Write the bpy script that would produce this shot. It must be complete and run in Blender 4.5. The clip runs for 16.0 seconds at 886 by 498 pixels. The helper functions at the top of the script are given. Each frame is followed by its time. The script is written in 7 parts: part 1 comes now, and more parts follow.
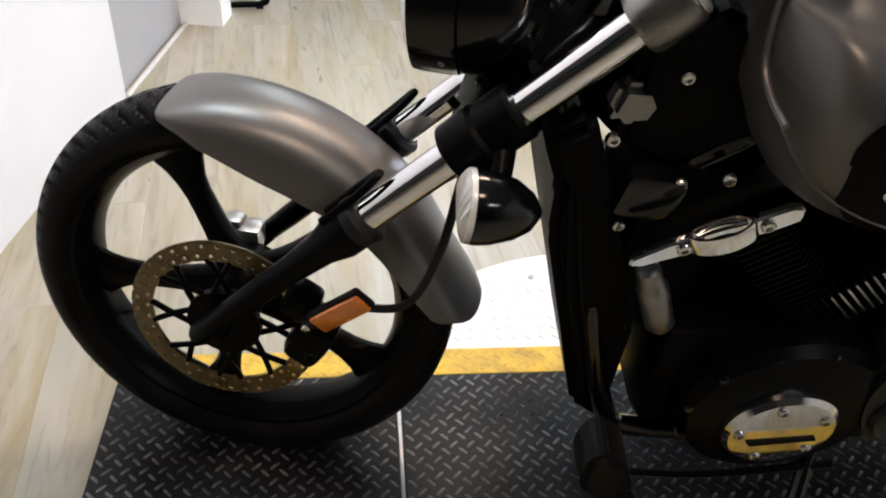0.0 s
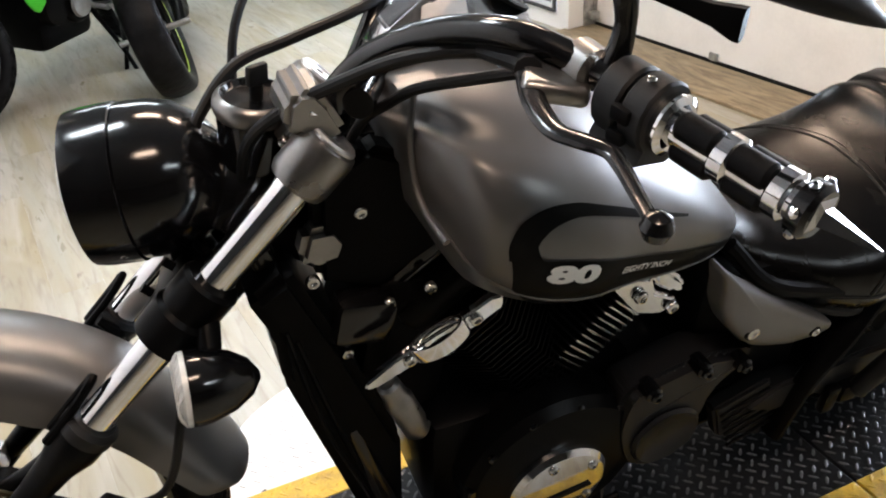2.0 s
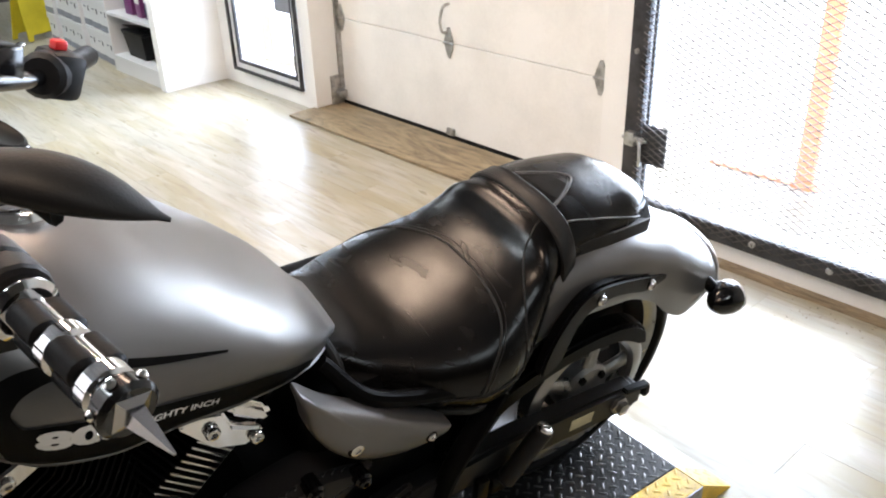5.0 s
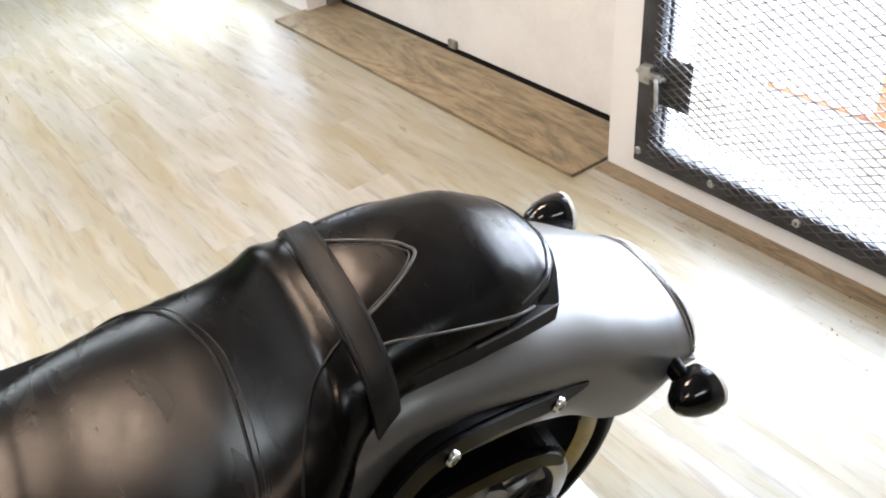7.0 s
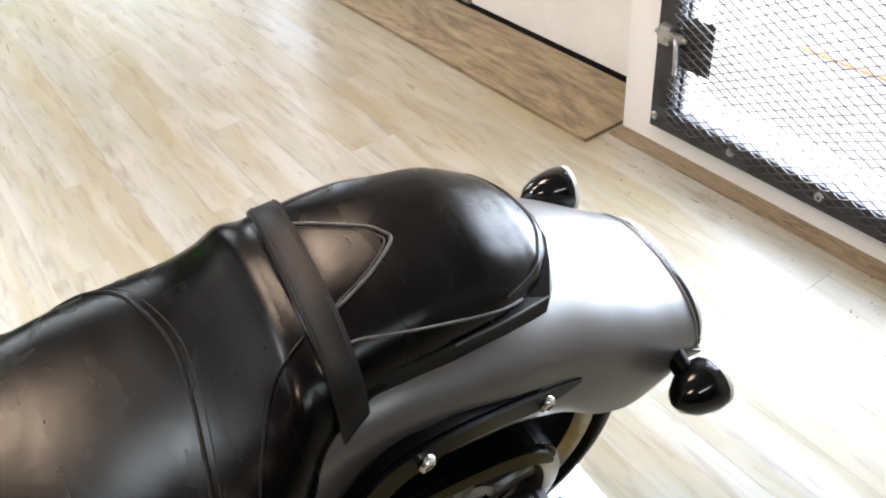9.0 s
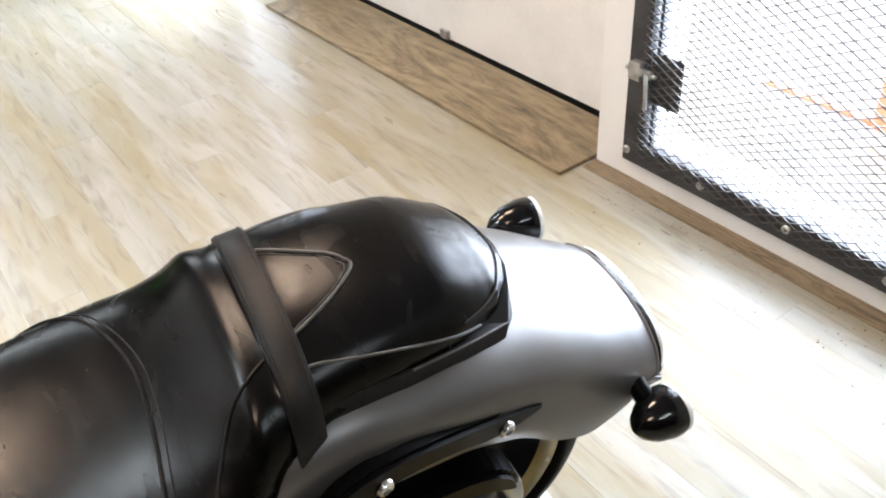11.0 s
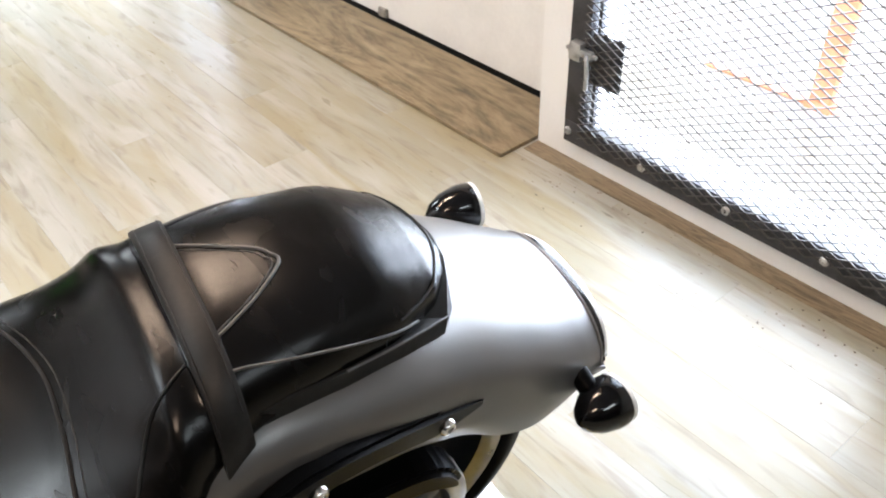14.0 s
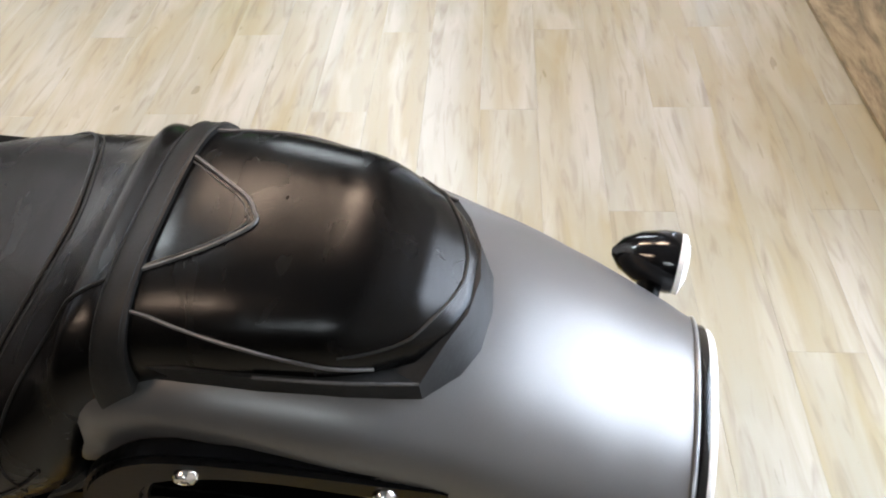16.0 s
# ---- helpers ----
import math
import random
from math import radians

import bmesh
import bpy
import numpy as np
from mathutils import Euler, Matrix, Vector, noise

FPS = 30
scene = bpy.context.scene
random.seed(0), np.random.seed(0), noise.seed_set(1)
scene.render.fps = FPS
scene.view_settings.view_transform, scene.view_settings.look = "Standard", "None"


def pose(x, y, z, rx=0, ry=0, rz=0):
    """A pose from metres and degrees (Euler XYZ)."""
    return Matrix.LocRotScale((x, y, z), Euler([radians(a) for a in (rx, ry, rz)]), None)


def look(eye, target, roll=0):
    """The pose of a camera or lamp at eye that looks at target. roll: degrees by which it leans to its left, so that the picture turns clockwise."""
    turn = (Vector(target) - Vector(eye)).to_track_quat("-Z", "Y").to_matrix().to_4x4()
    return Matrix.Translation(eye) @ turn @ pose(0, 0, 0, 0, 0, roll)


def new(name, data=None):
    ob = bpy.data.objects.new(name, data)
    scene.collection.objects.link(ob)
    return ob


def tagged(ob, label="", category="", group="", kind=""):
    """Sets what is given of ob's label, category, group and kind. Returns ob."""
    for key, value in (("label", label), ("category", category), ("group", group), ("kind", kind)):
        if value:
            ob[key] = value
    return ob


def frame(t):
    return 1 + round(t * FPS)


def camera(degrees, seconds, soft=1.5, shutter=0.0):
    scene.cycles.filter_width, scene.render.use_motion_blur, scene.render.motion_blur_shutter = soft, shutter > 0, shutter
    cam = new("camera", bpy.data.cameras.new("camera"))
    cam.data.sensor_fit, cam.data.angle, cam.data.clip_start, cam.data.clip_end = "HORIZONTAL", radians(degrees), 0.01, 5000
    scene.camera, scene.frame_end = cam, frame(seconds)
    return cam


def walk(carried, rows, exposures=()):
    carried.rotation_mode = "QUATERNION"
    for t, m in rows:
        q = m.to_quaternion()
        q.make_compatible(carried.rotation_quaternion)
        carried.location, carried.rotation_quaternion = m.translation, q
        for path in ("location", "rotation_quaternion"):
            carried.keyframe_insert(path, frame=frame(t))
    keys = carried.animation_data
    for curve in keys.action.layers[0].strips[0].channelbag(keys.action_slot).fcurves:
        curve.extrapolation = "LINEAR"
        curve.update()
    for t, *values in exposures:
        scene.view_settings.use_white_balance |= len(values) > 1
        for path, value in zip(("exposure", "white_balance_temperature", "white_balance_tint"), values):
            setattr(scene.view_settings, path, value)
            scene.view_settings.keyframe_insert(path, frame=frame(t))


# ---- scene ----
cam = camera(55.9, 16.0, soft=2.0)
PATH = [
    (0, (0.197, -0.959, 1.284), (0.397, 0.635, 0.094), 3.6),
    (0.5, (0.177, -0.963, 1.293), (0.253, 0.649, 0.112), 1.2),
    (1, (0.208, -0.958, 1.306), (0.360, 0.669, 0.154), -0.8),
    (1.5, (0.267, -0.961, 1.351), (0.666, 0.669, 0.263), -2.5),
    (2, (0.324, -0.975, 1.373), (0.970, 0.607, 0.334), -4.0),
    (2.5, (0.385, -0.982, 1.389), (1.331, 0.452, 0.365), -4.2),
    (3, (0.419, -0.997, 1.396), (1.541, 0.323, 0.397), -4.4),
    (3.5, (0.434, -1.009, 1.401), (1.667, 0.232, 0.432), -3.8),
    (4, (0.450, -1.018, 1.406), (1.746, 0.173, 0.455), -3.3),
    (4.5, (0.515, -1.040, 1.396), (1.737, 0.207, 0.420), -4.8),
    (5, (0.682, -1.084, 1.415), (1.715, 0.353, 0.485), -1.7),
    (7.5, (1.440, -0.707, 1.360), (2.133, 0.699, 0.117), -5.8),
    (8, (1.452, -0.699, 1.350), (2.101, 0.701, 0.078), -5.8),
    (8.5, (1.457, -0.702, 1.344), (2.109, 0.698, 0.073), -5.9),
    (9, (1.450, -0.704, 1.346), (2.125, 0.684, 0.074), -5.3),
    (11.5, (1.467, -0.738, 1.350), (2.204, 0.678, 0.146), -4.3),
    (12, (1.469, -0.731, 1.344), (2.210, 0.666, 0.120), -4.3),
    (12.5, (1.478, -0.726, 1.341), (2.239, 0.653, 0.109), -4.2),
    (13, (1.482, -0.722, 1.336), (2.263, 0.632, 0.087), -3.8),
    (13.5, (1.486, -0.712, 1.330), (2.311, 0.607, 0.074), -1.9),
    (14, (1.494, -0.701, 1.332), (2.325, 0.616, 0.078), -2.0),
    (14.5, (1.520, -0.679, 1.335), (2.428, 0.605, 0.098), 0.2),
    (15, (1.609, -0.660, 1.321), (2.376, 0.652, 0.021), -3.7),
    (15.5, (1.833, -0.652, 1.327), (1.968, 0.829, -0.009), -4.3),
    (15.6, (1.864, -0.645, 1.330), (1.877, 0.825, -0.025), -5.7),
    (15.8, (1.926, -0.630, 1.311), (1.722, 0.825, -0.047), -7.5),
    (16, (1.948, -0.560, 1.281), (1.674, 0.845, -0.116), -3.0),
]
walk(cam, [(t, look(eye, target, roll)) for t, eye, target, roll in PATH], exposures=[(0, 0.27), (1.0, 0.27), (1.7, 0.38), (2.5, 0.54), (3.5, 0.58), (5, 0.56), (7.5, 0.50), (12.5, 0.50), (14.5, 0.54), (16, 0.38)])

# ---- world and lights ----
world = bpy.data.worlds.new("sky")
scene.world = world
world.use_nodes = True
wn, wl = world.node_tree.nodes, world.node_tree.links
sky = wn.new("ShaderNodeTexSky")
sky.sky_type = "NISHITA"
sky.sun_disc = False
sky.sun_elevation, sky.sun_rotation = radians(50), radians(80)
wl.new(sky.outputs["Color"], wn["Background"].inputs["Color"])
wn["Background"].inputs["Strength"].default_value = 0.12

BUILD = pose(2.975, 0.434, 0, 0, 0, 7)      # the wall with the doors: x outwards, y along it


def area_lamp(name, m, sx, sy, watts, colour):
    data = bpy.data.lights.new(name, "AREA")
    data.shape, data.size, data.size_y, data.energy, data.color = "RECTANGLE", sx, sy, watts, colour
    ob = new(name, data)
    ob.matrix_world = m
    return ob


DAY = (0.79, 0.955, 1.22)
COPPER = (1.0, 0.74, 0.56)
NEUTRAL = (0.91, 1.0, 1.06)
area_lamp("daylight_gate", BUILD @ pose(0.32, -0.12, 1.1, 0, 90, 0), 2.0, 1.0, 76, DAY)
area_lamp("daylight_window", BUILD @ pose(0.25, 2.85, 1.1, 0, 90, 0), 1.9, 0.62, 34, DAY)

sun_data = bpy.data.lights.new("sun", "SUN")
sun_data.energy, sun_data.angle, sun_data.color = 1.5, radians(30), (1.0, 0.97, 0.93)
sun = new("sun", sun_data)
sun.matrix_world = pose(0, 0, 6, 0, 40, 10)

# ---- materials ----


def material(name, colour, rough=0.5, metal=0.0, var=0.12, scale=6.0, bump=0.0, grain=180.0, coat=0.0, rvar=0.1, stretch=(1, 1, 1), dirt=None, island=0.0, spec=0.5):
    """A surface with slow stains, fine grain, uneven gloss and relief, at the size of the place."""
    m = bpy.data.materials.new(name)
    m.use_nodes = True
    n, l = m.node_tree.nodes, m.node_tree.links
    b = n["Principled BSDF"]
    tc = n.new("ShaderNodeTexCoord")
    mp = n.new("ShaderNodeMapping")
    mp.inputs["Scale"].default_value = stretch
    l.new(tc.outputs["Object"], mp.inputs["Vector"])
    slow, fine = n.new("ShaderNodeTexNoise"), n.new("ShaderNodeTexNoise")
    for t, sc, dt in ((slow, scale, 5.0), (fine, grain, 3.0)):
        t.inputs["Scale"].default_value, t.inputs["Detail"].default_value = sc, dt
        l.new(mp.outputs["Vector"], t.inputs["Vector"])
    mix = n.new("ShaderNodeMix")
    mix.data_type = "RGBA"
    dark = dirt or tuple(c * (1 - 2 * var) for c in colour)
    light = tuple(min(1, c * (1 + var)) for c in colour)
    mix.inputs[6].default_value, mix.inputs[7].default_value = (*dark, 1), (*light, 1)
    ramp = n.new("ShaderNodeMapRange")
    ramp.inputs["From Min"].default_value, ramp.inputs["From Max"].default_value = 0.3, 0.62
    add = n.new("ShaderNodeMath")
    add.operation = "MULTIPLY_ADD"
    add.inputs[1].default_value, add.inputs[2].default_value = 0.25, -0.12
    l.new(fine.outputs["Fac"], add.inputs[0])
    sm = n.new("ShaderNodeMath")
    l.new(slow.outputs["Fac"], sm.inputs[0])
    l.new(add.outputs[0], sm.inputs[1])
    last = sm
    if island:
        oi = n.new("ShaderNodeObjectInfo")
        im = n.new("ShaderNodeMath")
        im.operation = "MULTIPLY_ADD"
        im.inputs[1].default_value, im.inputs[2].default_value = island, -island / 2
        l.new(oi.outputs["Random"], im.inputs[0])
        s2 = n.new("ShaderNodeMath")
        l.new(sm.outputs[0], s2.inputs[0])
        l.new(im.outputs[0], s2.inputs[1])
        last = s2
    l.new(last.outputs[0], ramp.inputs["Value"])
    l.new(ramp.outputs[0], mix.inputs[0])
    l.new(mix.outputs[2], b.inputs["Base Color"])
    rr = n.new("ShaderNodeMapRange")
    rr.inputs["To Min"].default_value, rr.inputs["To Max"].default_value = max(0.02, rough - rvar), min(1, rough + rvar)
    l.new(slow.outputs["Fac"], rr.inputs["Value"])
    l.new(rr.outputs[0], b.inputs["Roughness"])
    b.inputs["Metallic"].default_value = metal
    b.inputs["Coat Weight"].default_value = coat
    b.inputs["Coat Roughness"].default_value = 0.08
    b.inputs["Specular IOR Level"].default_value = spec
    if bump:
        bp = n.new("ShaderNodeBump")
        bp.inputs["Strength"].default_value, bp.inputs["Distance"].default_value = bump, 0.002
        l.new(fine.outputs["Fac"], bp.inputs["Height"])
        l.new(bp.outputs[0], b.inputs["Normal"])
    return m


def wood(name, light, mid, dark, rough, along=(14.0, 1.3, 14.0), island=0.35, waves=0.0):
    """Printed wood grain that runs along y, each board a little different."""
    m = bpy.data.materials.new(name)
    m.use_nodes = True
    n, l = m.node_tree.nodes, m.node_tree.links
    b = n["Principled BSDF"]
    tc, oi, mp = n.new("ShaderNodeTexCoord"), n.new("ShaderNodeObjectInfo"), n.new("ShaderNodeMapping")
    mp.inputs["Scale"].default_value = along
    sh = n.new("ShaderNodeVectorMath")
    sh.operation = "SCALE"
    sh.inputs[0].default_value = (37.0, 91.0, 13.0)
    l.new(oi.outputs["Random"], sh.inputs["Scale"])
    ad = n.new("ShaderNodeVectorMath")
    l.new(tc.outputs["Object"], ad.inputs[0])
    l.new(sh.outputs[0], ad.inputs[1])
    l.new(ad.outputs[0], mp.inputs["Vector"])
    a, f = n.new("ShaderNodeTexNoise"), n.new("ShaderNodeTexNoise")
    a.inputs["Scale"].default_value, a.inputs["Detail"].default_value, a.inputs["Distortion"].default_value = 1.0, 6.0, 0.9 + waves
    f.inputs["Scale"].default_value, f.inputs["Detail"].default_value = 6.0, 4.0
    for t in (a, f):
        t.inputs["Roughness"].default_value = 0.62
        l.new(mp.outputs["Vector"], t.inputs["Vector"])
    s1, s2 = n.new("ShaderNodeMath"), n.new("ShaderNodeMath")
    s1.operation = s2.operation = "MULTIPLY_ADD"
    s1.inputs[1].default_value = 0.45
    l.new(f.outputs["Fac"], s1.inputs[0])
    l.new(a.outputs["Fac"], s1.inputs[2])
    s2.inputs[1].default_value = island
    l.new(oi.outputs["Random"], s2.inputs[0])
    l.new(s1.outputs[0], s2.inputs[2])
    cr = n.new("ShaderNodeValToRGB")
    e = cr.color_ramp.elements
    e[0].position, e[0].color = 0.5, (*dark, 1)
    e[1].position, e[1].color = 1.02, (*light, 1)
    k = e.new(0.72)
    k.color = (*mid, 1)
    l.new(s2.outputs[0], cr.inputs["Fac"])
    l.new(cr.outputs["Color"], b.inputs["Base Color"])
    rr = n.new("ShaderNodeMapRange")
    rr.inputs["To Min"].default_value, rr.inputs["To Max"].default_value = rough - 0.08, rough + 0.12
    l.new(f.outputs["Fac"], rr.inputs["Value"])
    l.new(rr.outputs[0], b.inputs["Roughness"])
    bp = n.new("ShaderNodeBump")
    bp.inputs["Strength"].default_value, bp.inputs["Distance"].default_value = 0.12, 0.001
    l.new(f.outputs["Fac"], bp.inputs["Height"])
    l.new(bp.outputs[0], b.inputs["Normal"])
    return m


def vinyl(name):
    """Printed oak: pale grey and tan streaks along y, brown grain and dark flecks, shifted from plank to plank."""
    m = bpy.data.materials.new(name)
    m.use_nodes = True
    n, l = m.node_tree.nodes, m.node_tree.links
    b = n["Principled BSDF"]
    tc, oi, sh, ad = n.new("ShaderNodeTexCoord"), n.new("ShaderNodeObjectInfo"), n.new("ShaderNodeVectorMath"), n.new("ShaderNodeVectorMath")
    sh.operation = "SCALE"
    sh.inputs[0].default_value = (37.0, 91.0, 13.0)
    l.new(oi.outputs["Random"], sh.inputs["Scale"])
    l.new(tc.outputs["Object"], ad.inputs[0])
    l.new(sh.outputs[0], ad.inputs[1])

    def streaks(scale, detail, lo, hi, bend=0.6):
        mp, t, r = n.new("ShaderNodeMapping"), n.new("ShaderNodeTexNoise"), n.new("ShaderNodeMapRange")
        mp.inputs["Scale"].default_value = scale
        t.inputs["Scale"].default_value, t.inputs["Detail"].default_value, t.inputs["Distortion"].default_value = 1.0, detail, bend
        r.inputs["From Min"].default_value, r.inputs["From Max"].default_value = lo, hi
        l.new(ad.outputs[0], mp.inputs["Vector"])
        l.new(mp.outputs["Vector"], t.inputs["Vector"])
        l.new(t.outputs["Fac"], r.inputs["Value"])
        return r.outputs[0], t.outputs["Fac"]

    def blend(fac, a, c):
        x = n.new("ShaderNodeMix")
        x.data_type = "RGBA"
        l.new(fac, x.inputs[0])
        if isinstance(a, tuple):
            x.inputs[6].default_value = (*a, 1)
        else:
            l.new(a, x.inputs[6])
        x.inputs[7].default_value = (*c, 1)
        return x.outputs[2]

    tone, _ = streaks((7.0, 0.9, 7.0), 4.0, 0.36, 0.64)
    pale, _ = streaks((12.0, 1.7, 12.0), 4.0, 0.46, 0.78)
    grain, raw = streaks((34.0, 4.2, 34.0), 6.0, 0.52, 0.78, 1.2)
    fleck, _ = streaks((48.0, 10.0, 48.0), 2.0, 0.74, 0.84)
    c = blend(tone, (0.347, 0.337, 0.284), (0.330, 0.286, 0.183))
    c = blend(pale, c, (0.450, 0.436, 0.395))
    k = n.new("ShaderNodeMath")
    k.operation = "MULTIPLY"
    k.inputs[1].default_value = 0.72
    l.new(grain, k.inputs[0])
    c = blend(k.outputs[0], c, (0.205, 0.172, 0.125))
    c = blend(fleck, c, (0.150, 0.120, 0.085))
    l.new(c, b.inputs["Base Color"])
    rr = n.new("ShaderNodeMapRange")
    rr.inputs["To Min"].default_value, rr.inputs["To Max"].default_value = 0.22, 0.40
    l.new(raw, rr.inputs["Value"])
    l.new(rr.outputs[0], b.inputs["Roughness"])
    bp = n.new("ShaderNodeBump")
    bp.inputs["Strength"].default_value, bp.inputs["Distance"].default_value = 0.10, 0.001
    l.new(raw, bp.inputs["Height"])
    l.new(bp.outputs[0], b.inputs["Normal"])
    return m


def leather(name, colour, rough, crease=0.35):
    """Worn hide: pebbled grain, wandering creases and scuffs that dull the gloss."""
    m = material(name, colour, rough, var=0.25, scale=9, coat=0.0, spec=0.20, rvar=0.04)
    n, l = m.node_tree.nodes, m.node_tree.links
    b = n["Principled BSDF"]
    tc, v, w, s, big, mix = n.new("ShaderNodeTexCoord"), n.new("ShaderNodeTexVoronoi"), n.new("ShaderNodeTexNoise"), n.new("ShaderNodeMath"), n.new("ShaderNodeTexVoronoi"), n.new("ShaderNodeMath")
    v.inputs["Scale"].default_value = 300
    v.feature = big.feature = "DISTANCE_TO_EDGE"
    w.inputs["Scale"].default_value, w.inputs["Detail"].default_value, w.inputs["Distortion"].default_value = 38, 6, 1.8
    wob, add = n.new("ShaderNodeTexNoise"), n.new("ShaderNodeVectorMath")
    wob.inputs["Scale"].default_value, wob.inputs["Detail"].default_value = 14, 4
    add.operation = "MULTIPLY_ADD"
    add.inputs[1].default_value = (0.09, 0.09, 0.09)
    l.new(tc.outputs["Object"], wob.inputs["Vector"])
    l.new(wob.outputs["Color"], add.inputs[0])
    l.new(tc.outputs["Object"], add.inputs[2])
    big.inputs["Scale"].default_value = 34
    l.new(add.outputs[0], big.inputs["Vector"])
    cr = n.new("ShaderNodeMapRange")
    cr.inputs["From Max"].default_value = 0.06
    l.new(big.outputs["Distance"], cr.inputs["Value"])
    l.new(tc.outputs["Object"], v.inputs["Vector"])
    l.new(tc.outputs["Object"], w.inputs["Vector"])
    s.operation = "MULTIPLY_ADD"
    s.inputs[1].default_value = 1.5
    l.new(w.outputs["Fac"], s.inputs[0])
    l.new(v.outputs["Distance"], s.inputs[2])
    mix.operation = "MULTIPLY_ADD"
    mix.inputs[1].default_value = crease
    l.new(cr.outputs[0], mix.inputs[0])
    l.new(s.outputs[0], mix.inputs[2])
    bp = n.new("ShaderNodeBump")
    bp.inputs["Strength"].default_value, bp.inputs["Distance"].default_value = 0.05, 0.003
    l.new(mix.outputs[0], bp.inputs["Height"])
    l.new(bp.outputs[0], b.inputs["Normal"])
    # long thin scuffs that catch the light differently
    sc, mp, rg, ro = n.new("ShaderNodeTexNoise"), n.new("ShaderNodeMapping"), n.new("ShaderNodeMapRange"), n.new("ShaderNodeMath")
    mp.inputs["Scale"].default_value, mp.inputs["Rotation"].default_value = (26.0, 9.0, 17.0), (0.3, 0.2, 0.8)
    sc.inputs["Scale"].default_value, sc.inputs["Detail"].default_value, sc.inputs["Distortion"].default_value = 1.0, 7.0, 1.2
    rg.inputs["From Min"].default_value, rg.inputs["From Max"].default_value, rg.inputs["To Min"].default_value, rg.inputs["To Max"].default_value = 0.35, 0.70, -0.03, 0.06
    l.new(tc.outputs["Object"], mp.inputs["Vector"])
    l.new(mp.outputs["Vector"], sc.inputs["Vector"])
    l.new(sc.outputs["Fac"], rg.inputs["Value"])
    l.new(b.inputs["Roughness"].links[0].from_socket, ro.inputs[0])
    l.new(rg.outputs[0], ro.inputs[1])
    l.new(ro.outputs[0], b.inputs["Roughness"])
    return m


def glow(name, colour, strength):
    m = bpy.data.materials.new(name)
    m.use_nodes = True
    b = m.node_tree.nodes["Principled BSDF"]
    b.inputs["Base Color"].default_value = (*colour, 1)
    b.inputs["Emission Color"].default_value = (*colour, 1)
    b.inputs["Emission Strength"].default_value = strength
    return m


M_FLOOR = vinyl("vinyl plank")
M_PLY = wood("plywood", (0.39, 0.31, 0.20), (0.245, 0.190, 0.115), (0.095, 0.070, 0.042), 0.5, (6.0, 1.3, 6.0), 0.0, 4.0)
M_EDGE = wood("bare worn floor edge", (0.33, 0.255, 0.16), (0.225, 0.17, 0.105), (0.09, 0.065, 0.04), 0.55, (40.0, 5.0, 40.0), 0.0, 1.5)
M_WALL = material("white wall paint", (0.81, 0.81, 0.80), 0.55, var=0.03, scale=3, bump=0.1, grain=90)
M_GREYWALL = material("recess wall grey", (0.34, 0.34, 0.34), 0.55, var=0.04, scale=3, bump=0.1, grain=90)
M_PANEL = material("white laminate", (0.64, 0.64, 0.645), 0.35, var=0.02, scale=2, bump=0.03)
M_GDOOR = material("garage door paint", (0.82, 0.82, 0.80), 0.42, var=0.04, scale=4, bump=0.15, grain=60)
M_CEIL = material("unseen ceiling grey", (0.24, 0.24, 0.245), 0.85, var=0.1)
M_DIM = material("unseen dim wall", (0.10, 0.095, 0.09), 0.7, var=0.2)
# lighter than the gate frame: glare from the daylight behind, put into the colour
M_MESH = material("mesh steel greyed for glare", (0.09, 0.085, 0.08), 0.6, 0.3, var=0.3, scale=14)
M_GALV = material("galvanised steel", (0.45, 0.45, 0.44), 0.42, 0.9, var=0.2, scale=30)
M_DARKFRAME = material("dark steel frame", (0.05, 0.05, 0.055), 0.5, 0.3, var=0.3, scale=12, bump=0.1)
M_RUST = material("rusty steel", (0.13, 0.075, 0.05), 0.75, 0.2, var=0.4, scale=20, bump=0.3)
M_TREAD = material("worn black tread plate", (0.012, 0.012, 0.013), 0.38, 0.1, var=0.4, scale=5, bump=0.15, rvar=0.14, spec=0.2)
M_LUG = material("worn tread lugs", (0.095, 0.095, 0.095), 0.32, 0.7, var=0.4, scale=9, bump=0.1, rvar=0.12)
M_YELLOW = material("yellow safety paint", (0.66, 0.43, 0.04), 0.45, 0.0, var=0.2, scale=14, bump=0.2, dirt=(0.36, 0.23, 0.04))
M_WHITEPLATE = material("white tread plate", (0.72, 0.72, 0.72), 0.4, 0.1, var=0.06, scale=8, bump=0.1)
M_STEELPLATE = material("bare tread plate", (0.42, 0.41, 0.40), 0.38, 0.7, var=0.2, scale=12, bump=0.1)
M_GREY = material("satin grey metallic paint", (0.138, 0.135, 0.133), 0.38, 0.56, var=0.06, scale=3, bump=0.02, grain=900, coat=0.12, rvar=0.05, spec=0.3)
M_GREY.node_tree.nodes["Principled BSDF"].inputs["Coat Roughness"].default_value = 0.24
M_GREYDARK = material("charcoal cover paint", (0.016, 0.016, 0.017), 0.36, 0.30, var=0.08, scale=6, bump=0.03, grain=500, spec=0.2)
M_BLACK = material("gloss black paint", (0.0035, 0.0035, 0.004), 0.15, 0.0, var=0.2, scale=5, coat=0.12, rvar=0.05, spec=0.4)
M_SATIN = material("satin black powder coat", (0.0024, 0.0024, 0.0026), 0.33, 0.0, var=0.25, scale=10, bump=0.05, spec=0.055)
M_DARKCHROME = material("smoked chrome", (0.52, 0.52, 0.53), 0.16, 1.0, var=0.05, scale=20, rvar=0.03)
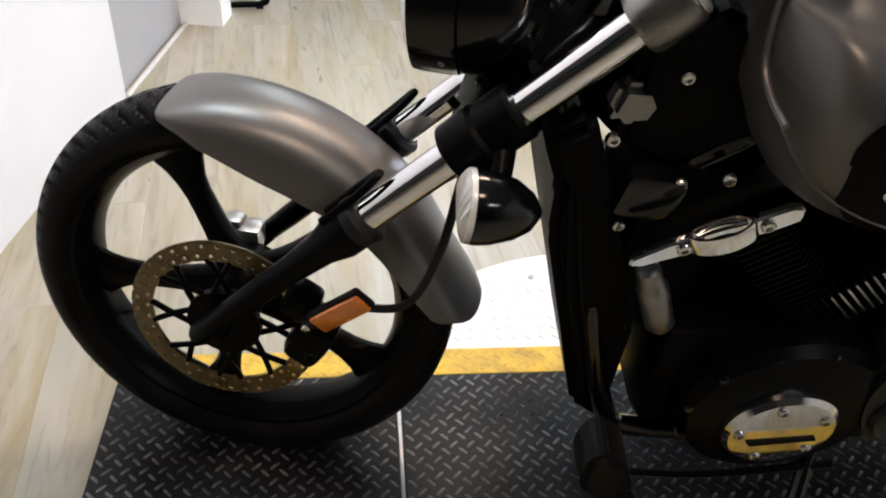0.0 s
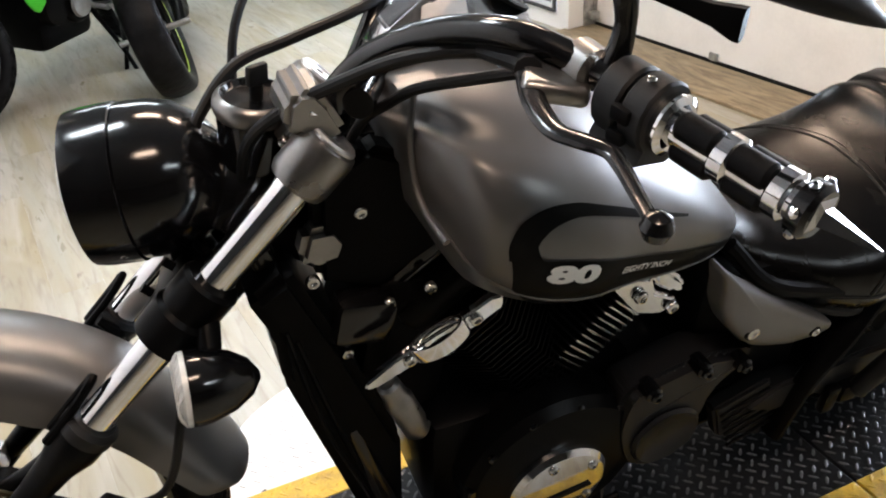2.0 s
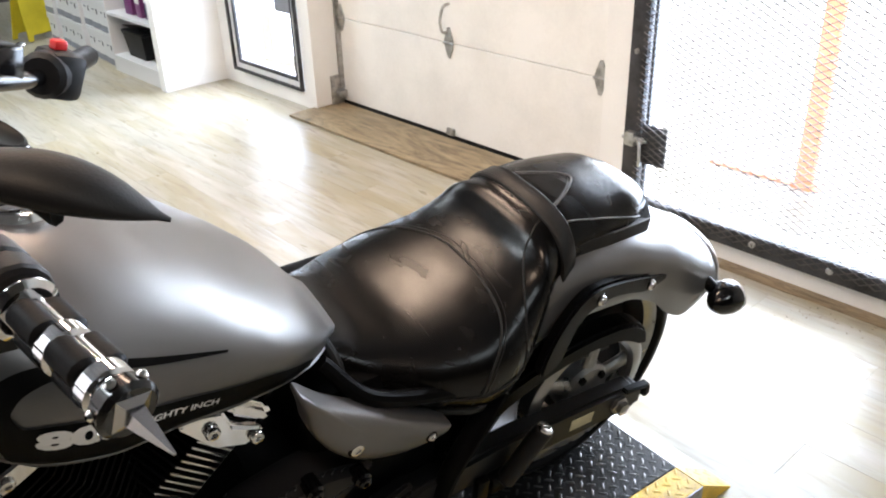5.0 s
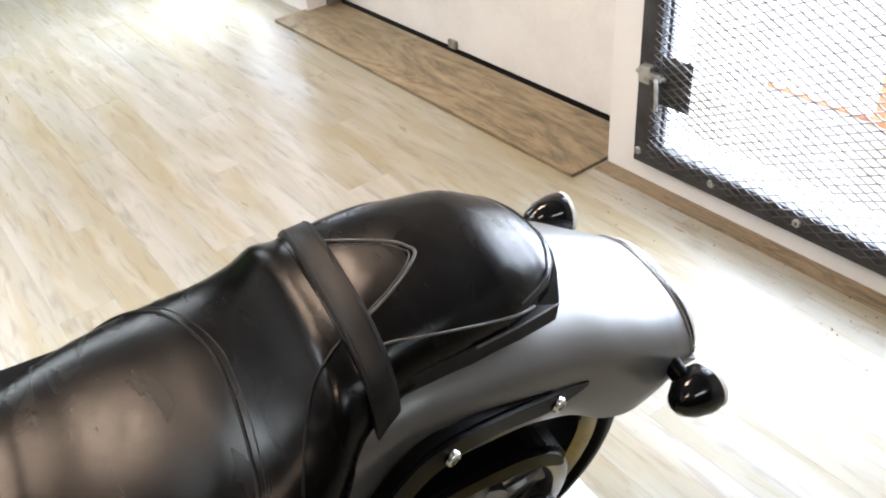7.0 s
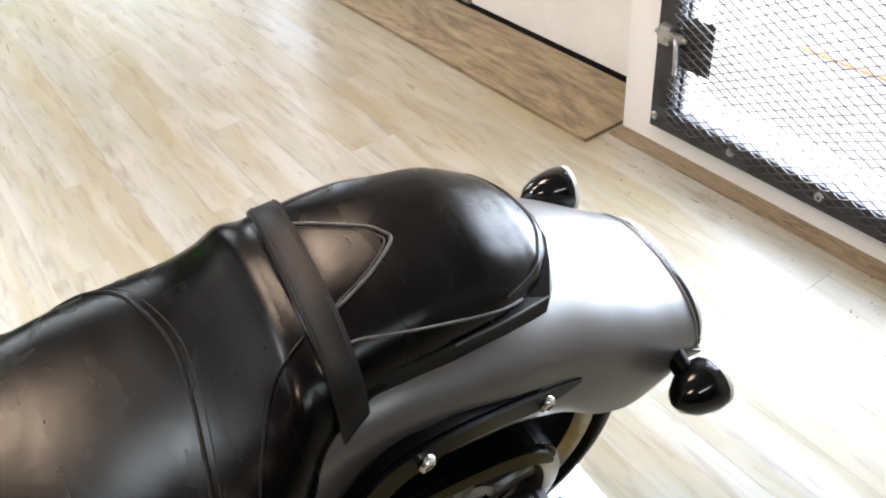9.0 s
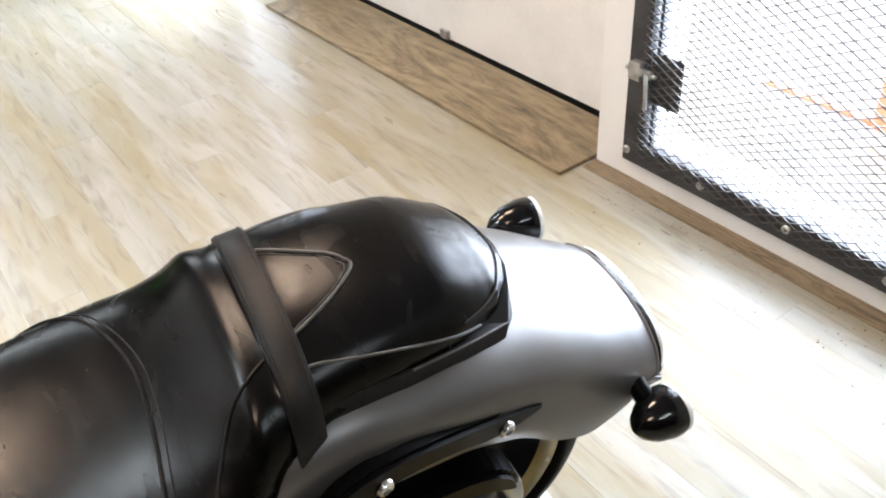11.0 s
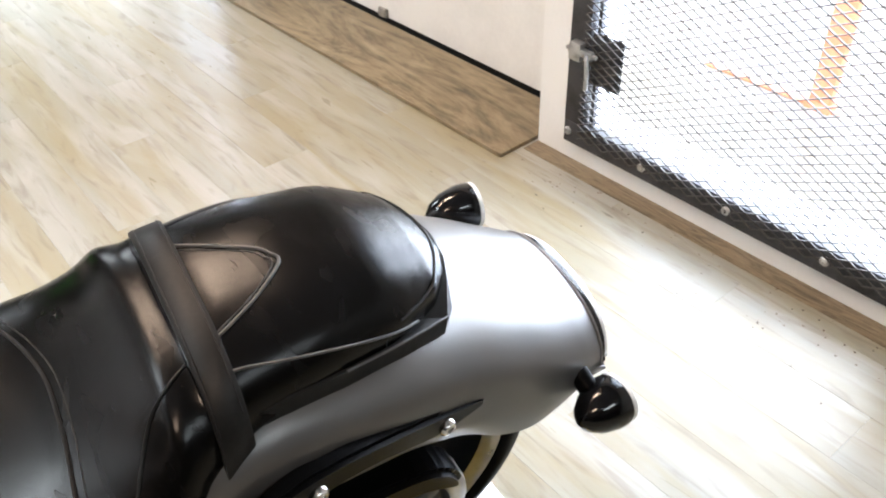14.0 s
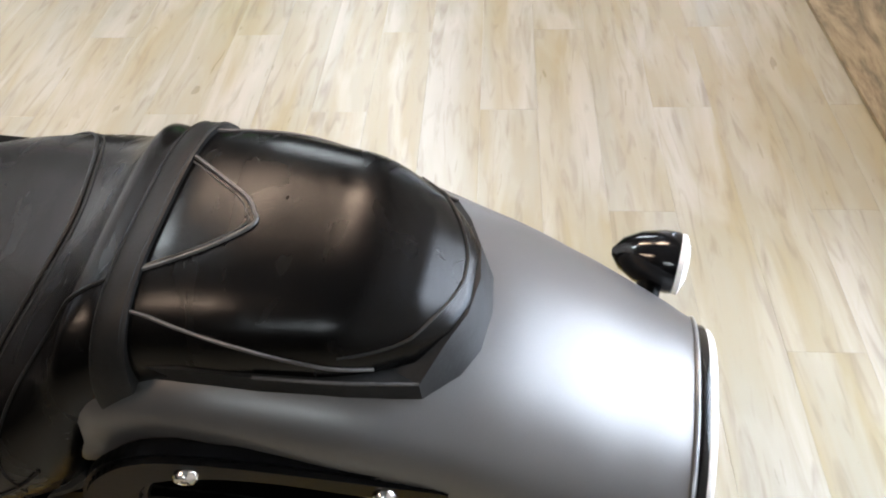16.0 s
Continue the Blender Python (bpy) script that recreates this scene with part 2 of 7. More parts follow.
M_MATT = material("matt black plastic", (0.006, 0.006, 0.0065), 0.5, 0.0, var=0.2, scale=10, bump=0.12, grain=500, spec=0.25)
M_RUBBER = material("tyre rubber", (0.0045, 0.0045, 0.005), 0.42, 0.0, var=0.3, scale=14, bump=0.12, grain=400, spec=0.08)
M_CHROME = material("chrome", (0.80, 0.80, 0.81), 0.07, 1.0, var=0.03, scale=20, rvar=0.03)
M_POLISH = material("polished steel", (0.62, 0.61, 0.60), 0.2, 1.0, var=0.06, scale=30, rvar=0.06)
M_CAST = material("satin cast aluminium", (0.34, 0.335, 0.33), 0.36, 0.9, var=0.08, scale=20, bump=0.06)
M_DEEP = material("dull black plastic", (0.0022, 0.0022, 0.0024), 0.5, 0.0, var=0.3, scale=12, bump=0.1, spec=0.05)
M_ALLOY = material("brushed bright alloy", (0.74, 0.74, 0.75), 0.40, 1.0, var=0.05, scale=30, bump=0.03)
M_NICKEL = material("dark satin nickel", (0.24, 0.235, 0.23), 0.3, 0.9, var=0.08, scale=20, bump=0.04)
M_BRONZE = material("brake disc steel", (0.165, 0.128, 0.070), 0.34, 0.9, var=0.15, scale=40, bump=0.08)
M_LEATHER = leather("black seat leather", (0.0026, 0.0024, 0.0023), 0.240)
M_LEATHER2 = leather("black strap leather", (0.014, 0.0138, 0.0135), 0.46)
M_THREAD = material("grey seam piping", (0.075, 0.072, 0.070), 0.5, var=0.2, scale=60)
M_AMBER = material("amber reflector", (0.60, 0.17, 0.012), 0.25, 0.0, var=0.1, scale=40, coat=0.6)
M_LENS = material("clear lens", (0.72, 0.72, 0.70), 0.2, 0.0, var=0.06, scale=60, coat=0.5, bump=0.3)
M_WHITE = material("white decal", (0.78, 0.78, 0.77), 0.4, var=0.03)
M_DECAL = material("black decal", (0.004, 0.004, 0.004), 0.40, var=0.2, spec=0.05)
M_LABEL = material("yellowed paper label", (0.50, 0.46, 0.30), 0.6, var=0.1, scale=30)
M_GREEN = material("bright green plastic", (0.06, 0.45, 0.03), 0.3, var=0.1)
M_BLUE = material("dark blue plastic", (0.02, 0.03, 0.10), 0.3, var=0.1)
M_LIME = material("lime rim tape", (0.45, 0.62, 0.05), 0.4, var=0.1)
M_RED = material("red plastic", (0.55, 0.02, 0.02), 0.35, var=0.1)
M_CORD = material("yellow cord", (0.55, 0.50, 0.10), 0.5, var=0.1)
M_KRAFT = material("tan card", (0.52, 0.42, 0.26), 0.7, var=0.08)
M_BAND = material("grey print", (0.22, 0.23, 0.26), 0.6, var=0.1)
M_SIGNYEL = material("yellow floor sign plastic", (0.62, 0.52, 0.03), 0.45, var=0.08)
M_ORANGE = material("orange post plastic", (0.84, 0.32, 0.17), 0.5, var=0.08)
M_CONCRETE = material("pale concrete", (0.62, 0.61, 0.59), 0.8, var=0.08, scale=3, bump=0.3, grain=60)
M_SKY = glow("bright overcast distance", (1.0, 1.0, 1.0), 7.0)
M_BARE = material("bare aluminium bar", (0.5, 0.5, 0.5), 0.35, 1.0, var=0.1, scale=20)
M_PURPLE = material("purple packaging", (0.16, 0.03, 0.14), 0.4, var=0.2)

# ---- mesh helpers ----


def finish(bm, smooth=35):
    bmesh.ops.recalc_face_normals(bm, faces=bm.faces)
    me = bpy.data.meshes.new("mesh")
    bm.to_mesh(me)
    bm.free()
    if smooth:
        me.shade_smooth()
        me.set_sharp_from_angle(angle=radians(smooth))
    return me


def part(name, bm, mat, parent, label="", smooth=35, xf=None):
    """Link a bmesh (or a mesh) as one object under a thing or a part."""
    if xf is not None:
        bm.transform(xf)
    me = finish(bm, smooth) if isinstance(bm, bmesh.types.BMesh) else bm
    if mat is not None and not me.materials:
        me.materials.append(mat)
    ob = new(name, me)
    ob.parent = parent
    if label:
        ob["label"] = label
    return ob


def thing(name, m=Matrix(), label="", category="", group="", kind=""):
    ob = new(name)
    ob.empty_display_size = 0.1
    ob.matrix_basis = m
    return tagged(ob, label, category, group, kind)


def solid(name, bm, mat, label="", category="", group="", kind="", m=Matrix(), smooth=35):
    ob = part(name, bm, mat, None, smooth=smooth)
    ob.matrix_basis = m
    return tagged(ob, label, category, group, kind)


def join(*bms):
    out = bmesh.new()
    for b in bms:
        me = bpy.data.meshes.new("t")
        b.to_mesh(me)
        b.free()
        out.from_mesh(me)
        bpy.data.meshes.remove(me)
    return out


def box(size, at=(0, 0, 0), bevel=0.0, turn=(0, 0, 0), segs=2):
    bm = bmesh.new()
    bmesh.ops.create_cube(bm, size=1.0)
    bmesh.ops.scale(bm, vec=size, verts=bm.verts)
    if bevel:
        bmesh.ops.bevel(bm, geom=list(bm.edges), offset=bevel, segments=segs, affect="EDGES", profile=0.5)
    bm.transform(pose(*at, *turn))
    return bm


def span(a, b, bevel=0.0):
    """A block between two corners."""
    return box([abs(q - p) for p, q in zip(a, b)], [(p + q) / 2 for p, q in zip(a, b)], bevel)


def rings(loops, closed=True, caps=True):
    """A skin over rows of points."""
    bm = bmesh.new()
    rows = [[bm.verts.new(p) for p in loop] for loop in loops]
    k = len(rows[0])
    for a, b in zip(rows, rows[1:]):
        for i in range(k if closed else k - 1):
            j = (i + 1) % k
            bm.faces.new((a[i], a[j], b[j], b[i]))
    if caps and closed:
        bm.faces.new(rows[0][::-1])
        bm.faces.new(rows[-1])
    return bm


def curve(points, n=8):
    """Points of a smooth line through the given ones."""
    p = [Vector(q) for q in points]
    if len(p) < 3:
        return p
    p = [2 * p[0] - p[1], *p, 2 * p[-1] - p[-2]]
    out = []
    for a, b, c, d in zip(p, p[1:], p[2:], p[3:]):
        for i in range(n):
            t = i / n
            out.append(0.5 * (2 * b + (c - a) * t + (2 * a - 5 * b + 4 * c - d) * t * t + (3 * b - a - 3 * c + d) * t ** 3))
    return out + [p[-2]]


def tube(points, r, n=12, flat=1.0, caps=True, smooth=6):
    """A round bar along a smooth line; r is a number or one for each given point."""
    line = curve(points, smooth) if smooth else [Vector(p) for p in points]
    k = len(line)
    if isinstance(r, (int, float)):
        radii = [r] * k
    else:
        radii = [float(np.interp(i / (k - 1) * (len(r) - 1), range(len(r)), r)) for i in range(k)]
    loops, up = [], None
    for i, p in enumerate(line):
        d = (line[min(i + 1, k - 1)] - line[max(i - 1, 0)]).normalized()
        if up is None:
            up = d.orthogonal().normalized() if abs(d.z) > 0.9 else Vector((0, 0, 1))
        side = d.cross(up).normalized()
        up = side.cross(d).normalized()
        loops.append([p + radii[i] * (math.cos(a) * side + flat * math.sin(a) * up) for a in (2 * math.pi * j / n for j in range(n))])
    return rings(loops, True, caps)


def axis_pose(a, b):
    """A pose at a whose z points at b."""
    a, b = Vector(a), Vector(b)
    return Matrix.Translation(a) @ (b - a).to_track_quat("Z", "Y").to_matrix().to_4x4()


def lathe(profile, n=32, m=Matrix(), caps=True):
    """Turned round z: rows of (radius, height)."""
    loops = [[(r * math.cos(a), r * math.sin(a), h) for a in (2 * math.pi * j / n for j in range(n))] for r, h in profile]
    bm = rings(loops, True, caps)
    bm.transform(m)
    return bm


def rod(a, b, r, n=16, bevel=0.0, r2=None):
    length = (Vector(b) - Vector(a)).length
    r2 = r if r2 is None else r2
    prof = [(max(r - bevel, 1e-4), 0), (r, bevel), (r2, length - bevel), (max(r2 - bevel, 1e-4), length)] if bevel else [(r, 0), (r2, length)]
    return lathe(prof, n, axis_pose(a, b))


def bolt_head(at, out, r=0.009, h=0.007):
    """A domed screw with a socket."""
    m = axis_pose(at, Vector(at) + Vector(out))
    return lathe([(r, 0), (r, h * 0.55), (r * 0.8, h * 0.9), (r * 0.5, h), (r * 0.45, h * 0.45), (r * 0.1, h * 0.45)], 14, m)


def prism(outline, depth, m=Matrix(), bevel=0.0):
    """A flat outline in x, y with thickness along z."""
    bm = bmesh.new()
    vs = [bm.verts.new((x, y, 0)) for x, y in outline]
    f = bm.faces.new(vs)
    r = bmesh.ops.extrude_face_region(bm, geom=[f])
    bmesh.ops.translate(bm, vec=(0, 0, depth), verts=[e for e in r["geom"] if isinstance(e, bmesh.types.BMVert)])
    if bevel:
        bmesh.ops.bevel(bm, geom=list(bm.edges), offset=bevel, segments=2, affect="EDGES")
    bm.transform(m)
    return bm


def side_plate(outline, v, thick, bevel=0.0):
    """An outline in the bike's u, w, at the side v, with its thickness towards the middle."""
    m = Matrix(((1, 0, 0, 0), (0, 0, 1, v), (0, 1, 0, 0), (0, 0, 0, 1)))
    return prism(outline, thick, m, bevel)


def smooth_outline(points, n=5):
    p = [Vector((x, y, 0)) for x, y in points]
    loop = curve([p[-1], *p, p[0], p[1]], n)
    return [(q.x, q.y) for q in loop[n:n + len(p) * n]]

# ---- the room ----
floor = solid("floor", span((-4.5, -7.0, -0.12), (3.6, 8.0, -0.004)), M_CONCRETE, "pale wood-look vinyl plank floor of the shop", "floor", kind="structure")
H = 2.8


def wall(name, a, b, m=Matrix(), mat=M_WALL, label="plain white painted wall"):
    return solid(name, span(a, b), mat, label, "wall", kind="structure", m=m, smooth=0)


wall("wall_east_south", (-0.012, -8.5, 0), (0.2, -0.672, H), BUILD)
wall("wall_east_post", (-0.012, 0.422, 0), (0.2, 0.537, H), BUILD)
wall("wall_east_over_gate", (-0.012, -0.672, 2.12), (0.2, 0.422, H), BUILD)
wall("wall_east_under_gate", (-0.012, -0.672, 0), (0.2, 0.422, 0.066), BUILD)
wall("wall_east_over_garage", (0.0, 0.537, 2.2), (0.2, 2.40, H), BUILD)
wall("wall_east_jamb", (0.0, 2.40, 0), (0.26, 2.50, H), BUILD)
wall("wall_east_under_window", (0.0, 2.50, 0), (0.2, 3.20, 0.087), BUILD)
wall("wall_east_over_window", (0.0, 2.50, 2.1), (0.2, 3.20, H), BUILD)
wall("wall_east_north", (0.0, 3.20, 0), (0.2, 9.0, H), BUILD)
# unseen outer walls, made dark to hold down fill and reflections on the bike
wall("wall_south", (-4.6, -7.2, 0), (4.2, -7.0, H), mat=M_DIM, label="unseen dark back wall limiting fill light")
wall("wall_north", (-4.6, 7.4, 0), (4.2, 7.6, H), mat=M_DIM, label="unseen dark end wall limiting fill light")
wall("wall_west", (-4.6, -7.0, 0), (-4.5, 7.4, H), mat=M_DIM, label="unseen dark side wall limiting fill light")
# unseen ceiling; its grey sets how much light it bounces onto the bike
solid("ceiling", span((-4.6, -7.2, H), (4.2, 7.6, H + 0.1)), M_CEIL, "unseen plain grey ceiling setting the bounce light", "ceiling", kind="structure", smooth=0)

# the partition beside the front wheel
WESTLINE = pose(-0.678, 0.77, 0, 0, 0, -8.3)     # y along the partition's face, x into the room
wall("wall_partition", (-0.16, -1.3, 0), (0.0, 0.848, H), WESTLINE, M_PANEL, "smooth white partition panel with a square edge")
# greyer than the white faces on either side of it
wall("wall_recess", (-0.30, 0.848, 0), (-0.02, 1.49, H), WESTLINE, M_GREYWALL, "grey wall of the recess")
wall("wall_recess_end", (-0.30, 1.49, 0), (0.145, 1.62, H), WESTLINE, M_WALL)
solid("baseboard", box((0.012, 0.64, 0.012), (0.004, 1.17, 0.006), 0.002), M_PANEL, "thin white strip along the foot of the recess", "baseboard", kind="structure", m=WESTLINE)

# threshold board before the garage door
solid("threshold_board", box((0.325, 1.885, 0.014), (0.0015, 1.4875, 0.007), 0.002), M_PLY, "bare plywood sheet lying along the foot of the garage door", "plywood sheet", m=BUILD)


solid("floor_edge", box((0.062, 1.20, 0.003), (-0.044, -0.065, 0.0015), 0.0008), M_EDGE, "bare worn floor edge along the wall under the gate", "floor edge", kind="structure", m=BUILD)


def garage_door():
    d = thing("door_garage", BUILD, "white sectional garage door, closed", "garage door", kind="structure")
    for i in range(4):
        z = -0.06 + i * 0.53
        part("door_panel", span((0.182, 0.53, max(z, 0.02)), (0.225, 2.41, z + 0.526), 0.004), M_GDOOR, d, smooth=0)
    part("bottom_seal", box((0.05, 1.87, 0.025), (0.205, 1.47, 0.012), 0.004), M_MATT, d, "black rubber seal with a metal edge")
    for q in (0.69, 1.55, 2.365):
        h = thing("hinge")
        h.parent = d
        part("hinge_leaf", side_leaf(q, 0.470, 1), M_GALV, h, "galvanised steel hinge")
        part("hinge_leaf", side_leaf(q, 0.470, -1), M_GALV, h)
        part("hinge_pin", rod((0.172, q - 0.03, 0.468), (0.172, q + 0.03, 0.468), 0.007), M_GALV, h)
    part("pull_handle", tube([(0.181, 1.56, 0.515), (0.147, 1.56, 0.525), (0.139, 1.565, 0.575), (0.145, 1.55, 0.635), (0.181, 1.55, 0.645)], 0.007), M_GALV, d, "bent steel pull handle")
    part("lock_tab", join(box((0.014, 0.05, 0.035), (0.175, 1.547, 0.04), 0.003), rod((0.167, 1.547, 0.04), (0.182, 1.547, 0.04), 0.007)), M_GALV, d, "small steel latch tab")
    part("lock_tab", box((0.014, 0.03, 0.05), (0.175, 0.60, 0.06), 0.003), M_GALV, d)
    for q in (0.552, 2.395):
        part("door_track", join(span((0.157, q - 0.012, 0.03), (0.226, q - 0.008, 2.1)), span((0.157, q - 0.012, 0.03), (0.161, q + 0.015, 2.1))), M_GALV, d, smooth=0)
    part("track_bracket", join(box((0.08, 0.01, 0.16), (0.137, 2.392, 0.09), 0.002), box((0.05, 0.05, 0.04), (0.147, 2.37, 0.07), 0.006)), M_GALV, d, "steel track bracket with a roller")
    return d


def side_leaf(q, z, s):
    m = Matrix(((0, 0, -1, 0.180), (1, 0, 0, q), (0, 1, 0, z), (0, 0, 0, 1)))
    return prism([(-0.03, s * 0.004), (0.03, s * 0.004), (0.022, s * 0.03), (0.006, s * 0.07), (-0.006, s * 0.07), (-0.022, s * 0.03)], 0.005, m)


garage_door()


def gate():
    g = thing("door_gate", BUILD, "dark steel gate with expanded metal mesh, closed and latched", "security gate", kind="structure")
    a, b, lo, hi, w = -0.664, 0.419, 0.068, 2.1, 0.068
    part("gate_bar", span((-0.035, a, lo), (0, b, lo + w), 0.003), M_DARKFRAME, g)
    part("gate_bar", span((-0.035, a, hi - w), (0, b, hi), 0.003), M_DARKFRAME, g)
    part("gate_bar", span((-0.036, b - w, lo + w), (-0.001, b, hi - w), 0.003), M_DARKFRAME, g)
    part("gate_bar", span((-0.036, a, lo + w), (-0.001, a + w, hi - w), 0.003), M_DARKFRAME, g)
    part("inner_strip", span((-0.02, a + w + 0.012, lo + w), (-0.004, a + w + 0.032, hi - w), 0.002), M_RUST, g, "rusty inner strip")
    part("inner_strip", span((-0.02, b - w - 0.02, lo + w), (-0.004, b - w - 0.008, hi - w), 0.002), M_DARKFRAME, g)
    # expanded metal
    vs, fs = [], []
    dy, dz, tk = 0.047, 0.0115, 0.0014
    y0, y1, z0, z1 = a + 0.045, b - 0.050, lo + 0.03, hi - 0.03
    rows, cols = int((z1 - z0) / dz), int((y1 - y0) / (dy / 2))
    for r in range(rows):
        for c in range(cols):
            ya, yb = y0 + c * dy / 2, y0 + (c + 1) * dy / 2
            up = (c + r) % 2
            za, zb = z0 + r * dz + (dz / 2 if up else -dz / 2) * 0.97, z0 + r * dz + (-dz / 2 if up else dz / 2) * 0.97
            k = len(vs)
            for y, z in ((ya, za), (yb, zb)):
                vs += [(-0.0415, y, z - tk), (-0.0372, y, z - tk), (-0.0372, y, z + tk), (-0.0415, y, z + tk)]
            fs += [(k + i, k + (i + 1) % 4, k + 4 + (i + 1) % 4, k + 4 + i) for i in range(4)]
    me = bpy.data.meshes.new("mesh")
    me.from_pydata(vs, [], fs)
    tagged(part("mesh_screen", me, M_MESH, g, "diamond expanded metal mesh"), kind="stuff")
    for i in range(5):
        part("screw", bolt_head((-0.035, b - 0.016 - i * 0.2615, lo + 0.037), (-1, 0, 0), 0.012, 0.008), M_GALV, g)
    for i in range(5):
        part("screw", bolt_head((-0.036, b - 0.03, lo + 0.29 + i * 0.31), (-1, 0, 0), 0.010, 0.008), M_GALV, g)
        part("screw", bolt_head((-0.036, a + 0.03, lo + 0.25 + i * 0.31), (-1, 0, 0), 0.010, 0.008), M_GALV, g)
    part("latch_plate", span((-0.026, 0.248, 0.269), (-0.0225, 0.349, 0.415), 0.001), M_DARKFRAME, g, "dark steel plate behind the latch")
    latch = part("latch", join(box((0.03, 0.04, 0.05), (-0.045, 0.382, 0.358), 0.004), box((0.016, 0.08, 0.022), (-0.05, 0.366, 0.360), 0.004)), M_GALV, g, "galvanised slide latch")
    part("latch_handle", tube([(-0.055, 0.344, 0.358), (-0.07, 0.330, 0.353), (-0.07, 0.326, 0.318), (-0.068, 0.326, 0.272)], 0.006), M_GALV, latch)
    part("latch_bolt", rod((-0.05, 0.314, 0.360), (-0.05, 0.414, 0.360), 0.006), M_GALV, latch)
    return g


gate()


def window():
    w = thing("window_side", BUILD, "tall glazed side window with a dark inner frame", "window", kind="structure")
    a, b, lo, hi = 2.50, 3.20, 0.087, 2.1
    for s, mat in ((0.0, M_DARKFRAME), (0.045, M_DARKFRAME)):
        f = thing("window_frame")
        f.parent = w
        x, t = 0.0 + s * 0.3, 0.016 + s * 0.1
        part("rail", span((x - 0.02, a + s, lo + s), (x, b - s, lo + s + t), 0.002), mat, f)
        part("rail", span((x - 0.02, a + s, hi - s - t), (x, b - s, hi - s), 0.002), mat, f)
        part("stile", span((x - 0.021, a + s, lo + s + t), (x - 0.001, a + s + t, hi - s - t), 0.002), mat, f)
        part("stile", span((x - 0.021, b - s - t, lo + s + t), (x - 0.001, b - s, hi - s - t), 0.002), mat, f)
    part("casing", join(span((-0.006, a + 0.016, lo + 0.016), (0.02, b - 0.016, lo + 0.045)), span((-0.006, a + 0.016, lo + 0.045), (0.02, a + 0.045, hi)), span((-0.006, b - 0.045, lo + 0.045), (0.02, b - 0.016, hi))), M_PANEL, w, smooth=0)
    glass = bpy.data.materials.new("window glass")
    glass.use_nodes = True
    p = glass.node_tree.nodes["Principled BSDF"]
    p.inputs["Transmission Weight"].default_value, p.inputs["Roughness"].default_value, p.inputs["IOR"].default_value = 1.0, 0.02, 1.45
    pane = part("pane", span((0.05, a + 0.06, lo + 0.06), (0.056, b - 0.06, hi - 0.06)), glass, w, smooth=0)
    pane.visible_shadow = False
    part("notice", span((-0.034, 2.52, 0.50), (-0.03, 2.66, 0.75)), M_BAND, w, "grey notice sheet hung in the window", smooth=0)
    return w


window()

# outside, blown out by daylight
solid("ground", span((0.26, -12, -0.14), (14, 14, -0.02)), M_CONCRETE, "pale concrete yard outside", "ground", kind="structure", m=BUILD, smooth=0)
solid("backdrop", span((9.0, -14, -1.0), (9.1, 16, 9)), M_SKY, "bright overcast distance outside the doors", "backdrop", kind="structure", m=BUILD, smooth=0)


def barrier():
    t = thing("barrier_post", BUILD @ pose(0.80, 0.085, -0.02), "orange plastic barrier post on a flat foot", "barrier post")
    part("post", box((0.045, 0.075, 1.9), (0, 0, 0.97), 0.012), M_ORANGE, t)
    part("foot", join(box((0.03, 0.5, 0.010), (0, 0.18, 0.008), 0.004), box((0.06, 0.09, 0.03), (0, 0.0, 0.016), 0.008)), M_ORANGE, t)
    return t


barrier()

# ---- ceiling lights (four placed by glints on the bike, three added as fill) ----


def ceiling_light(x, y, watts, sx=1.2, sy=0.3, turn=0, colour=COPPER):
    t = thing("ceiling_light", pose(x, y, H, 0, 0, turn), "unseen flat ceiling light", "ceiling light", "ceiling lights")
    part("frame", join(box((sx + 0.06, 0.03, 0.05), (0, sy / 2 + 0.015, -0.026)), box((sx + 0.06, 0.03, 0.05), (0, -sy / 2 - 0.015, -0.026)), box((0.03, sy, 0.05), (sx / 2 + 0.015, 0, -0.026)), box((0.03, sy, 0.05), (-sx / 2 - 0.015, 0, -0.026))), M_PANEL, t, smooth=0)
    part("diffuser", box((sx, sy, 0.01), (0, 0, -0.02)), M_PANEL, t, smooth=0)
    area_lamp("lamp", pose(x, y, H - 0.06, 0, 0, turn), sx, sy, watts, colour)
    return t


# two fill lights added over the far end; no glint shows them
ceiling_light(0.9, 3.9, 40, colour=NEUTRAL)
ceiling_light(0.2, 5.6, 40, colour=NEUTRAL)
ceiling_light(-0.2, 0.75, 19, 0.6, 0.3, colour=NEUTRAL)
ceiling_light(0.80, 1.16, 24, 0.7, 0.24)
ceiling_light(1.75, 1.10, 22, 0.5, 0.24)
ceiling_light(0.35, -1.10, 17, 0.8, 0.24)
# fill light added to brighten the bike's left flank and side cover
ceiling_light(1.9, -2.6, 20, 1.2, 0.3, colour=NEUTRAL)

# ---- the display platform ----


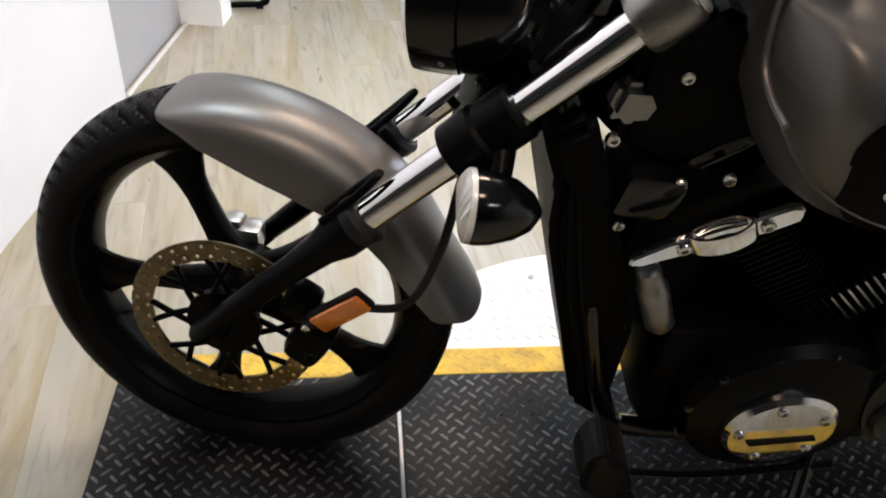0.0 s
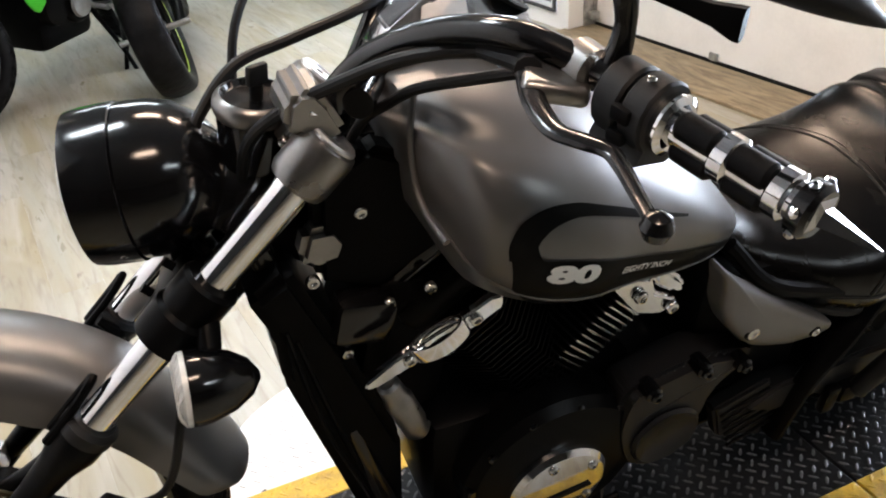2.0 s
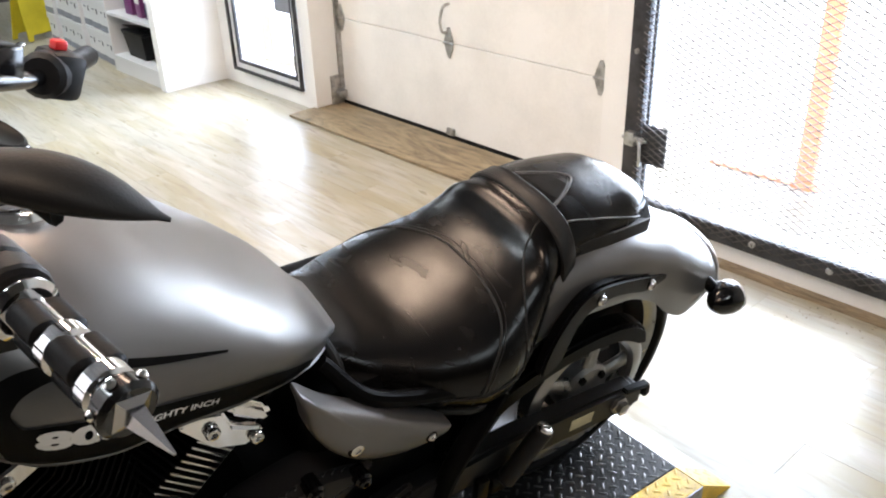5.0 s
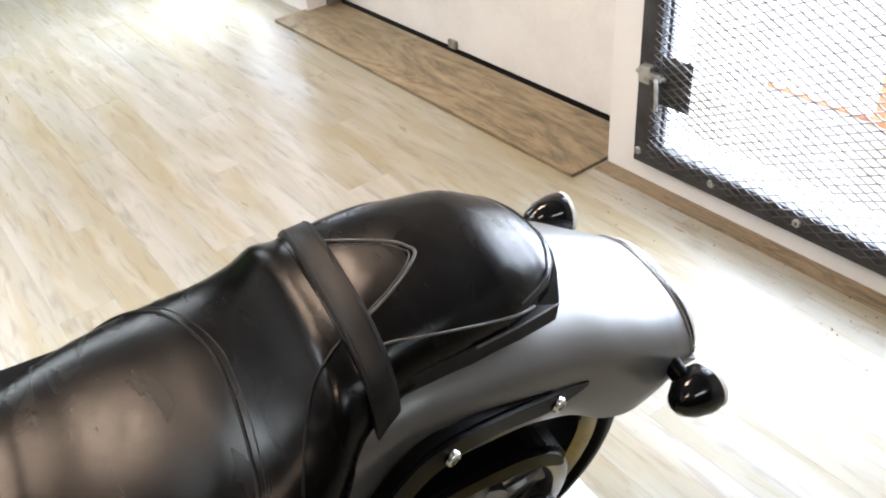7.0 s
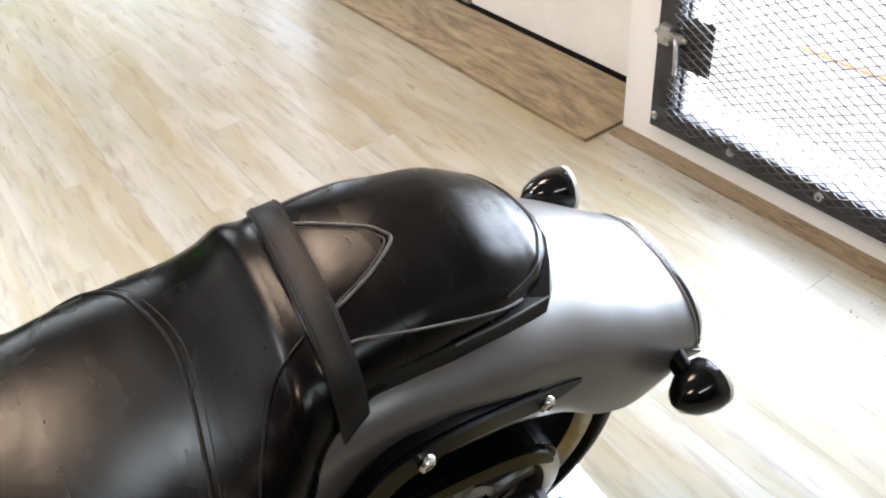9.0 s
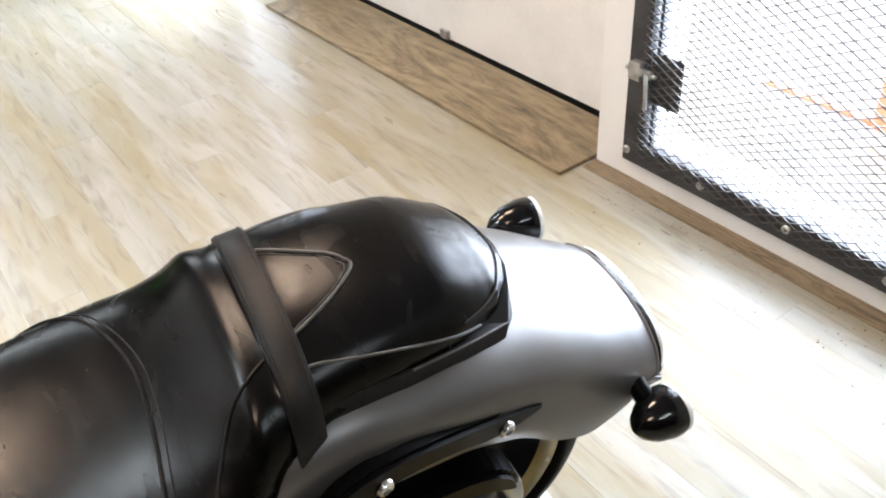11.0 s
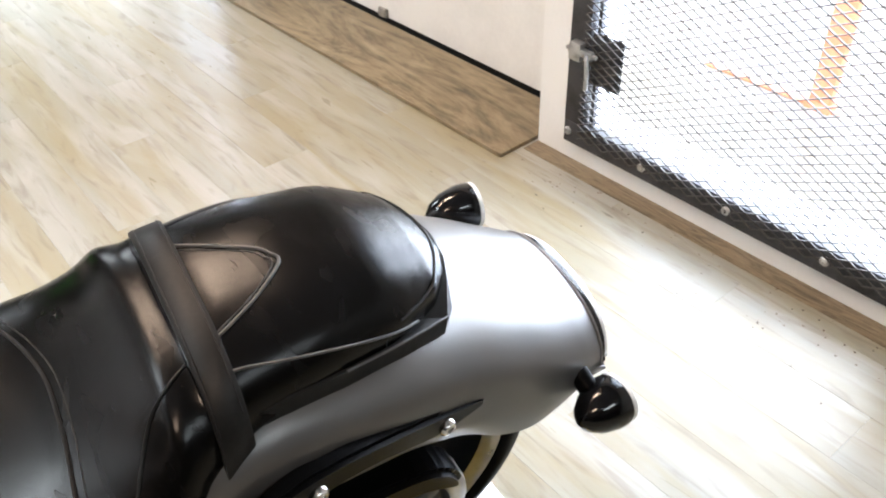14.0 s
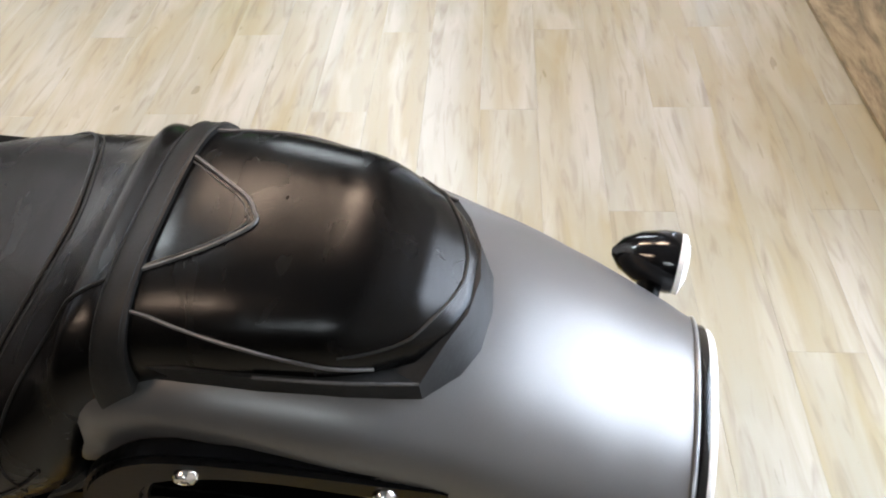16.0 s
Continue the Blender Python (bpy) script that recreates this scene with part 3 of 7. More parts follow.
def lugs(x0, x1, y0, y1, z, tilt=0.0, pitch=0.0160):
    """Raised lugs, each pointing at the middle of its neighbours across, joined."""
    vs, fs = [], []
    L, W, h = 0.0118, 0.0030, 0.0021
    nx, ny = max(1, int((x1 - x0) / pitch)), max(1, int((y1 - y0) / (2 * pitch)))
    px, py = (x1 - x0) / nx, (y1 - y0) / ny
    for i in range(nx):
        for j in range(ny):
            a = radians(45 if i % 2 else -45)
            ca, sa = math.cos(a), math.sin(a)
            cx, cy = x0 + (i + 0.5) * px, y0 + (j + (0.72 if i % 2 else 0.28)) * py
            k = len(vs)
            for qx, qy, qz in ((-L, 0, 0), (-L * 0.55, W, 0), (L * 0.55, W, 0), (L, 0, 0), (L * 0.55, -W, 0), (-L * 0.55, -W, 0), (-L * 0.5, 0, h), (L * 0.5, 0, h)):
                X = min(max(cx + qx * ca - qy * sa, x0), x1)
                vs.append((X, min(max(cy + qx * sa + qy * ca, y0), y1), z + qz + tilt * (X - x0)))
            fs += [(k, k + 1, k + 6), (k + 1, k + 2, k + 7, k + 6), (k + 2, k + 3, k + 7), (k + 3, k + 4, k + 7), (k + 4, k + 5, k + 6, k + 7), (k + 5, k, k + 6)]
    me = bpy.data.meshes.new("mesh")
    me.from_pydata(vs, [], fs)
    me.shade_smooth()
    return me


ZP = 0.075
Y_NEAR, Y_IN, Y_FAR, Y_EDGE = -0.285, -0.21, 0.237, 0.312
X_END = 1.945


def platform():
    p = thing("display_platform", Matrix(), "low black tread-plate platform with yellow edges under the motorcycle", "platform")
    for x0, x1 in ((-0.275, 0.266), (0.274, 1.478), (1.484, X_END)):
        s = part("deck_section", span((x0, Y_IN, 0.004), (x1, Y_FAR, ZP), 0.002), M_TREAD, p, smooth=0)
        tagged(part("tread_relief", lugs(x0 + 0.004, x1 - 0.004, Y_IN, Y_FAR, ZP), M_LUG, s), kind="stuff")
        e = part("edge_strip", span((x0, Y_NEAR, 0.004), (x1, Y_IN - 0.0005, ZP), 0.002), M_YELLOW, p, "yellow painted edge strip", smooth=0)
        tagged(part("tread_relief", lugs(x0 + 0.004, x1 - 0.004, Y_NEAR + 0.004, Y_IN, ZP), M_YELLOW, e), kind="stuff")
        e = part("edge_strip", span((x0, Y_FAR + 0.0005, 0.004), (x1, Y_EDGE, ZP), 0.002), M_YELLOW, p, smooth=0)
        tagged(part("tread_relief", lugs(x0 + 0.004, x1 - 0.004, Y_FAR, Y_EDGE, ZP), M_YELLOW, e), kind="stuff")
        sk = part("side_skirt", prism([(x0, 0.002), (x1, 0.002), (x1, ZP - 0.001), (x0, ZP - 0.001)], 0.002, Matrix(((1, 0, 0, 0), (0, 0, 1, Y_NEAR - 0.0025), (0, 1, 0, 0), (0, 0, 0, 1)))), M_STEELPLATE, p, "bare steel tread-plate skirt", smooth=0)
        me = lugs(x0 + 0.004, x1 - 0.004, 0.006, ZP - 0.003, 0.0)
        me.transform(Matrix(((1, 0, 0, 0), (0, 0, -1, Y_NEAR - 0.0025), (0, 1, 0, 0), (0, 0, 0, 1))))
        tagged(part("tread_relief", me, M_STEELPLATE, sk), kind="stuff")
    # joints between the sections
    part("joint_strip", span((0.267, Y_NEAR, 0.03), (0.273, Y_FAR, ZP - 0.002)), M_BARE, p, "bare aluminium joint strip", smooth=0)
    part("joint_strip", span((1.479, Y_NEAR, 0.02), (1.483, Y_FAR, ZP - 0.006)), M_MATT, p, smooth=0)
    # sloping end
    run, drop = 0.115, ZP - 0.006
    for y0, y1, mat in ((Y_NEAR, Y_IN, M_YELLOW), (Y_IN, Y_FAR, M_STEELPLATE), (Y_FAR, Y_EDGE, M_YELLOW)):
        m = Matrix(((1, 0, 0, 0), (0, 0, 1, y0 + 0.0005), (0, 1, 0, 0), (0, 0, 0, 1)))
        s = part("end_ramp", prism([(X_END + 0.001, 0.003), (X_END + run, 0.003), (X_END + run, 0.007), (X_END + 0.001, ZP)], y1 - y0 - 0.001, m), mat, p, "sloping end of the platform", smooth=0)
        tagged(part("tread_relief", lugs(X_END + 0.003, X_END + run - 0.003, y0, y1, ZP - 0.001, -(ZP - 0.007) / run), mat, s), kind="stuff")
    return p


platform()


def white_plate():
    """A rounded white tread plate let into the floor beyond the platform."""
    cx, cy, rx, ry = 0.80, Y_EDGE + 0.06, 0.46, 0.36
    outline = [(cx + rx * math.cos(a), cy + ry * abs(math.sin(a)) ** 0.75) for a in (math.pi * i / 40 for i in range(41))]
    t = thing("white_floor_plate", Matrix(), "white tread plate with a rounded edge on the floor", "floor plate")
    s = part("plate", prism(outline, 0.006, pose(0, 0, 0.0005)), M_WHITEPLATE, t, smooth=0)
    me = lugs(cx - rx, cx + rx, cy, cy + ry, 0.0065)
    bm = bmesh.new()
    bm.from_mesh(me)
    bpy.data.meshes.remove(me)
    out = [v for v in bm.verts if ((v.co.x - cx) / (rx - 0.02)) ** 2 + ((v.co.y - cy) / (ry - 0.02)) ** 2.6 > 1 or v.co.y < cy + 0.015]
    bmesh.ops.delete(bm, geom=out, context="VERTS")
    tagged(part("tread_relief", bm, M_WHITEPLATE, s), kind="stuff")
    for x, y in ((0.42, 0.375), (0.60, 0.375), (0.62, 0.63), (0.8, 0.38)):
        part("screw", bolt_head((x, y, 0.0065), (0, 0, 1), 0.008, 0.004), M_GALV, t)
    return t


white_plate()

# ---- things against the far wall ----


def shelf_unit():
    u = thing("shelf_unit", BUILD, "white open shelf unit beside the window", "shelf unit")
    a, b, d = 3.405, 4.045, -0.385
    part("side_panel", span((d, a, 0.0), (-0.002, a + 0.018, 2.2), 0.002), M_PANEL, u, smooth=0)
    part("side_panel", span((d, b - 0.018, 0.0), (-0.002, b, 2.2), 0.002), M_PANEL, u, smooth=0)
    part("back_panel", span((-0.012, a + 0.018, 0.0), (-0.004, b - 0.018, 2.2)), M_PANEL, u, smooth=0)
    part("plinth", span((d + 0.004, a + 0.018, 0.0), (d + 0.02, b - 0.018, 0.085), 0.001), M_PANEL, u, smooth=0)
    for z in (0.086, 0.355, 0.74, 1.12, 1.5, 1.9):
        part("shelf", span((d, a + 0.0185, z), (-0.0125, b - 0.0185, z + 0.018), 0.001), M_PANEL, u, smooth=0)
    return u


shelf_unit()
wall("wall_pillar", (-0.40, 3.33, 0), (-0.001, 3.40, H), BUILD, M_WALL, "white painted pillar beside the window")


def storage_bin(p, q, z):
    t = thing("storage_bin", BUILD @ pose(p, q, z), "dark grey plastic bin with a folded lid on a shelf", "bin")
    part("body", rings([[(x * k, y * k, h) for x, y in ((-0.10, -0.13), (0.10, -0.13), (0.10, 0.13), (-0.10, 0.13))] for k, h in ((0.85, 0.0), (1.0, 0.14), (1.04, 0.142), (1.04, 0.150))]), M_MATT, t, smooth=0)
    part("lid", box((0.212, 0.276, 0.014), (0, 0, 0.158), 0.005), M_MATT, t)
    part("lid_flap", box((0.10, 0.26, 0.008), (-0.045, 0, 0.177), 0.003, (0, 14, 0)), M_MATT, t)


storage_bin(-0.24, 3.81, 0.105)
rng0 = random.Random(9)
for q, h, w, mat, lab in ((3.47, 0.17, 0.05, M_BAND, "grey boxed package on a shelf"), (3.55, 0.20, 0.07, M_BLUE, "dark blue boxed package on a shelf"), (3.67, 0.16, 0.08, M_PURPLE, "purple boxed package on a shelf"), (3.81, 0.19, 0.09, M_PURPLE, "purple boxed package on a shelf")):
    t = thing("package", BUILD @ pose(-0.27, q, 0.374, 0, 0, rng0.uniform(-6, 6)), lab, "package", "packages on the shelf")
    part("carton", box((0.12, w, h), (0, 0, h / 2), 0.003), mat, t)
    part("printed_band", box((0.002, w * 0.8, h * 0.25), (-0.061, 0, h * 0.62)), M_WHITE, t, smooth=0)


def file_box(p, q, z, turn, lab):
    t = thing("file_box", BUILD @ pose(p, q, z, 0, 0, turn), lab, "storage box", "stacked white storage boxes")
    part("carton", span((-0.16, -0.075, 0.0), (0.16, 0.075, 0.165), 0.002), M_PANEL, t, smooth=0)
    part("lid", span((-0.166, -0.0755, 0.166), (0.166, 0.0755, 0.205), 0.003), M_PANEL, t, smooth=0)
    part("printed_band", span((-0.1625, -0.074, 0.006), (-0.1605, 0.074, 0.046)), M_BAND, t, smooth=0)
    part("hand_hole", box((0.002, 0.014, 0.034), (-0.161, -0.02, 0.118), 0.0008), M_DECAL, t, smooth=0)
    part("printed_mark", box((0.0015, 0.030, 0.010), (-0.1612, 0.03, 0.128)), M_BAND, t, smooth=0)
    return t


for row in range(3):
    for i in range(7 - (row == 2)):
        file_box(-0.19 + 0.012 * ((i * 7 + row * 3) % 3), 4.155 + 0.158 * i, 0.001 + 0.207 * row, ((i * 5 + row * 7) % 5 - 2) * 0.8, "white lidded cardboard box with a grey printed band")

heap = thing("cable_heap", BUILD @ pose(-0.22, 4.15, 0.623), "tangled black and blue cables on the boxes", "cables")
for k, mat in ((0, M_MATT), (1, M_BLUE), (2, M_MATT), (3, M_GALV)):
    part("cable", tube([(0.05 * math.cos(a * 1.3 + k) * (1 + 0.2 * math.sin(a * 2)), 0.09 * math.sin(a + k), 0.012 + 0.010 * k + 0.012 * math.sin(a * 3)) for a in (0.5 * i for i in range(16))], 0.006, 8), mat, heap)


def floor_sign():
    t = thing("floor_sign", BUILD @ pose(-0.40, 5.38, 0.0, 0, 0, 15), "yellow folding wet-floor sign", "floor sign")
    for s in (-1, 1):
        m = pose(0, s * 0.10, 0.0, s * 11, 0, 0)
        part("board", prism([(-0.13, 0.0), (-0.09, 0.0), (-0.08, 0.04), (0.08, 0.04), (0.09, 0.0), (0.13, 0.0), (0.085, 0.58), (0.05, 0.60), (-0.05, 0.60), (-0.085, 0.58)], 0.012, m @ pose(0, 0, 0.004, 90, 0, 0), 0.003), M_SIGNYEL, t)
        part("warning_mark", box((0.10, 0.003, 0.10), (0, s * 0.008, 0.32), 0.0), M_DECAL, t, smooth=0, xf=m)
    part("hinge", rod((-0.05, 0, 0.595), (0.05, 0, 0.595), 0.012), M_SIGNYEL, t)


floor_sign()


def tool_trolley():
    t = thing("tool_trolley", BUILD @ pose(-1.05, 5.7, 0.0, 0, 0, 4), "dark steel tool trolley with drawers", "tool trolley")
    part("cabinet", span((-0.25, -0.4, 0.10), (0.25, 0.4, 0.86), 0.01), M_DARKFRAME, t)
    for i in range(4):
        d = part("drawer", span((-0.26, -0.37, 0.13 + i * 0.18), (-0.25, 0.37, 0.295 + i * 0.18), 0.004), M_BLUE, t)
        part("drawer_handle", span((-0.272, -0.30, 0.262 + i * 0.18), (-0.260, 0.30, 0.276 + i * 0.18), 0.003), M_GALV, d)
    for x in (-0.2, 0.2):
        for y in (-0.34, 0.34):
            part("castor", rod((x, y - 0.018, 0.05), (x, y + 0.018, 0.05), 0.05, 18, 0.005), M_RUBBER, t)
            part("castor_fork", box((0.05, 0.05, 0.02), (x, y, 0.099), 0.003), M_GALV, t)


tool_trolley()

# ---- the recess by the partition ----
ad = thing("power_adapter", WESTLINE @ pose(0, 1.4885, 0), "black plug-in power adapter with a small red light", "power adapter")
part("body", box((0.042, 0.03, 0.085), (-0.048, -0.015, 0.285), 0.006, (0, -14, 0)), M_MATT, ad)
part("pilot_light", rod((-0.030, -0.030, 0.290), (-0.030, -0.0315, 0.290), 0.003, 10), M_RED, ad)
part("cord", tube([(-0.062, -0.02, 0.325), (-0.045, -0.022, 0.335), (-0.030, -0.014, 0.300), (0.01, -0.006, 0.282), (0.05, -0.005, 0.300), (0.095, -0.005, 0.37), (0.125, -0.005, 0.47), (0.128, -0.005, 0.58), (0.12, -0.005, 1.2)], 0.0032, 8), M_CORD, ad, "thin yellow cord")
solid("wall_card", span((0.033, 1.4835, 0.295), (0.112, 1.4885, 0.372), 0.001), M_KRAFT, "square tan card fixed to the wall", "card", m=WESTLINE, smooth=0)


def sled_chair():
    t = thing("sled_chair", pose(-0.33, 2.56, 0, 0, 0, 6), "dark blue moulded chair on a black tubular sled base", "chair")
    for s in (-1, 1):
        part("leg", tube([(-0.16, s * 0.15, 0.47), (-0.10, s * 0.15, 0.465), (-0.02, s * 0.15, 0.44), (0.05, s * 0.15, 0.30), (0.145, s * 0.15, 0.06), (0.13, s * 0.15, 0.022), (0.08, s * 0.15, 0.018), (-0.28, s * 0.15, 0.018)], 0.0125, 12), M_SATIN, t)
        for x in (0.12, -0.26):
            part("glide", box((0.03, 0.022, 0.012), (x, s * 0.15, 0.0065), 0.003), M_MATT, t)
    part("seat", rings([[(x, y, 0.487 + 0.03 * (abs(y) / 0.19) ** 2.2 + 0.022 * ((x + 0.12) / 0.2) ** 2 * (1 if x < -0.12 else -1.6) + h) for y, h in [(-0.19 + 0.38 * j / 12, 0.006) for j in range(13)] + [(0.19 - 0.38 * j / 12, -0.006) for j in range(13)]] for x in (-0.34 + 0.40 * i / 12 for i in range(13))]), M_BLUE, t, smooth=50)
    part("backrest", rings([[(-0.335 - 0.05 * (z - 0.5) / 0.36 - 0.02 + 0.05 * (abs(y) / 0.19) ** 2 + h, y, z) for y, h in [(-0.19 + 0.38 * j / 10, 0.006) for j in range(11)] + [(0.19 - 0.38 * j / 10, -0.006) for j in range(11)]] for z in (0.52 + 0.34 * i / 10 for i in range(11))]), M_BLUE, t, smooth=50)
    return t


sled_chair()

# ---- the motorcycle ----
bike = thing("motorcycle", pose(0, 0.155, ZP, 10, 0, -2), "satin grey and black cruiser motorcycle leaning on its side stand", "motorcycle")
FORK_DIR = Vector((0.71, 0, 0.704))
FORK_MID = Vector((0.34, 0, 0.70))
PIVOT = Vector((0.375, 0, 0.665))
STEER = Matrix.Translation(PIVOT) @ Matrix.Rotation(radians(-16.5), 4, FORK_DIR) @ Matrix.Translation(-PIVOT)
HUB = Vector((0.010, 0.022, 0.342))
R_FRONT, R_REAR = 0.343, 0.312
AXLE = Vector((1.728, -0.02, 0.312))
SIDE = Matrix.Rotation(radians(90), 4, "X")       # turns z to -y: lathes about the wheel's axle


def on_fork(s, v=0.0):
    return FORK_MID + s * FORK_DIR + Vector((0, v, 0))


def tyre_mesh(R, half, rim, cells, groove, deep=0.004, wide=0.16, lean=2.1):
    """A tyre with cut grooves, turned round z."""
    prof = []
    side = 9
    for i in range(side):
        t = i / (side - 1)
        prof.append((rim + (R - 0.045 - rim) * t, half * (0.72 + 0.28 * math.sin(t * math.pi / 2))))
    crown = 18
    for i in range(1, crown):
        a = math.pi / 2 * (1 - 2 * i / crown)
        prof.append((R - 0.045 * (1 - math.cos(a) ** 0.8 if abs(a) < 1.57 else 1), half * math.sin(a) / 1.0))
    prof += [(r, -h) for r, h in prof[:side][::-1]]
    n = cells * 10
    loops = []
    for j in range(n):
        a = 2 * math.pi * j / n
        row = []
        for k, (r, h) in enumerate(prof):
            x = h / half
            ph = (j / 10 + abs(x) * lean + (0.5 if x > 0 else 0)) % 1.0
            cut = deep if (r > R - 0.04 and 0.12 < abs(x) < 0.90 and ph < wide) else 0.0
            if r > R - 0.02 and 0.05 < abs(x) < 0.11 and groove:
                cut = 0.004
            row.append(((r - cut) * math.cos(a), (r - cut) * math.sin(a), h))
        loops.append(row)
    loops.append(loops[0])
    bm = rings(loops, False, False)
    bmesh.ops.remove_doubles(bm, verts=bm.verts, dist=1e-5)
    return bm


def cell_ring(r0, r1, cells, rows, hole, thick):
    """A flat ring with drilled holes, about z."""
    bm = bmesh.new()
    k = 12
    for c in range(cells):
        for q in range(rows):
            ra, rb = r0 + (r1 - r0) * q / rows, r0 + (r1 - r0) * (q + 1) / rows
            a0 = 2 * math.pi * (c + 0.5 * (q % 2)) / cells
            a1 = a0 + 2 * math.pi / cells
            rm, am = (ra + rb) / 2, (a0 + a1) / 2
            outer, inner = [], []
            for i in range(k):
                t = 2 * math.pi * i / k
                sx, sy = math.cos(t), math.sin(t)
                f = 1 / max(abs(sx), abs(sy))
                r, a = rm + (rb - ra) / 2 * sx * f, am + (a1 - a0) / 2 * sy * f
                outer.append((r * math.cos(a), r * math.sin(a)))
                r, a = rm + hole * sx, am + hole * sy / rm
                inner.append((r * math.cos(a), r * math.sin(a)))
            for z in (0, thick):
                o = [bm.verts.new((*p, z)) for p in outer]
                n = [bm.verts.new((*p, z)) for p in inner]
                for i in range(k):
                    bm.faces.new((o[i], o[(i + 1) % k], n[(i + 1) % k], n[i]))
            for i in range(k):
                a, b = inner[i], inner[(i + 1) % k]
                bm.faces.new([bm.verts.new((*a, 0)), bm.verts.new((*b, 0)), bm.verts.new((*b, thick)), bm.verts.new((*a, thick))])
    bmesh.ops.remove_doubles(bm, verts=bm.verts, dist=1e-5)
    return join(bm, lathe([(r1, 0), (r1 + 0.0005, thick / 2), (r1, thick)], 96, caps=False), lathe([(r0, 0), (r0, thick)], 96, caps=False))


def spoke(r0, r1, w0, wm, w1, half):
    """A cast spoke along x, waisted in the middle."""
    loops = []
    for i in range(9):
        t = i / 8
        r = r0 + (r1 - r0) * t
        w = wm + (w0 - wm) * max(0, 1 - t * 2.2) ** 2 + (w1 - wm) * max(0, t * 2.4 - 1.4) ** 2
        h = half * (1 - 0.25 * t)
        loops.append([(r, w * x, h * z) for x, z in ((1, 0.25), (0.72, 0.8), (0.3, 1), (-0.3, 1), (-0.72, 0.8), (-1, 0.25), (-1, -0.25), (-0.72, -0.8), (-0.3, -1), (0.3, -1), (0.72, -0.8), (1, -0.25))])
    return rings(loops)


def front_wheel():
    m = STEER @ Matrix.Translation(HUB) @ SIDE
    rim_r = 0.272
    w = part("front_wheel", lathe([(rim_r - 0.018, -0.030), (rim_r - 0.004, -0.046), (rim_r + 0.006, -0.046), (rim_r - 0.002, -0.034), (rim_r - 0.004, 0.034), (rim_r + 0.006, 0.046), (rim_r - 0.004, 0.046), (rim_r - 0.018, 0.030), (rim_r - 0.024, 0.012), (rim_r - 0.024, -0.012), (rim_r - 0.018, -0.030)], 96, caps=False), M_SATIN, bike, "black cast rim with five spokes", xf=m)
    part("tyre", tyre_mesh(R_FRONT, 0.060, rim_r, 66, True, 0.006, 0.24, 1.9), M_RUBBER, w, "black grooved road tyre", xf=m)
    for i in range(5):
        a = radians(40 + 72 * i)
        part("spoke", spoke(0.04, rim_r - 0.018, 0.036, 0.019, 0.050, 0.022), M_SATIN, w, xf=m @ Matrix.Rotation(a, 4, "Z"))
    part("hub", lathe([(0.03, -0.07), (0.042, -0.055), (0.042, 0.055), (0.03, 0.085)], 32), M_SATIN, w, xf=m)
    disc_m = m @ Matrix.Translation((0, 0, 0.098))
    d = part("brake_disc", cell_ring(0.114, 0.147, 36, 2, 0.0034, 0.005), M_BRONZE, w, "drilled bronze-tinted brake disc", xf=disc_m)
    c = part("disc_carrier", lathe([(0.040, -0.030), (0.052, -0.004), (0.058, -0.004), (0.058, 0.008), (0.040, 0.008)], 32), M_SATIN, d, xf=disc_m)
    for i in range(8):
        for s in (-1, 1):
            a = 2 * math.pi * i / 8
            p = lambda r, t: (r * math.cos(a + s * t), r * math.sin(a + s * t), 0.002)
            part("carrier_arm", tube([p(0.052, -0.28), p(0.082, 0.0), p(0.117, 0.16)], 0.0048, 8), M_SATIN, d, xf=disc_m)
    part("valve", rod((rim_r - 0.024, 0, 0), (rim_r - 0.062, 0.0, 0.006), 0.004, 8), M_MATT, w, xf=m @ Matrix.Rotation(radians(205), 4, "Z"))
    part("axle_nut", lathe([(0.016, 0.07), (0.016, 0.138), (0.010, 0.142)], 6), M_SATIN, w, xf=m)
    part("speed_sensor", join(box((0.05, 0.045, 0.05), (-0.02, 0.04, -0.08), 0.012), box((0.035, 0.03, 0.04), (-0.045, 0.06, -0.08), 0.01)), M_CAST, w, "grey cast sensor block", xf=m)
    return w


front_wheel()


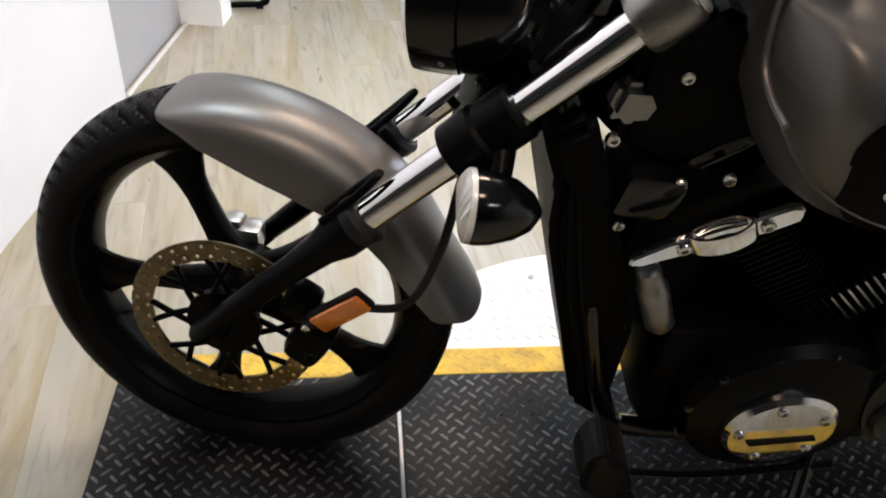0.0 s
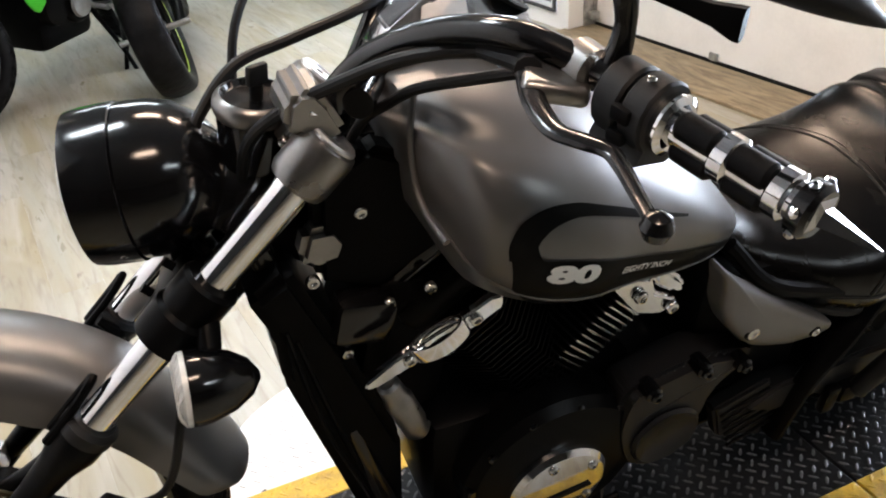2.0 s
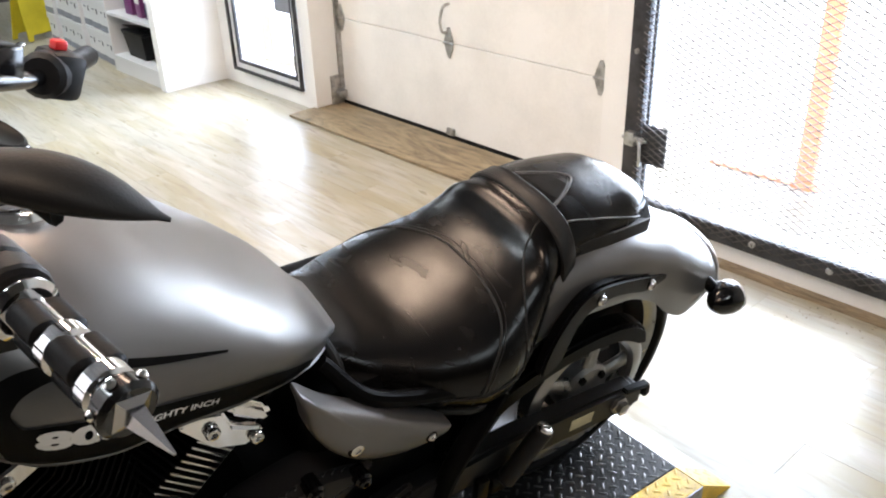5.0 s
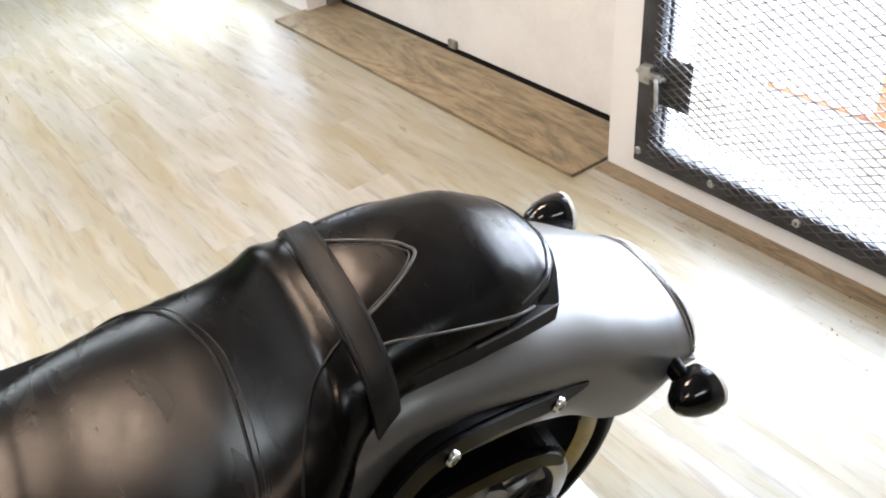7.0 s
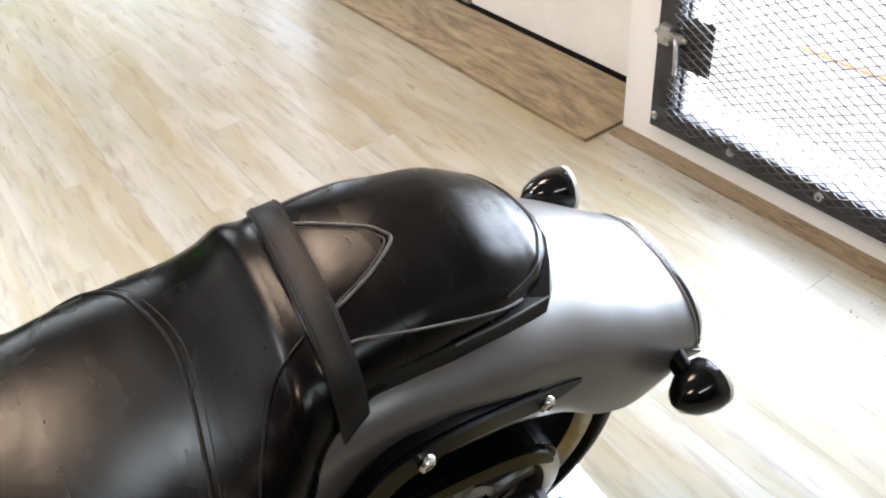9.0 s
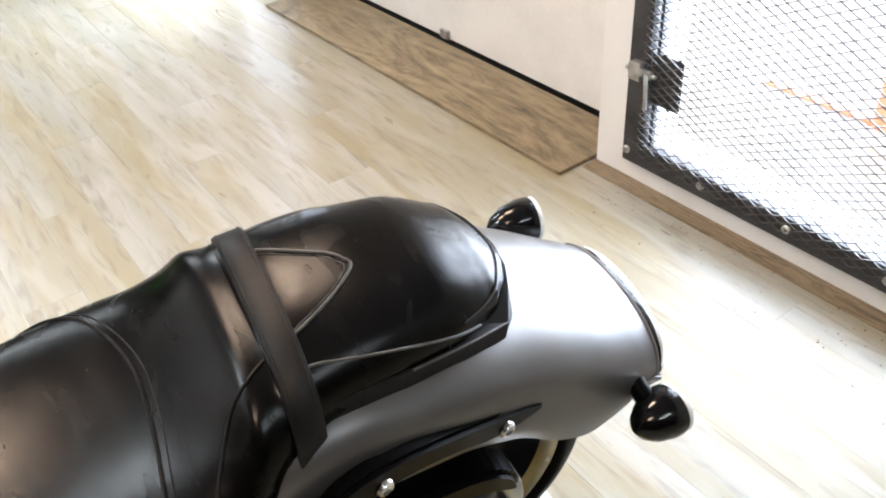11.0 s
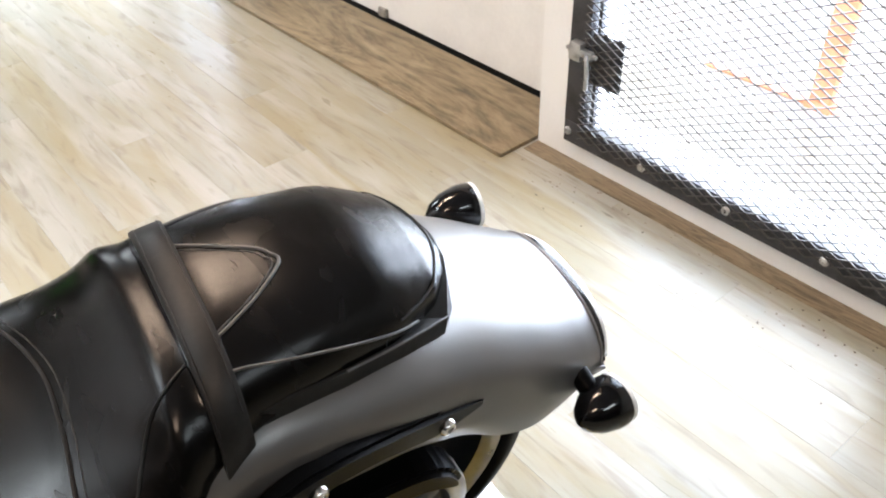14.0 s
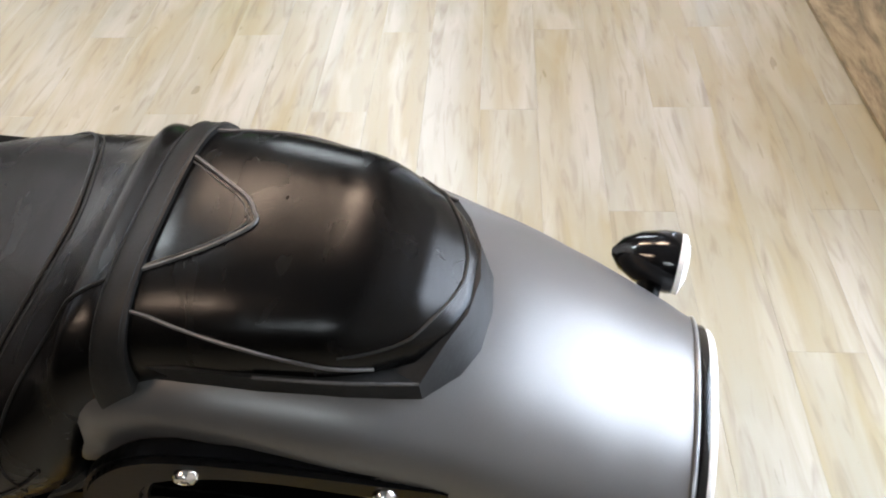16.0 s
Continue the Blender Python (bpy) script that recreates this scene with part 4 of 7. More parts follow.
def front_fender():
    """A crowned guard over the wheel, from just ahead of its top round to the back."""
    loops = []
    a0, a1, k = radians(104), radians(6), 48
    for i in range(k + 1):
        t = i / k
        a = a0 + (a1 - a0) * t
        end = min(1.0, (t / 0.10)) if t < 0.10 else 1.0
        tail = max(0.0, (t - 0.78) / 0.22)
        half = 0.086 * (0.80 + 0.20 * end ** 0.5) * (1 + 0.05 * tail) * (1 - 0.30 * max(0.0, (t - 0.95) / 0.05) ** 2)
        crown = 0.349 + 0.036 * tail ** 2 - 0.004 * (1 - end)
        drop = (0.030 + 0.062 * math.sin(min(1, t / 0.35) * math.pi / 2) - 0.046 * max(0, t - 0.45) / 0.55) * (0.6 + 0.4 * end)
        row = []
        for j in range(21):
            x = -1 + 2 * j / 20
            b = math.copysign(abs(math.sin(x * math.pi / 2)) ** 0.9, x)
            r = crown - drop * (1 - math.cos(x * math.pi / 2) ** 0.55)
            row.append((HUB.x + r * math.cos(a), HUB.y * 0.7 + half * b, HUB.z + r * math.sin(a)))
        loops.append(row)
    bm = rings(loops, False, False)
    bmesh.ops.recalc_face_normals(bm, faces=bm.faces)
    bmesh.ops.solidify(bm, geom=list(bm.faces), thickness=0.004)
    f = part("front_fender", bm, M_GREY, bike, "satin grey front mudguard", smooth=50, xf=STEER)
    for v in (-1, 1):
        part("fender_bracket", tube([on_fork(-0.19, v * 0.118), (0.232, v * 0.096, 0.585), (0.212, v * 0.092, 0.615)], [0.017, 0.013, 0.007], 10), M_SATIN, f, xf=STEER)
    return f


front_fender()


def fork():
    for v in (-0.125, 0.125):
        leg = part("fork_leg", join(lathe([(0.011, 0), (0.016, 0.008), (0.0185, 0.10), (0.020, 0.22), (0.025, 0.28), (0.034, 0.315), (0.034, 0.345), (0.032, 0.352), (0.028, 0.352)], 28, axis_pose(on_fork(-0.505, v), on_fork(0, v))),
                                    box((0.03, 0.02, 0.06), (0.0, v * 0.96, 0.36), 0.008, (0, 45, 0))), M_SATIN, bike, "satin black lower fork leg", xf=STEER)
        fb = Vector((-0.704, 0, 0.71))
        slot = [on_fork(-0.19, v - 0.013) + fb * 0.033, on_fork(-0.12, v - 0.013) + fb * 0.034, on_fork(-0.085, v) + fb * 0.037, on_fork(-0.12, v + 0.013) + fb * 0.034, on_fork(-0.19, v + 0.013) + fb * 0.033]
        part("fork_guard", tube(slot, 0.0062, 8, smooth=4), M_SATIN, leg, "slotted guard tongue", xf=STEER)
        part("fork_tube", rod(on_fork(-0.17, v), on_fork(0.33, v), 0.0235, 32), M_CHROME, leg, "bright chrome upper fork tube", xf=STEER)
        part("dust_seal", lathe([(0.030, 0), (0.036, 0.004), (0.036, 0.02), (0.029, 0.026)], 28, axis_pose(on_fork(-0.165, v), on_fork(0, v))), M_MATT, leg, xf=STEER)
        part("lower_clamp", lathe([(0.033, 0), (0.040, 0.004), (0.041, 0.05), (0.036, 0.056), (0.0375, 0.062), (0.0375, 0.10), (0.033, 0.105)], 28, axis_pose(on_fork(0.006, v), on_fork(0.2, v))), M_SATIN, leg, xf=STEER)
        for s in (0.04, 0.085):
            part("bolt", rod(on_fork(s, v * 0.78) - Vector((0.028, 0, -0.028)), on_fork(s, v * 0.78) - Vector((0.038, 0, -0.038)), 0.006, 10), M_SATIN, leg, xf=STEER)
    part("lower_yoke", join(box((0.05, 0.19, 0.075), tuple(on_fork(0.04)), 0.012, (0, 45, 0)), rod(on_fork(-0.06) + Vector((0.04, 0, -0.04)), on_fork(0.30) + Vector((0.04, 0, -0.04)), 0.023, 20)), M_SATIN, bike, xf=STEER)
    # faceted upper yoke
    a, b = FORK_DIR, Vector((-0.704, 0, 0.71))
    yoke = []
    for x, h, d in ((-0.122, 0.020, 0.026), (-0.095, 0.022, 0.034), (-0.06, 0.024, 0.050), (0.06, 0.024, 0.050), (0.095, 0.022, 0.034), (0.122, 0.020, 0.026)):
        c = on_fork(0.300, x)
        yoke.append([c + a * (h * p) + b * (d * q) for p, q in ((1, 0.45), (0.75, 1), (-0.6, 1), (-1, 0.5), (-1, -0.8), (-0.5, -1.1), (0.7, -1.1), (1, -0.6))])
    y = part("upper_yoke", rings(yoke), M_NICKEL, bike, "dark satin nickel upper yoke", smooth=42, xf=STEER)
    for v in (-0.125, 0.125):
        part("fork_clamp", lathe([(0.028, 0.0), (0.034, 0.002), (0.037, 0.010), (0.037, 0.056), (0.035, 0.064), (0.030, 0.067)], 32, axis_pose(on_fork(0.266, v), on_fork(0.6, v))), M_NICKEL, y, xf=STEER)
        part("fork_cap", lathe([(0.031, 0), (0.031, 0.003), (0.028, 0.006), (0.023, 0.0065), (0.021, 0.004), (0.009, 0.004), (0.008, 0.001)], 36, axis_pose(on_fork(0.333, v), on_fork(0.6, v))), M_ALLOY, y, "polished fork cap", xf=STEER)
        part("clamp_bolt", bolt_head(on_fork(0.296, v * 0.90) + b * 0.036, b, 0.008, 0.007), M_POLISH, y, xf=STEER)
    block = [(0.500, 0.985), (0.507, 1.016), (0.521, 1.028), (0.541, 1.026), (0.556, 1.004), (0.572, 0.968), (0.540, 0.955)]
    part("riser_block", side_plate(block, -0.112, 0.075, 0.008), M_NICKEL, y, "faceted dark nickel handlebar block", smooth=10)
    ig = part("ignition_barrel", lathe([(0.040, 0), (0.043, 0.03), (0.046, 0.070), (0.046, 0.086), (0.040, 0.090), (0.036, 0.084), (0.012, 0.082)], 36, pose(0.480, 0.0, 0.885, 0, 8, 0)), M_BLACK, y, "black ignition switch can with a key")
    part("barrel_rim", lathe([(0.047, 0.066), (0.0495, 0.072), (0.0495, 0.082), (0.046, 0.088), (0.041, 0.091)], 36, pose(0.480, 0.0, 0.885, 0, 8, 0), caps=False), M_NICKEL, ig, "dark nickel rim")
    part("key", join(rod((0.493, 0.0, 0.966), (0.496, 0.0, 0.988), 0.008, 12), box((0.030, 0.010, 0.026), (0.498, 0.0, 0.998), 0.004, (0, 8, 30))), M_MATT, ig, "black key head")
    part("stem_nut", lathe([(0.024, 0), (0.024, 0.014), (0.014, 0.02)], 6, axis_pose(on_fork(0.333) - b * 0.035, on_fork(0.6) - b * 0.035)), M_CHROME, y, xf=STEER)


fork()


def headlight():
    c = Vector((0.315, 0, 0.865))
    m = axis_pose(c + Vector((-0.045, 0, -0.005)), c + Vector((0.4, 0, 0.02)))
    h = part("headlight", lathe([(0.098, 0.062), (0.0985, 0.075), (0.097, 0.10), (0.090, 0.125), (0.072, 0.153), (0.046, 0.173), (0.012, 0.181)], 48, m), M_BLACK, bike, "gloss black bullet headlight", xf=STEER)
    part("bezel", lathe([(0.090, 0.0), (0.096, 0.002), (0.0985, 0.016), (0.1005, 0.05), (0.1005, 0.059), (0.097, 0.061)], 48, m, caps=False), M_BLACK, h, "gloss black headlight rim", xf=STEER)
    part("lens", lathe([(0.091, 0.004), (0.07, -0.008), (0.04, -0.016), (0.005, -0.019)], 48, m), M_LENS, h, "clear headlight lens", xf=STEER)
    part("screw", bolt_head(c + Vector((0.0, -0.075, -0.065)), (0, -0.76, -0.65), 0.005, 0.003), M_POLISH, h, xf=STEER)
    part("headlight_bracket", join(box((0.035, 0.04, 0.11), (0.37, 0, 0.75), 0.010), box((0.06, 0.09, 0.02), (0.40, 0, 0.715), 0.006), rod((0.39, -0.04, 0.80), (0.42, -0.04, 0.74), 0.008), rod((0.39, 0.04, 0.80), (0.42, 0.04, 0.74), 0.008)), M_SATIN, h, xf=STEER)
    part("cowl", lathe([(0.062, 0.0), (0.066, 0.03), (0.060, 0.075), (0.045, 0.095)], 32, axis_pose((0.445, 0.0, 0.80), (0.53, 0, 0.96))), M_BLACK, h, "gloss black cowl behind the headlight", xf=STEER)
    return h


headlight()


def bullet_light(name, c, ax, r, length, lens, label, stem_to):
    """A bullet-shaped turn signal: lens at c, its tail along ax."""
    m = axis_pose(c, Vector(c) + Vector(ax))
    t = part(name, lathe([(r * 0.98, 0), (r, 0.006), (r * 0.98, length * 0.25), (r * 0.80, length * 0.6), (r * 0.50, length * 0.86), (r * 0.12, length)], 28, m), M_BLACK, bike, label)
    part("lens", lathe([(r * 0.98, -0.001), (r * 0.97, -0.007), (r * 0.6, -0.013), (r * 0.1, -0.015)], 28, m), lens, t)
    if lens is M_LENS and r > 0.045:
        for i in range(7):
            y = r * (-0.72 + 0.24 * i)
            h = math.sqrt(max(0.0, (0.93 * r) ** 2 - y * y))
            part("lens_rib", tube([(y, -h, -0.006), (y, -h * 0.5, -0.0125), (y, 0, -0.0145), (y, h * 0.5, -0.0125), (y, h, -0.006)], 0.0022, 6), lens, t, xf=m)
    mid = Vector(c) + Vector(ax).normalized() * length * 0.35
    part("stem", tube([mid, (mid + Vector(stem_to)) / 2, stem_to], [0.016, 0.014, 0.016], 12), M_SATIN, t)
    return t


bullet_light("turn_signal", (0.337, -0.19, 0.725), (0.93, -0.02, -0.10), 0.0455, 0.082, M_LENS, "black bullet turn signal with a clear lens", (0.375, -0.13, 0.76))
bullet_light("turn_signal", (0.40, 0.17, 0.66), (0.93, 0.1, -0.05), 0.047, 0.095, M_LENS, "black bullet turn signal with a clear lens", (0.40, 0.11, 0.70))

# amber reflector on the fork and the caliper behind it
refl = part("fork_reflector", box((0.085, 0.008, 0.036), (0.178, -0.146, 0.472), 0.004, (0, -38, 0)), M_AMBER, bike, "amber fork reflector in a black holder")
part("holder", join(box((0.092, 0.012, 0.043), (0.178, -0.138, 0.472), 0.004, (0, -38, 0)), box((0.03, 0.012, 0.02), (0.135, -0.135, 0.44), 0.004)), M_MATT, refl)
part("bolt", bolt_head((0.128, -0.14, 0.435), (0, -1, 0), 0.007, 0.006), M_POLISH, refl)
cal = part("brake_caliper", join(box((0.085, 0.07, 0.06), (0.150, -0.080, 0.345), 0.016, (0, -60, 0)), box((0.05, 0.05, 0.05), (0.14, -0.095, 0.42), 0.012, (0, -60, 0))), M_SATIN, bike, "satin black brake caliper", xf=STEER)
part("bolt", bolt_head((0.155, -0.114, 0.33), (0, -1, 0), 0.008, 0.006), M_SATIN, cal, xf=STEER)
part("brake_hose", tube([(0.20, -0.125, 0.46), (0.27, -0.15, 0.50), (0.31, -0.145, 0.60), (0.335, -0.10, 0.69), (0.36, -0.06, 0.74)], 0.006, 8), M_MATT, bike)

# ---- tank ----
TANK = ((0.640, 0.040, 0.990, 0.940, 0.870), (0.665, 0.159, 1.003, 0.904, 0.777), (0.70, 0.194, 1.009, 0.885, 0.752), (0.75, 0.218, 1.003, 0.866, 0.732), (0.82, 0.222, 0.983, 0.842, 0.712),
        (0.90, 0.200, 0.941, 0.818, 0.694), (0.98, 0.184, 0.883, 0.790, 0.669), (1.06, 0.163, 0.811, 0.753, 0.660), (1.13, 0.124, 0.744, 0.716, 0.649), (1.188, 0.049, 0.665, 0.664, 0.636))
TU = [r[0] for r in TANK]


def tank_at(u):
    return [float(np.interp(u, TU, [r[i] for r in TANK])) for i in range(1, 5)]


def smooth_tank(u):
    k = 0.022
    return [sum(tank_at(u + d * k)[i] for d in (-1, -0.5, 0, 0.5, 1)) / 5 for i in range(4)]


def tank_point(u, phi):
    hw, top, mid, bot = smooth_tank(u)
    c, s = math.cos(phi), math.sin(phi)
    e = 0.88 if s > 0 else 0.45
    v = hw * math.copysign(abs(c) ** e, c)
    w = ((top - mid) if s > 0 else (mid - bot)) * math.copysign(abs(s) ** 0.95, s)
    if s > 0:                                   # a slight waist along the shoulders at the front
        pinch = 0.014 * math.exp(-((phi - math.pi * 0.70) / 0.16) ** 2) + 0.014 * math.exp(-((phi - math.pi * 0.30) / 0.16) ** 2)
        pinch *= max(0, 1 - (u - 0.64) / 0.22)
        v -= math.copysign(pinch * 0.7, v)
        w -= pinch * 0.7
    return Vector((u, v - 0.055 + 0.05 * (u - 0.9) - 0.06 * w, mid + w + 0.06 * v))


def tank_left(u, w):
    """The tank's left skin at u, w."""
    a, b = math.pi * 0.5, math.pi * 1.5
    for _ in range(26):
        c = (a + b) / 2
        a, b = (c, b) if tank_point(u, c)[2] > w else (a, c)
    return tank_point(u, (a + b) / 2)


def tank():
    loops = []
    for i in range(73):
        u = 0.640 + (1.188 - 0.640) * (i / 72)
        loops.append([tank_point(u, 2 * math.pi * j / 96) for j in range(96)])
    front = [[Vector((0.640 - 0.012 * (1 - k / 3), p.y * (0.35 + 0.65 * k / 3), 0.925 + (p.z - 0.925) * (0.35 + 0.65 * k / 3))) for p in loops[0]] for k in (0, 1.5, 2.5)]
    back = [[Vector((1.188 + 0.010 * (1 - k), p.y * (0.3 + 0.7 * k), 0.65 + (p.z - 0.65) * (0.3 + 0.7 * k))) for p in loops[-1]] for k in (0.75, 0.3)]
    t = part("fuel_tank", rings(front + loops + back), M_GREY, bike, "satin grey metallic teardrop fuel tank", smooth=60)
    cap = part("filler_cap", lathe([(0.042, 0), (0.042, 0.01), (0.036, 0.018), (0.008, 0.021)], 32, pose(0.80, -0.07, 0.980, 0, 10, 0)), M_CHROME, t, "chrome filler cap")
    part("tank_badge_panel", lathe([(0.030, 0), (0.030, 0.004), (0.02, 0.006)], 24, pose(0.80, -0.07, 0.999, 0, 10, 0)), M_CHROME, cap)
    # pressed seam along the lower edge
    for s in (-1, 1):
        line = []
        for i in range(24):
            u = 0.652 + 0.50 * i / 23
            p = tank_point(u, -math.pi / 2 - s * (math.pi / 2 - 0.55))
            line.append(p + Vector((0, 0, -0.002)))
        part("tank_seam", tube(line, 0.0028, 6, smooth=0), M_GREY, t)
    part("tank_flange", tube([(0.645, -0.120, 1.006), (0.636, -0.132, 0.966), (0.636, -0.136, 0.932), (0.636, -0.152, 0.897), (0.638, -0.185, 0.880), (0.644, -0.222, 0.872)], 0.0045, 8), M_GREY, t, "pressed flange at the front of the tank")
    # black swoosh
    def skin(pairs, mat, name, label, lift=0.0026, n=10):
        loops = []
        top = curve([(a, b, 0) for a, b, _, _ in pairs], n)
        low = curve([(c, d, 0) for _, _, c, d in pairs], n)
        for p, q in zip(top, low):
            row = []
            for i in range(7):
                x = p.lerp(q, i / 6)
                s = tank_left(x.x, x.y)
                e = 0.004
                nrm = (tank_left(x.x + e, x.y) - s).cross(tank_left(x.x, x.y + e) - s).normalized()
                if nrm.y > 0:
                    nrm = -nrm
                row.append(s + nrm * lift)
            loops.append(row)
        return part(name, rings(loops, False, False), mat, t, label, smooth=60)

    skin([(0.972, 0.820, 0.970, 0.818), (0.890, 0.863, 0.888, 0.856), (0.835, 0.893, 0.828, 0.886), (0.785, 0.914, 0.782, 0.901), (0.745, 0.919, 0.750, 0.898), (0.716, 0.907, 0.733, 0.882), (0.704, 0.880, 0.735, 0.866), (0.705, 0.855, 0.742, 0.854)], M_DECAL, "decal_swoosh", "black swoosh decal")
    skin([(0.706, 0.866, 0.716, 0.800), (0.740, 0.858, 0.745, 0.765), (0.775, 0.851, 0.775, 0.750), (0.830, 0.830, 0.830, 0.732), (0.900, 0.797, 0.900, 0.712), (0.970, 0.766, 0.970, 0.690), (1.040, 0.738, 1.040, 0.682), (1.110, 0.700, 1.105, 0.676)], M_DECAL, "decal_band", "black lower decal band", 0.0020)
    for txt, u0, w0, size, sx, shear, mat, off, dw in (("80", 0.744, 0.824, 0.040, 1.62, 0.10, M_WHITE, 0.0022, -0.25), ("EIGHTY INCH", 0.852, 0.797, 0.0155, 1.02, 0.25, M_WHITE, 0.0004, -0.46)):
        cu = bpy.data.curves.new("lettering", "FONT")
        cu.body, cu.size, cu.shear, cu.offset, cu.resolution_u = txt, size, shear, off, 3
        tmp = bpy.data.objects.new("tmp", cu)
        scene.collection.objects.link(tmp)
        dg = bpy.context.evaluated_depsgraph_get()
        me = bpy.data.meshes.new_from_object(tmp.evaluated_get(dg))
        bpy.data.objects.remove(tmp)
        bpy.data.curves.remove(cu)
        me.materials.clear()
        bm = bmesh.new()
        bm.from_mesh(me)
        bpy.data.meshes.remove(me)
        bmesh.ops.triangulate(bm, faces=bm.faces)
        bmesh.ops.subdivide_edges(bm, edges=bm.edges, cuts=1)
        for vert in bm.verts:
            u, w = u0 + vert.co.x * sx, w0 + vert.co.y + dw * vert.co.x * sx
            s = tank_left(u, w)
            vert.co = s + Vector((0, -0.0046, 0))
        part("lettering", bm, mat, t, "white italic tank lettering", smooth=0)
    return t


tank()

# ---- seat ----
SEAT = ((1.135, 0.082, 0.672, 0.640, 0.600), (1.17, 0.114, 0.648, 0.610, 0.565), (1.23, 0.154, 0.630, 0.572, 0.520), (1.31, 0.200, 0.633, 0.557, 0.480), (1.39, 0.218, 0.648, 0.555, 0.446), (1.45, 0.214, 0.661, 0.560, 0.436),
        (1.49, 0.198, 0.675, 0.578, 0.450), (1.53, 0.176, 0.704, 0.617, 0.510), (1.57, 0.149, 0.739, 0.659, 0.590), (1.62, 0.131, 0.756, 0.686, 0.655), (1.70, 0.124, 0.760, 0.694, 0.672), (1.79, 0.110, 0.754, 0.694, 0.670),
        (1.845, 0.084, 0.730, 0.684, 0.655), (1.872, 0.058, 0.709, 0.681, 0.660), (1.884, 0.03, 0.696, 0.684, 0.668))
SU = [r[0] for r in SEAT]
SEAT_V = -0.030


def bell(x, c, w):
    return math.exp(-((x - c) / w) ** 2)


def seat_point(u, phi, lift=0.0):
    k = 0.016 if u < 1.84 else 0.004
    hw, top, mid, bot = [sum(float(np.interp(u + d * k, SU, [r[i] for r in SEAT])) for d in (-1, -0.5, 0, 0.5, 1)) / 5 for i in range(1, 5)]
    c, s = math.cos(phi), math.sin(phi)
    lift += 0.009 * bell(u, 1.552, 0.017) * sum(bell(phi, q, 0.55) for q in (math.pi - 1.0, 1.0))      # shoulders of the back bolster
    lift -= 0.0025 * bell(u, 1.581, 0.007) * max(0.0, s)                                                 # the fold before the strap
    lift += 0.004 * bell(u, 1.49, 0.03) * bell(phi, math.pi - 0.95, 0.4)
    v = (hw + lift) * math.copysign(abs(c) ** 0.68, c)
    w = mid + (((top - mid) if s > 0 else (mid - bot)) + lift) * math.copysign(abs(s) ** 0.80, s)
    dish = 0.010 * bell(u, 1.36, 0.10) * max(0, s) ** 3
    return Vector((u, SEAT_V * min(1, (u - 1.1) / 0.3) + v, w - dish))


def on_seat(pairs, lift=0.001, n=8):
    """A smooth line over the seat's skin through (u, phi) pairs."""
    return [seat_point(q.x, q.y, lift) for q in curve([(u, p, 0) for u, p in pairs], n)]


